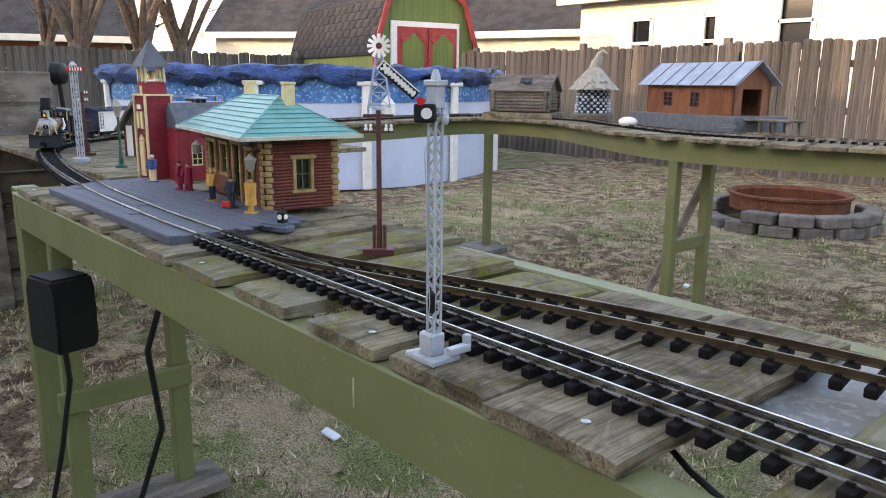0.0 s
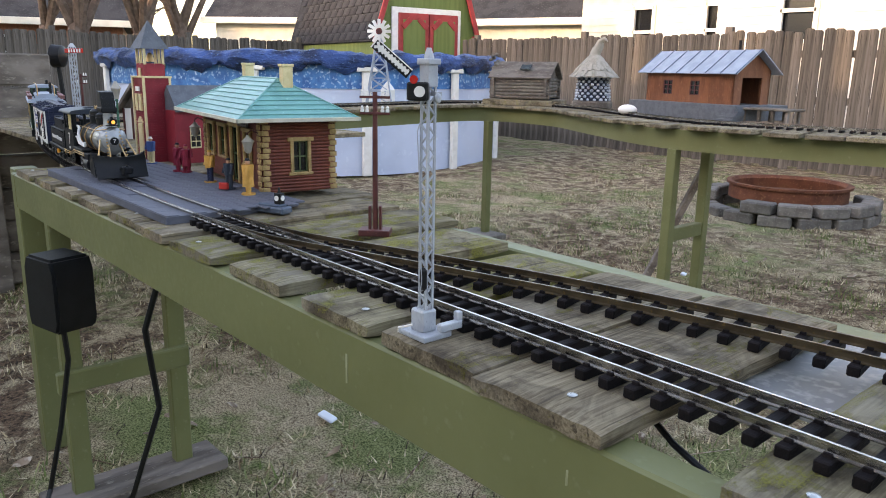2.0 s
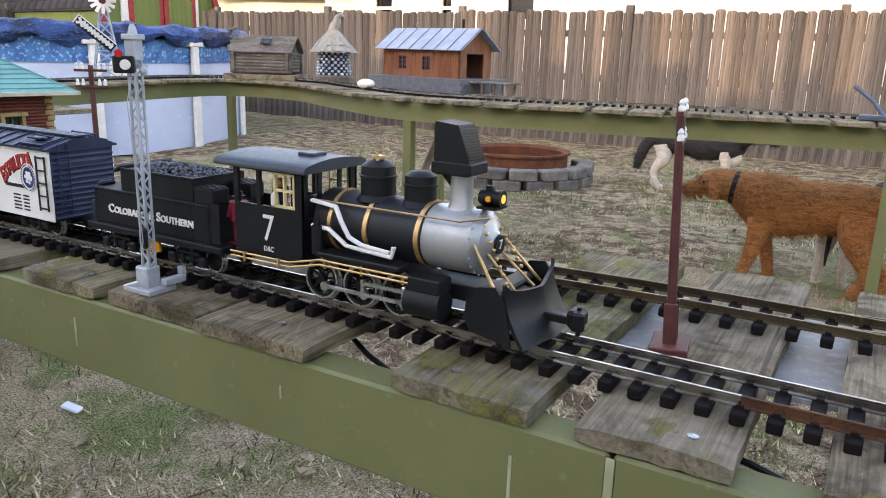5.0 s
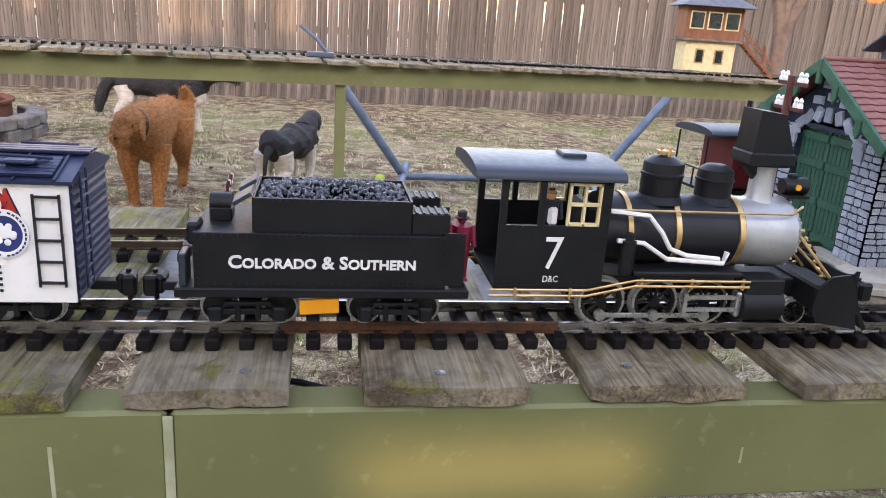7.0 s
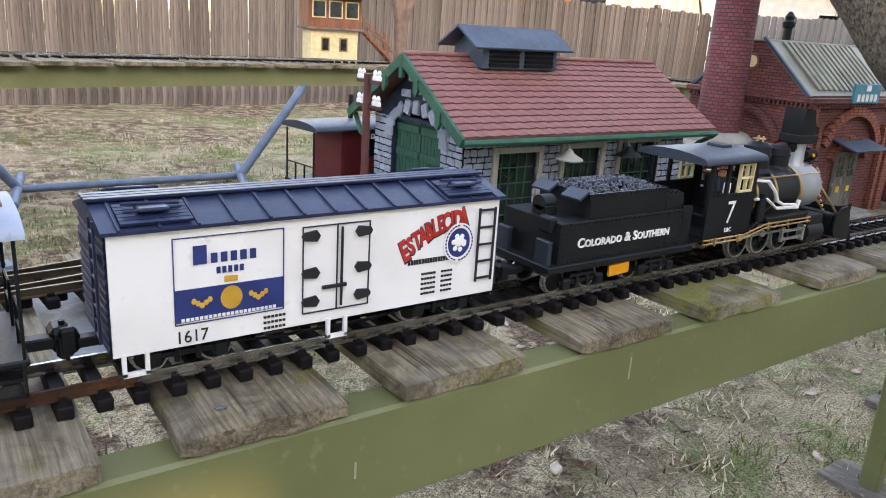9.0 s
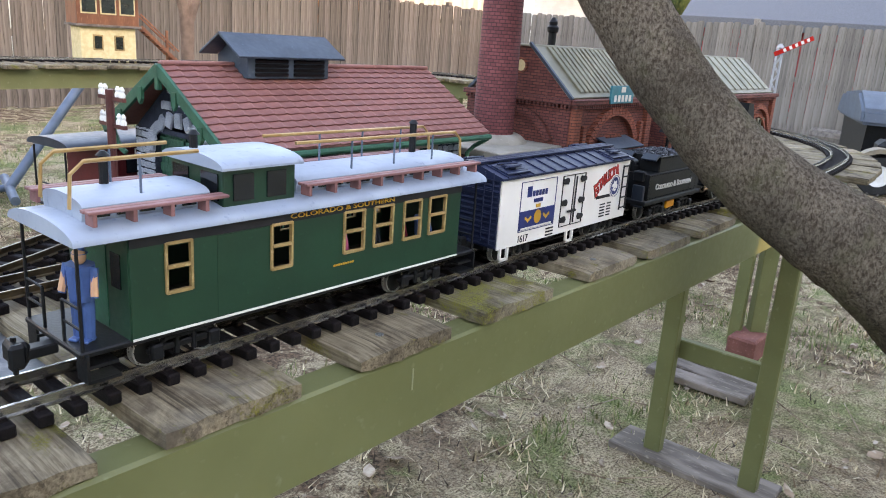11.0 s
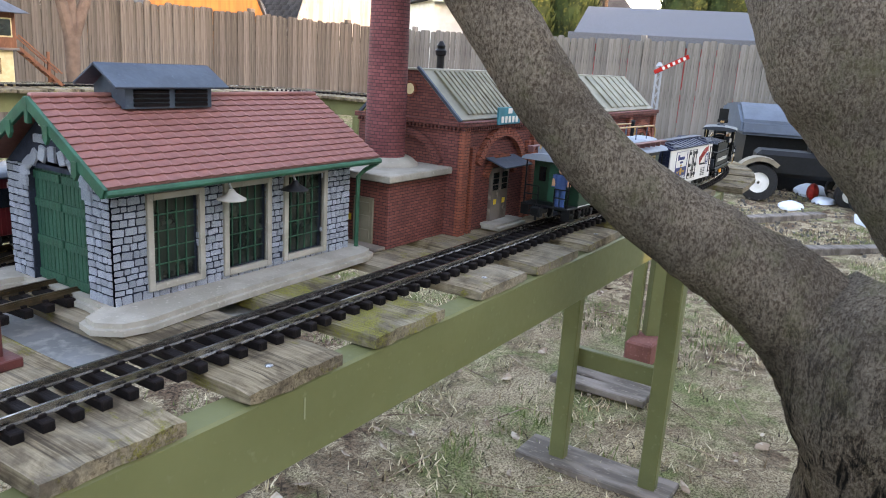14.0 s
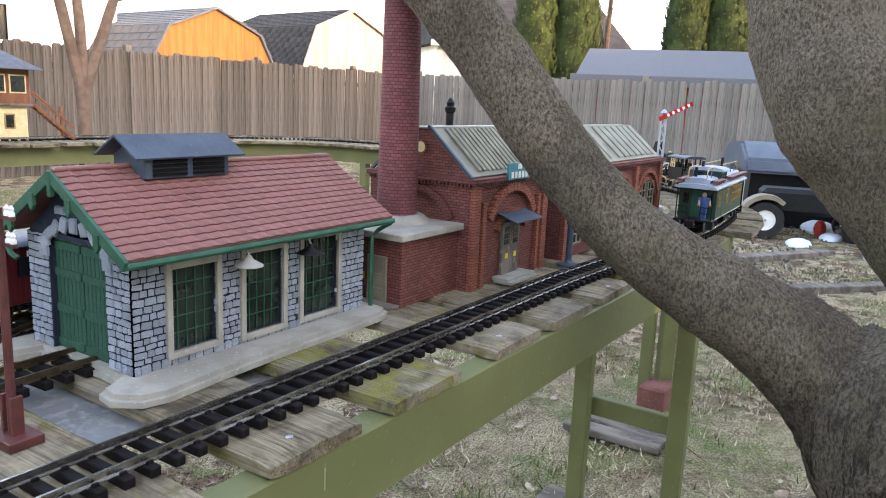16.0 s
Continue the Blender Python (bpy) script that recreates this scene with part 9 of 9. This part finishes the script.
def house(name, x, y, rz, L, W, h, rise, wall_m, label, wins, fascia="housecream", roof_m="shingle"):
    H = thing(name, pose(x, y, GZ, 0, 0, rz), label, "house", "neighbouring houses")
    bm = wall_with_openings(L, h, .2, wins)
    part("front_wall", bm, wall_m, H)
    part("body", box(nb(), (L / 2, W / 2 + .2, h / 2), (L - .02, W, h)), wall_m, H)
    bm = nb()
    prism(bm, [(-.4, h), (W + .6, h), (W / 2 + .1, h + rise)], -.3, L + .3, "YZ")
    part("roof", bm, roof_m, H)
    part("fascia", box(nb(), (L / 2, -.42, h + .02), (L + .7, .06, .20), .01), fascia, H)
    for a, b, c, d in wins:
        bm = nb()
        for q in (a, b):
            box(bm, (q, -.01, (c + d) / 2), (.08, .06, d - c + .1))
        for q in (c, d, (c + d) / 2):
            box(bm, ((a + b) / 2, -.01, q), (b - a, .06, .06))
        f = part("window_frame", bm, "white", H)
        part("pane", box(nb(), ((a + b) / 2, .08, (c + d) / 2), (b - a, .02, d - c)), "darkpane", f)
    bm = nb()
    k = 0
    while .14 * k < h - .1:
        xs = sorted([0.0, L] + [q for a, b, c, d in wins for q in (a - .05, b + .05) if c < .14 * k + .1 < d + .1])
        for a, b in zip(xs[::2], xs[1::2]):
            box(bm, ((a + b) / 2, -.006, .14 * k + .1), (b - a, .014, .12), 0, Euler((-.06, 0, 0)).to_matrix())
        k += 1
    part("siding", bm, wall_m, H)
    return H


house("cream_house", -11.2, 13.2, 0, 3.6, 6, 2.9, 1.8, "housecream", "sunlit cream sided house beyond the fence", [(1.35, 1.85, 1.5, 2.45), (3.0, 3.5, 1.5, 2.45)])
house("white_house", -7.5, 12.4, 0, 9.0, 7, 4.6, 2.0, "housewhite", "tall white sided house beyond the fence", [(1.15, 1.75, 1.7, 2.7)])
house("far_house", -17.5, 15.5, 20, 5.5, 5, 2.5, 2.2, "housecream", "peach sided house behind the shed", [(2.0, 2.6, 1.2, 2.0)])
house("brown_house", -25, 11.0, 40, 8, 6, 2.6, 2.6, "housecream", "low house with a long brown roof behind the fence", [(2.0, 3.0, 1.0, 2.0)])
house("east_house", 21.5, 14.0, -40, 7.0, 6, 3.0, 2.2, "housewhite", "white house between the arborvitae", [(2.0, 2.8, 1.2, 2.2)])
house("blue_house", 6.2, 14.5, -10, 3.5, 4, 4.6, 1.0, "housewhite", "pale sided house corner beyond the fence", [(.8, 1.5, 1.2, 2.6)])
house("roof_house", -28.5, -2.5, 70, 11, 7, 2.3, 3.6, "tanwood", "low brown-roofed house beyond the yard's corner", [(3.0, 4.0, 1.0, 1.9), (7.5, 8.5, 1.0, 1.9)])
# lattice porch panel on the white house side
lt = thing("lattice_screen", pose(-2.3, 11.0, GZ), "white vinyl fence with a lattice top", "fence")
part("panel", box(nb(), (.9, 0, .95), (1.9, .05, 1.5), .01), "white", lt)
for s in (-1, 1):
    for k in range(12):
        part("lath", box(nb(), (.05 + k * .16, s * .01, 1.88), (.03, .012, .42), 0, Euler((0, s * .75, 0)).to_matrix()), "white", lt)
part("rail", box(nb(), (.9, 0, 2.08), (1.95, .06, .07), .01), "white", lt)
house("shed_roof_house", 14.7, 5.6, -75, 2.9, 3, 1.7, .75, "barnred", "low red shed with a grey roof past the side fence", [], "roofgrey", "roofgrey")


def arborvitae(x, y, h, seed):
    T = thing("arborvitae", pose(x, y, GZ), "tall narrow green arborvitae, browned at its tips", "tree", "arborvitae row")
    part("trunk", rod(nb(), (0, 0, 0), (0, 0, h * .5), .07, .03, 8), "twig", T)
    r = random.Random(seed)
    vs_, fs_ = [], []
    for i in range(2600):
        q = r.random() ** .8
        rad = .85 * (1 - q) ** .42 * (.6 + .4 * min(1, q * 8)) * r.uniform(.75, 1.08)
        a = r.uniform(0, 6.283)
        c = Vector((rad * math.cos(a), rad * math.sin(a), .15 + q * (h - .3)))
        up_ = Vector((math.cos(a) * .35, math.sin(a) * .35, 1)).normalized() * r.uniform(.12, .26)
        side = Vector((-math.sin(a), math.cos(a), r.uniform(-.3, .3))) * r.uniform(.03, .07)
        b = len(vs_)
        vs_ += [c - side, c + side, c + up_ + side * .3, c + up_ - side * .3]
        fs_.append((b, b + 1, b + 2, b + 3))
    me = bpy.data.meshes.new("crown")
    me.from_pydata(vs_, [], fs_)
    me.materials.append(M["conifer"])
    o = new("crown", me)
    o.parent = T
    core = part("inner_crown", lathe(nb(), [(.1, .1), (.60, .4), (.66, h * .4), (.5, h * .75), (.05, h * .96)], seg=12), "conifer", T)


for i, (x, y, h) in enumerate(((19.6, 9.4, 4.6), (20.1, 8.4, 4.5), (21.0, 5.6, 4.7), (21.3, 4.6, 4.6), (21.6, 3.6, 4.5), (21.8, 2.7, 4.4), (22.0, 1.9, 4.4))):
    arborvitae(x, y, h * 1.4, i)


def bare_tree(x, y, h, seed, name="bare_tree"):
    T = thing(name, pose(x, y, GZ), "bare winter tree with many fine twigs", "tree", "bare trees")
    r = random.Random(seed)
    part("trunk", branch(nb(), [((0, 0, 0), .22), ((.1, 0, h * .25), .17), ((.0, .1, h * .4), .14)], 10, seed, .05), "twig", T)
    bmx = nb()
    for k in range(7):
        a = r.uniform(0, 6.28)
        b = Vector((0, .1, h * r.uniform(.28, .4)))
        e = Vector((math.cos(a) * h * .3, math.sin(a) * h * .3, h * r.uniform(.7, 1)))
        part("limb", branch(nb(), [(b, .10), (b.lerp(e, .5) + Vector((0, 0, .2)), .055), (e, .015)], 7, k, .05), "twig", T)
        for q in range(14):
            p = b.lerp(e, r.uniform(.3, 1))
            d = Vector((r.gauss(0, .5), r.gauss(0, .5), r.uniform(.2, .9))) * h * .14
            rod(bmx, p, p + d, .014, .004, 4, False)
            for _ in range(2):
                p2 = p + d * r.uniform(.4, .9)
                rod(bmx, p2, p2 + Vector((r.gauss(0, .3), r.gauss(0, .3), r.uniform(.1, .5))) * h * .08, .007, .002, 3, False)
    part("twigs", bmx, "twig", T)["kind"] = "stuff"


# the last one stands unseen behind the viewer, added to dapple the fence's sunlight
for i, (x, y, h) in enumerate(((-17.0, 5.5, 5.0), (-18.5, 7.0, 5.5), (-20.5, 4.5, 5.0), (8.5, 15.5, 6.0), (24, 9, 7), (-27, 9, 6), (-16.2, 4.0, 5.2), (-3.0, -7.2, 5.4))):
    bare_tree(x, y, h, i)

# ---- the mower, tractor and rubble at the side ----
tr = thing("lawn_tractor", pose(8.15, 0.89, GZ, 0, 0, -72), "lawn tractor with tan fender beside a dark bin", "tractor")
for x, y, r, w in ((0, -.32, .26, .20), (0, .32, .26, .20), (1.2, -.3, .19, .14), (1.2, .3, .19, .14)):
    wh = part("tyre", lathe(nb(), [(r * .55, -w / 2), (r * .95, -w / 2), (r, -w * .3), (r, w * .3), (r * .95, w / 2), (r * .55, w / 2)], (x, y, r), 26, "Y"), "rubber", tr)
    part("rim", lathe(nb(), [(.02, -w * .42), (r * .35, -w * .36), (r * .55, -w * .42), (r * .55, w * .42), (.02, w * .36)], (x, y, r), 20, "Y"), "white", wh, "white wheel rim")
bm = nb()
arc_ = [(math.cos(radians(48 + k * 10)), math.sin(radians(48 + k * 10))) for k in range(11)]
for (a, b), (c, d) in zip(arc_, arc_[1:]):
    prism(bm, [(.30 * a, .26 + .30 * b), (.36 * a, .26 + .36 * b), (.36 * c, .26 + .36 * d), (.30 * c, .26 + .30 * d)], -.46, -.18)
bmesh.ops.remove_doubles(bm, verts=bm.verts, dist=.0005)
part("fender", bm, mat("tan fender paint", "#857a68", "#786e5d", None, 0.5, 0, 8, 6, 0.05), tr)
part("body", box(nb(), (.6, 0, .52), (1.3, .5, .36), .06), "black", tr)
part("hood", box(nb(), (1.0, 0, .72), (.7, .46, .3), .08), "black", tr)
for o in tr.children:
    o.matrix_basis = Matrix.Scale(.70, 4) @ o.matrix_basis
bn = thing("storage_bin", pose(9.6, .95, GZ, 0, 0, 20), "large dark blue-grey lidded plastic bin", "bin")
bm = nb()
prism(bm, [(-.75, 0), (.75, 0), (.85, .58), (-.85, .58)], -.5, .5)
part("bin_body", bm, "black", bn)
bm = nb()
prism(bm, [(-.95, .58), (.95, .58), (.92, .68), (.70, .84), (-.45, .90), (-.9, .73)], -.58, .58)
bmesh.ops.bevel(bm, geom=bm.edges[:], offset=.03, segments=2, affect="EDGES")
part("lid", bm, "bluegrey", bn, "domed blue-grey lid")
mw = thing("yellow_mower", pose(8.2, -.25, GZ, 0, 0, 35), "yellow mower deck with black wheels on a pallet", "mower")
part("deck_shell", box(nb(), (.35, 0, .30), (.9, .5, .16), .06), "yellow", mw)
part("arm", box(nb(), (.1, 0, .46), (.35, .10, .08), .02, Euler((0, .4, 0)).to_matrix()), "yellow", mw)
for x, y in ((-.10, -.22), (-.10, .25), (.75, -.25)):
    wh = part("tyre", lathe(nb(), [(.07, -.05), (.17, -.05), (.18, 0), (.17, .05), (.07, .05)], (x, y, .19), 20, "Y"), "rubber", mw)
    part("rim", rod(nb(), (x, y - .052, .19), (x, y + .052, .19), .075, seg=14), "yellow", wh)
plt = thing("pallet", pose(8.0, -.55, GZ, 0, 0, 35), "worn wooden pallet under the mower", "pallet")
for k in range(5):
    part("slat", box(nb(), (.35, -.3 + k * .15, .11), (1.1, .11, .02), .003), "greywood", plt)
for x in (-.1, .35, .8):
    part("bearer", box(nb(), (x, 0, .05), (.09, .75, .09), .004), "greywood", plt)
fp = thing("fence_post", pose(10.4, .35, GZ, 0, 3, 0), "thick grey round timber post", "post")
part("shaft", rod(nb(), (0, 0, 0), (0, 0, 1.7), .11, .10, 12), "greywood", fp)
for i, (x, y) in enumerate(((11.0, 1.4), (11.2, .7))):
    part("log", rod(nb(), (0, -.9, .1 + i * .25), (.3, .9, .15 + i * .25), .14, seg=10), "log", thing("log_pile", pose(x, y, GZ + .9 * 0), "stacked split logs by the fence", "logs"))
for x, y, s in ((7.4, -.35, .30), (8.9, .45, .20), (7.7, .45, .14), (8.3, .25, .13), (6.2, -1.6, .25)):
    bm = nb()
    ball(bm, (0, 0, 0), s, 16, (1.2, .8, .42))
    for v in bm.verts:
        v.co *= 1 + .25 * noise.noise(v.co * 9 + Vector((x, y, 0)))
    solo("snow_patch", bm, "snow", "melting patch of old snow", "snow", "snow patches", at=pose(x, y, GZ + s * .12))
solo("red_bag", ball(nb(), (8.5, .38, GZ + .08), .10, 10, (1, .6, .9)), "red", "crumpled red and white bag in the rubble", "bag")
gv = nb()
rk = random.Random(8)
for k in range(1500):
    x, y = rk.uniform(5.9, 9.3), rk.uniform(-1.9, .9)
    bmesh.ops.create_icosphere(gv, subdivisions=1, radius=rk.uniform(.006, .022), matrix=pose(x, y, GZ + .015, rk.uniform(0, 90), rk.uniform(0, 90), 0) @ Matrix.Diagonal((1, .8, .55, 1)))
solo("gravel", gv, "block", "loose pale gravel and rubble", "gravel", kind="stuff")
for a, b in (((5.4, .35), (6.6, -.7)), ((6.4, .75), (7.4, .15))):
    d = Vector((b[0] - a[0], b[1] - a[1], 0))
    solo("edging_board", box(nb(), (0, 0, .02), (d.length, .11, .06), .006), "greywood", "grey edging board lying on the gravel", "board", "edging boards", at=pose((a[0] + b[0]) / 2, (a[1] + b[1]) / 2, GZ + .005, 0, 0, math.degrees(math.atan2(d.y, d.x))))

# ---- dogs ----


def dog(name, label, coat, legs_m, face_m, ln, hgt, tail, belly=None):
    """A standing dog, head to +x, paws at z = 0."""
    D = thing(name, pose(0, 0, 0), label, "dog", "dogs")
    r = hgt * .20

    def wob(bm, seed):
        for v in bm.verts:
            v.co += v.normal * (.020 * noise.noise(v.co * 14 + Vector((seed, 0, 0))) + .006 * noise.noise(v.co * 45))
        return bm
    bm = branch(nb(), [((-ln * .48, 0, hgt * .72), r * .55), ((-ln * .38, 0, hgt * .76), r * .98), ((-ln * .12, 0, hgt * .74), r * .96), ((ln * .15, 0, hgt * .72), r * 1.12), ((ln * .38, 0, hgt * .74), r * 1.05), ((ln * .50, 0, hgt * .82), r * .72)], 18, 2, .08)
    bm.normal_update()
    part("body", wob(bm, 1), coat, D)
    if belly:
        part("chest", ball(nb(), (ln * .40, 0, hgt * .60), r * .85, 14, (1, .8, 1.1)), belly, D)
    hd = part("head", branch(nb(), [((ln * .42, 0, hgt * .80), r * .85), ((ln * .58, 0, hgt * .90), r * .66), ((ln * .68, 0, hgt * .93), r * .66), ((ln * .76, 0, hgt * .90), r * .50), ((ln * .86, 0, hgt * .85), r * .30), ((ln * .92, 0, hgt * .835), r * .20)], 16, 4, .05), coat, D)
    part("muzzle", ball(nb(), (ln * .87, 0, hgt * .84), r * .27, 12, (1.3, .9, .9)), face_m, hd)
    part("nose", ball(nb(), (ln * .935, 0, hgt * .85), r * .10, 8), "ink", hd)
    for s in (-1, 1):
        part("ear", ball(nb(), (ln * .63, s * r * .62, hgt * .89), r * .36, 12, (.75, .30, 1.25)), coat, hd)
        part("eye", ball(nb(), (ln * .755, s * r * .33, hgt * .925), r * .08, 8), "ink", hd)
        part("foreleg", branch(nb(), [((ln * .34, s * r * .62, hgt * .66), r * .50), ((ln * .36, s * r * .66, hgt * .40), r * .34), ((ln * .36 + s * .03, s * r * .64, hgt * .18), r * .24), ((ln * .37 + s * .03, s * r * .64, hgt * .035), r * .26), ((ln * .42 + s * .03, s * r * .64, .02), r * .20)], 10, 6, .06), legs_m, D)
        part("hind_leg", branch(nb(), [((-ln * .38, s * r * .55, hgt * .70), r * .68), ((-ln * .36, s * r * .66, hgt * .48), r * .52), ((-ln * .46, s * r * .64, hgt * .28), r * .26), ((-ln * .44 - s * .03, s * r * .62, hgt * .05), r * .24), ((-ln * .38 - s * .03, s * r * .62, .02), r * .20)], 10, 7, .06), legs_m, D)
    part("tail", branch(nb(), [((-ln * .46, 0, hgt * .78), r * .32)] + [((-ln * a, 0, hgt * b), r * c) for a, b, c in tail], 10, 9, .14), coat, D)
    part("collar", lathe(nb(), [(r * .80, -.012), (r * .82, 0), (r * .80, .012)], seg=18), "cable", D, at=Matrix.Translation((ln * .50, 0, hgt * .845)) @ pose(0, 0, 0, 0, 62, 0))
    return D



def golden_dog():
    """A long-coated dog with a level head, head to +x, paws at z = 0."""
    D = thing("golden_dog", pose(0, 0, 0), "long-coated reddish golden dog standing on the lawn", "dog", "dogs")

    def limb(nm, pts, m, parent, flat=1.0, seg=16, seed=1, rough=.05):
        bm = branch(nb(), [((x, y, z), r) for x, y, z, r in pts], seg, seed, rough)
        for v in bm.verts:
            v.co.y *= flat
        return part(nm, bm, m, parent)
    limb("body", ((-.33, 0, .455, .05), (-.29, 0, .465, .105), (-.17, 0, .455, .118), (-.02, 0, .44, .128), (.11, 0, .43, .148), (.21, 0, .445, .142), (.28, 0, .465, .11), (.33, 0, .475, .08)), "furgold", D, .74, 24, 2)
    hd = limb("head", ((.22, 0, .475, .115), (.31, 0, .49, .092), (.38, 0, .50, .078), (.43, 0, .51, .076), (.475, 0, .505, .066), (.51, 0, .485, .047), (.55, 0, .468, .038), (.59, 0, .460, .031), (.605, 0, .458, .015)), "furgold", D, .84, 20, 4, .03)
    part("muzzle", ball(nb(), (.56, 0, .455), .030, 14, (1.5, .85, .8)), "furtan", hd)
    part("nose", ball(nb(), (.608, 0, .468), .011, 10, (.8, 1, .8)), "ink", hd)
    for s_ in (-1, 1):
        part("eye", ball(nb(), (.497, s_ * .044, .513), .008, 8), "ink", hd)
        ear = ball(nb(), (0, 0, 0), .05, 14, (.62, .24, 1.05))
        part("ear", ear, "furgold", hd, at=pose(.432, s_ * .066, .480, s_ * 10, 14, 0))
        a = .055 * s_
        limb("foreleg", ((.19, s_ * .075, .37, .068), (.20, s_ * .080, .26, .050), (.20 + a * .6, s_ * .078, .15, .032), (.205 + a, s_ * .078, .05, .028), (.22 + a, s_ * .078, .025, .030)), "furgold", D, 1, 12, 6)
        part("paw", ball(nb(), (.245 + a, s_ * .078, .022), .033, 12, (1.25, .9, .65)), "furtan", D)
        limb("hind_leg", ((-.24, s_ * .060, .44, .098), (-.235, s_ * .072, .33, .080), (-.28, s_ * .074, .22, .046), (-.325 + a * .5, s_ * .074, .15, .031), (-.305 + a, s_ * .074, .05, .027)), "furgold", D, 1, 12, 7)
        part("paw", ball(nb(), (-.285 + a, s_ * .074, .022), .032, 12, (1.25, .9, .65)), "furtan", D)
    limb("tail", ((-.32, 0, .475, .045), (-.39, .01, .43, .052), (-.47, .02, .41, .055), (-.54, .03, .44, .052), (-.57, .04, .51, .042), (-.54, .04, .57, .026), (-.49, .04, .60, .010)), "furgold", D, 1, 12, 9, .15)
    part("collar", lathe(nb(), [(.086, -.012), (.089, 0), (.086, .012)], seg=20), "cable", D, "dark collar", at=Matrix.Translation((.345, 0, .495)) @ pose(0, 0, 0, 0, 82, 0) @ Matrix.Diagonal((1, .88, 1, 1)))
    return D


golden = golden_dog()
husky = dog("husky_dog", "black and white husky dog standing on the lawn", "furblack", "furwhite", "furwhite", .72, .56, ((.58, .70, .42), (.66, .48, .44), (.68, .28, .22)), "furwhite")
beagle = dog("black_dog", "stocky black dog with tan and white legs on the lawn", "furblack", "furwhite", "furtan", .62, .46, ((.56, .66, .16), (.60, .44, .10), (.60, .30, .05)), "furwhite")


def shaggy(dog_, seed, n_=2600, ln=.045, lift=.35):
    """Hanging tufts of coat over a dog's body, tail and head, each as one mesh of strands."""
    r = random.Random(seed)
    for o in [q for q in dog_.children if q.name.split(".")[0] in ("body", "tail", "head", "hind_leg", "foreleg")]:
        nm = o.name.split(".")[0]
        if not o.data.polygons:
            continue
        vs_, fs_ = [], []
        polys = o.data.polygons
        for _ in range({"body": n_, "tail": n_ // 4, "head": n_ // 4}.get(nm, n_ // 8)):
            p = polys[r.randrange(len(polys))]
            c = p.center + Vector((r.gauss(0, .008), r.gauss(0, .008), r.gauss(0, .008)))
            g = Vector((-.7, 0, -.55)) + Vector((r.gauss(0, .25), r.gauss(0, .25), r.gauss(0, .25)))
            d = (p.normal * lift + g - p.normal * min(0, g.dot(p.normal)) * (lift < .3)).normalized()
            if nm in ("hind_leg", "foreleg"):
                d = (d + Vector((0, 0, -1))).normalized() * .6
            w = d.cross(p.normal)
            w = (w.normalized() if w.length > .01 else Vector((0, 1, 0))) * r.uniform(.002, .005)
            q = len(vs_)
            vs_ += [c - w, c + w, c + d * ln * r.uniform(.5, 1.3)]
            fs_.append((q, q + 1, q + 2))
        me_ = bpy.data.meshes.new("coat")
        me_.from_pydata(vs_, [], fs_)
        me_.materials.append(o.data.materials[0])
        ob = new("coat", me_)
        ob.parent = o
        tagged(ob, kind="stuff")


shaggy(golden, 1, 5200, .030, .10)
shaggy(husky, 2, 1500, .03)


def move_dogs():
    walk(golden, [(0, pose(1.9, 3.4, GZ, 0, 0, 180)), (3.6, pose(0.75, 3.42, GZ, 0, 0, 180)), (4.5, pose(0.05, 3.45, GZ, 0, 0, 178)), (5.0, pose(-.29, 3.46, GZ, 0, 0, 178)), (5.2, pose(-.32, 3.5, GZ, 0, 0, 178)), (6.2, pose(-.75, 3.75, GZ, 0, 0, 215)), (7.3, pose(-.98, 3.75, GZ, 0, 0, 275)), (9, pose(-1.0, 3.7, GZ, 0, 0, 282)), (16, pose(-1.4, 3.7, GZ, 0, 0, 260))])
    walk(husky, [(0, pose(-.6, 6.25, GZ, 0, 0, 10)), (3.5, pose(-1.35, 6.2, GZ, 0, 0, 8)), (5.2, pose(-1.42, 6.2, GZ, 0, 0, 5)), (7.5, pose(-1.40, 6.15, GZ, 0, 0, 0)), (16, pose(-1.3, 6.2, GZ, 0, 0, 0))])
    walk(beagle, [(0, pose(.3, 3.9, GZ, 0, 0, 70)), (5.2, pose(-.1, 3.9, GZ, 0, 0, 75)), (7.3, pose(-.26, 3.95, GZ, 0, 0, 72)), (8.2, pose(-.30, 4.15, GZ, 0, 0, 80)), (16, pose(-.4, 5.2, GZ, 0, 0, 90))])


# ---- unseen wall added behind the viewer: shades the yard, gaps cast sun patches ----
bm = wall_with_openings(64.0, 4.6, .25, [(31.15, 31.42, 1.88, 1.97), (32.85, 33.02, 1.84, 2.0), (27.25, 27.75, 3.95, 4.8), (27.95, 28.75, 3.62, 4.8), (28.9, 29.15, 3.9, 4.8), (29.25, 29.6, 3.7, 4.8), (26.45, 26.75, 3.75, 4.8), (25.9, 26.15, 3.9, 4.8), (23.0, 23.3, 3.9, 4.8), (24.6, 25.0, 3.95, 4.8)])
for v in bm.verts:
    if v.co.z > 4.3:
        v.co.z += .18 * noise.noise(Vector((v.co.x * .3, 0, 0)))
solo("wall_south", bm, "housecream", "unseen wall added to shade the yard, gapped for sun patches", "wall", kind="structure", at=pose(-32, -6.0, GZ))


motions()
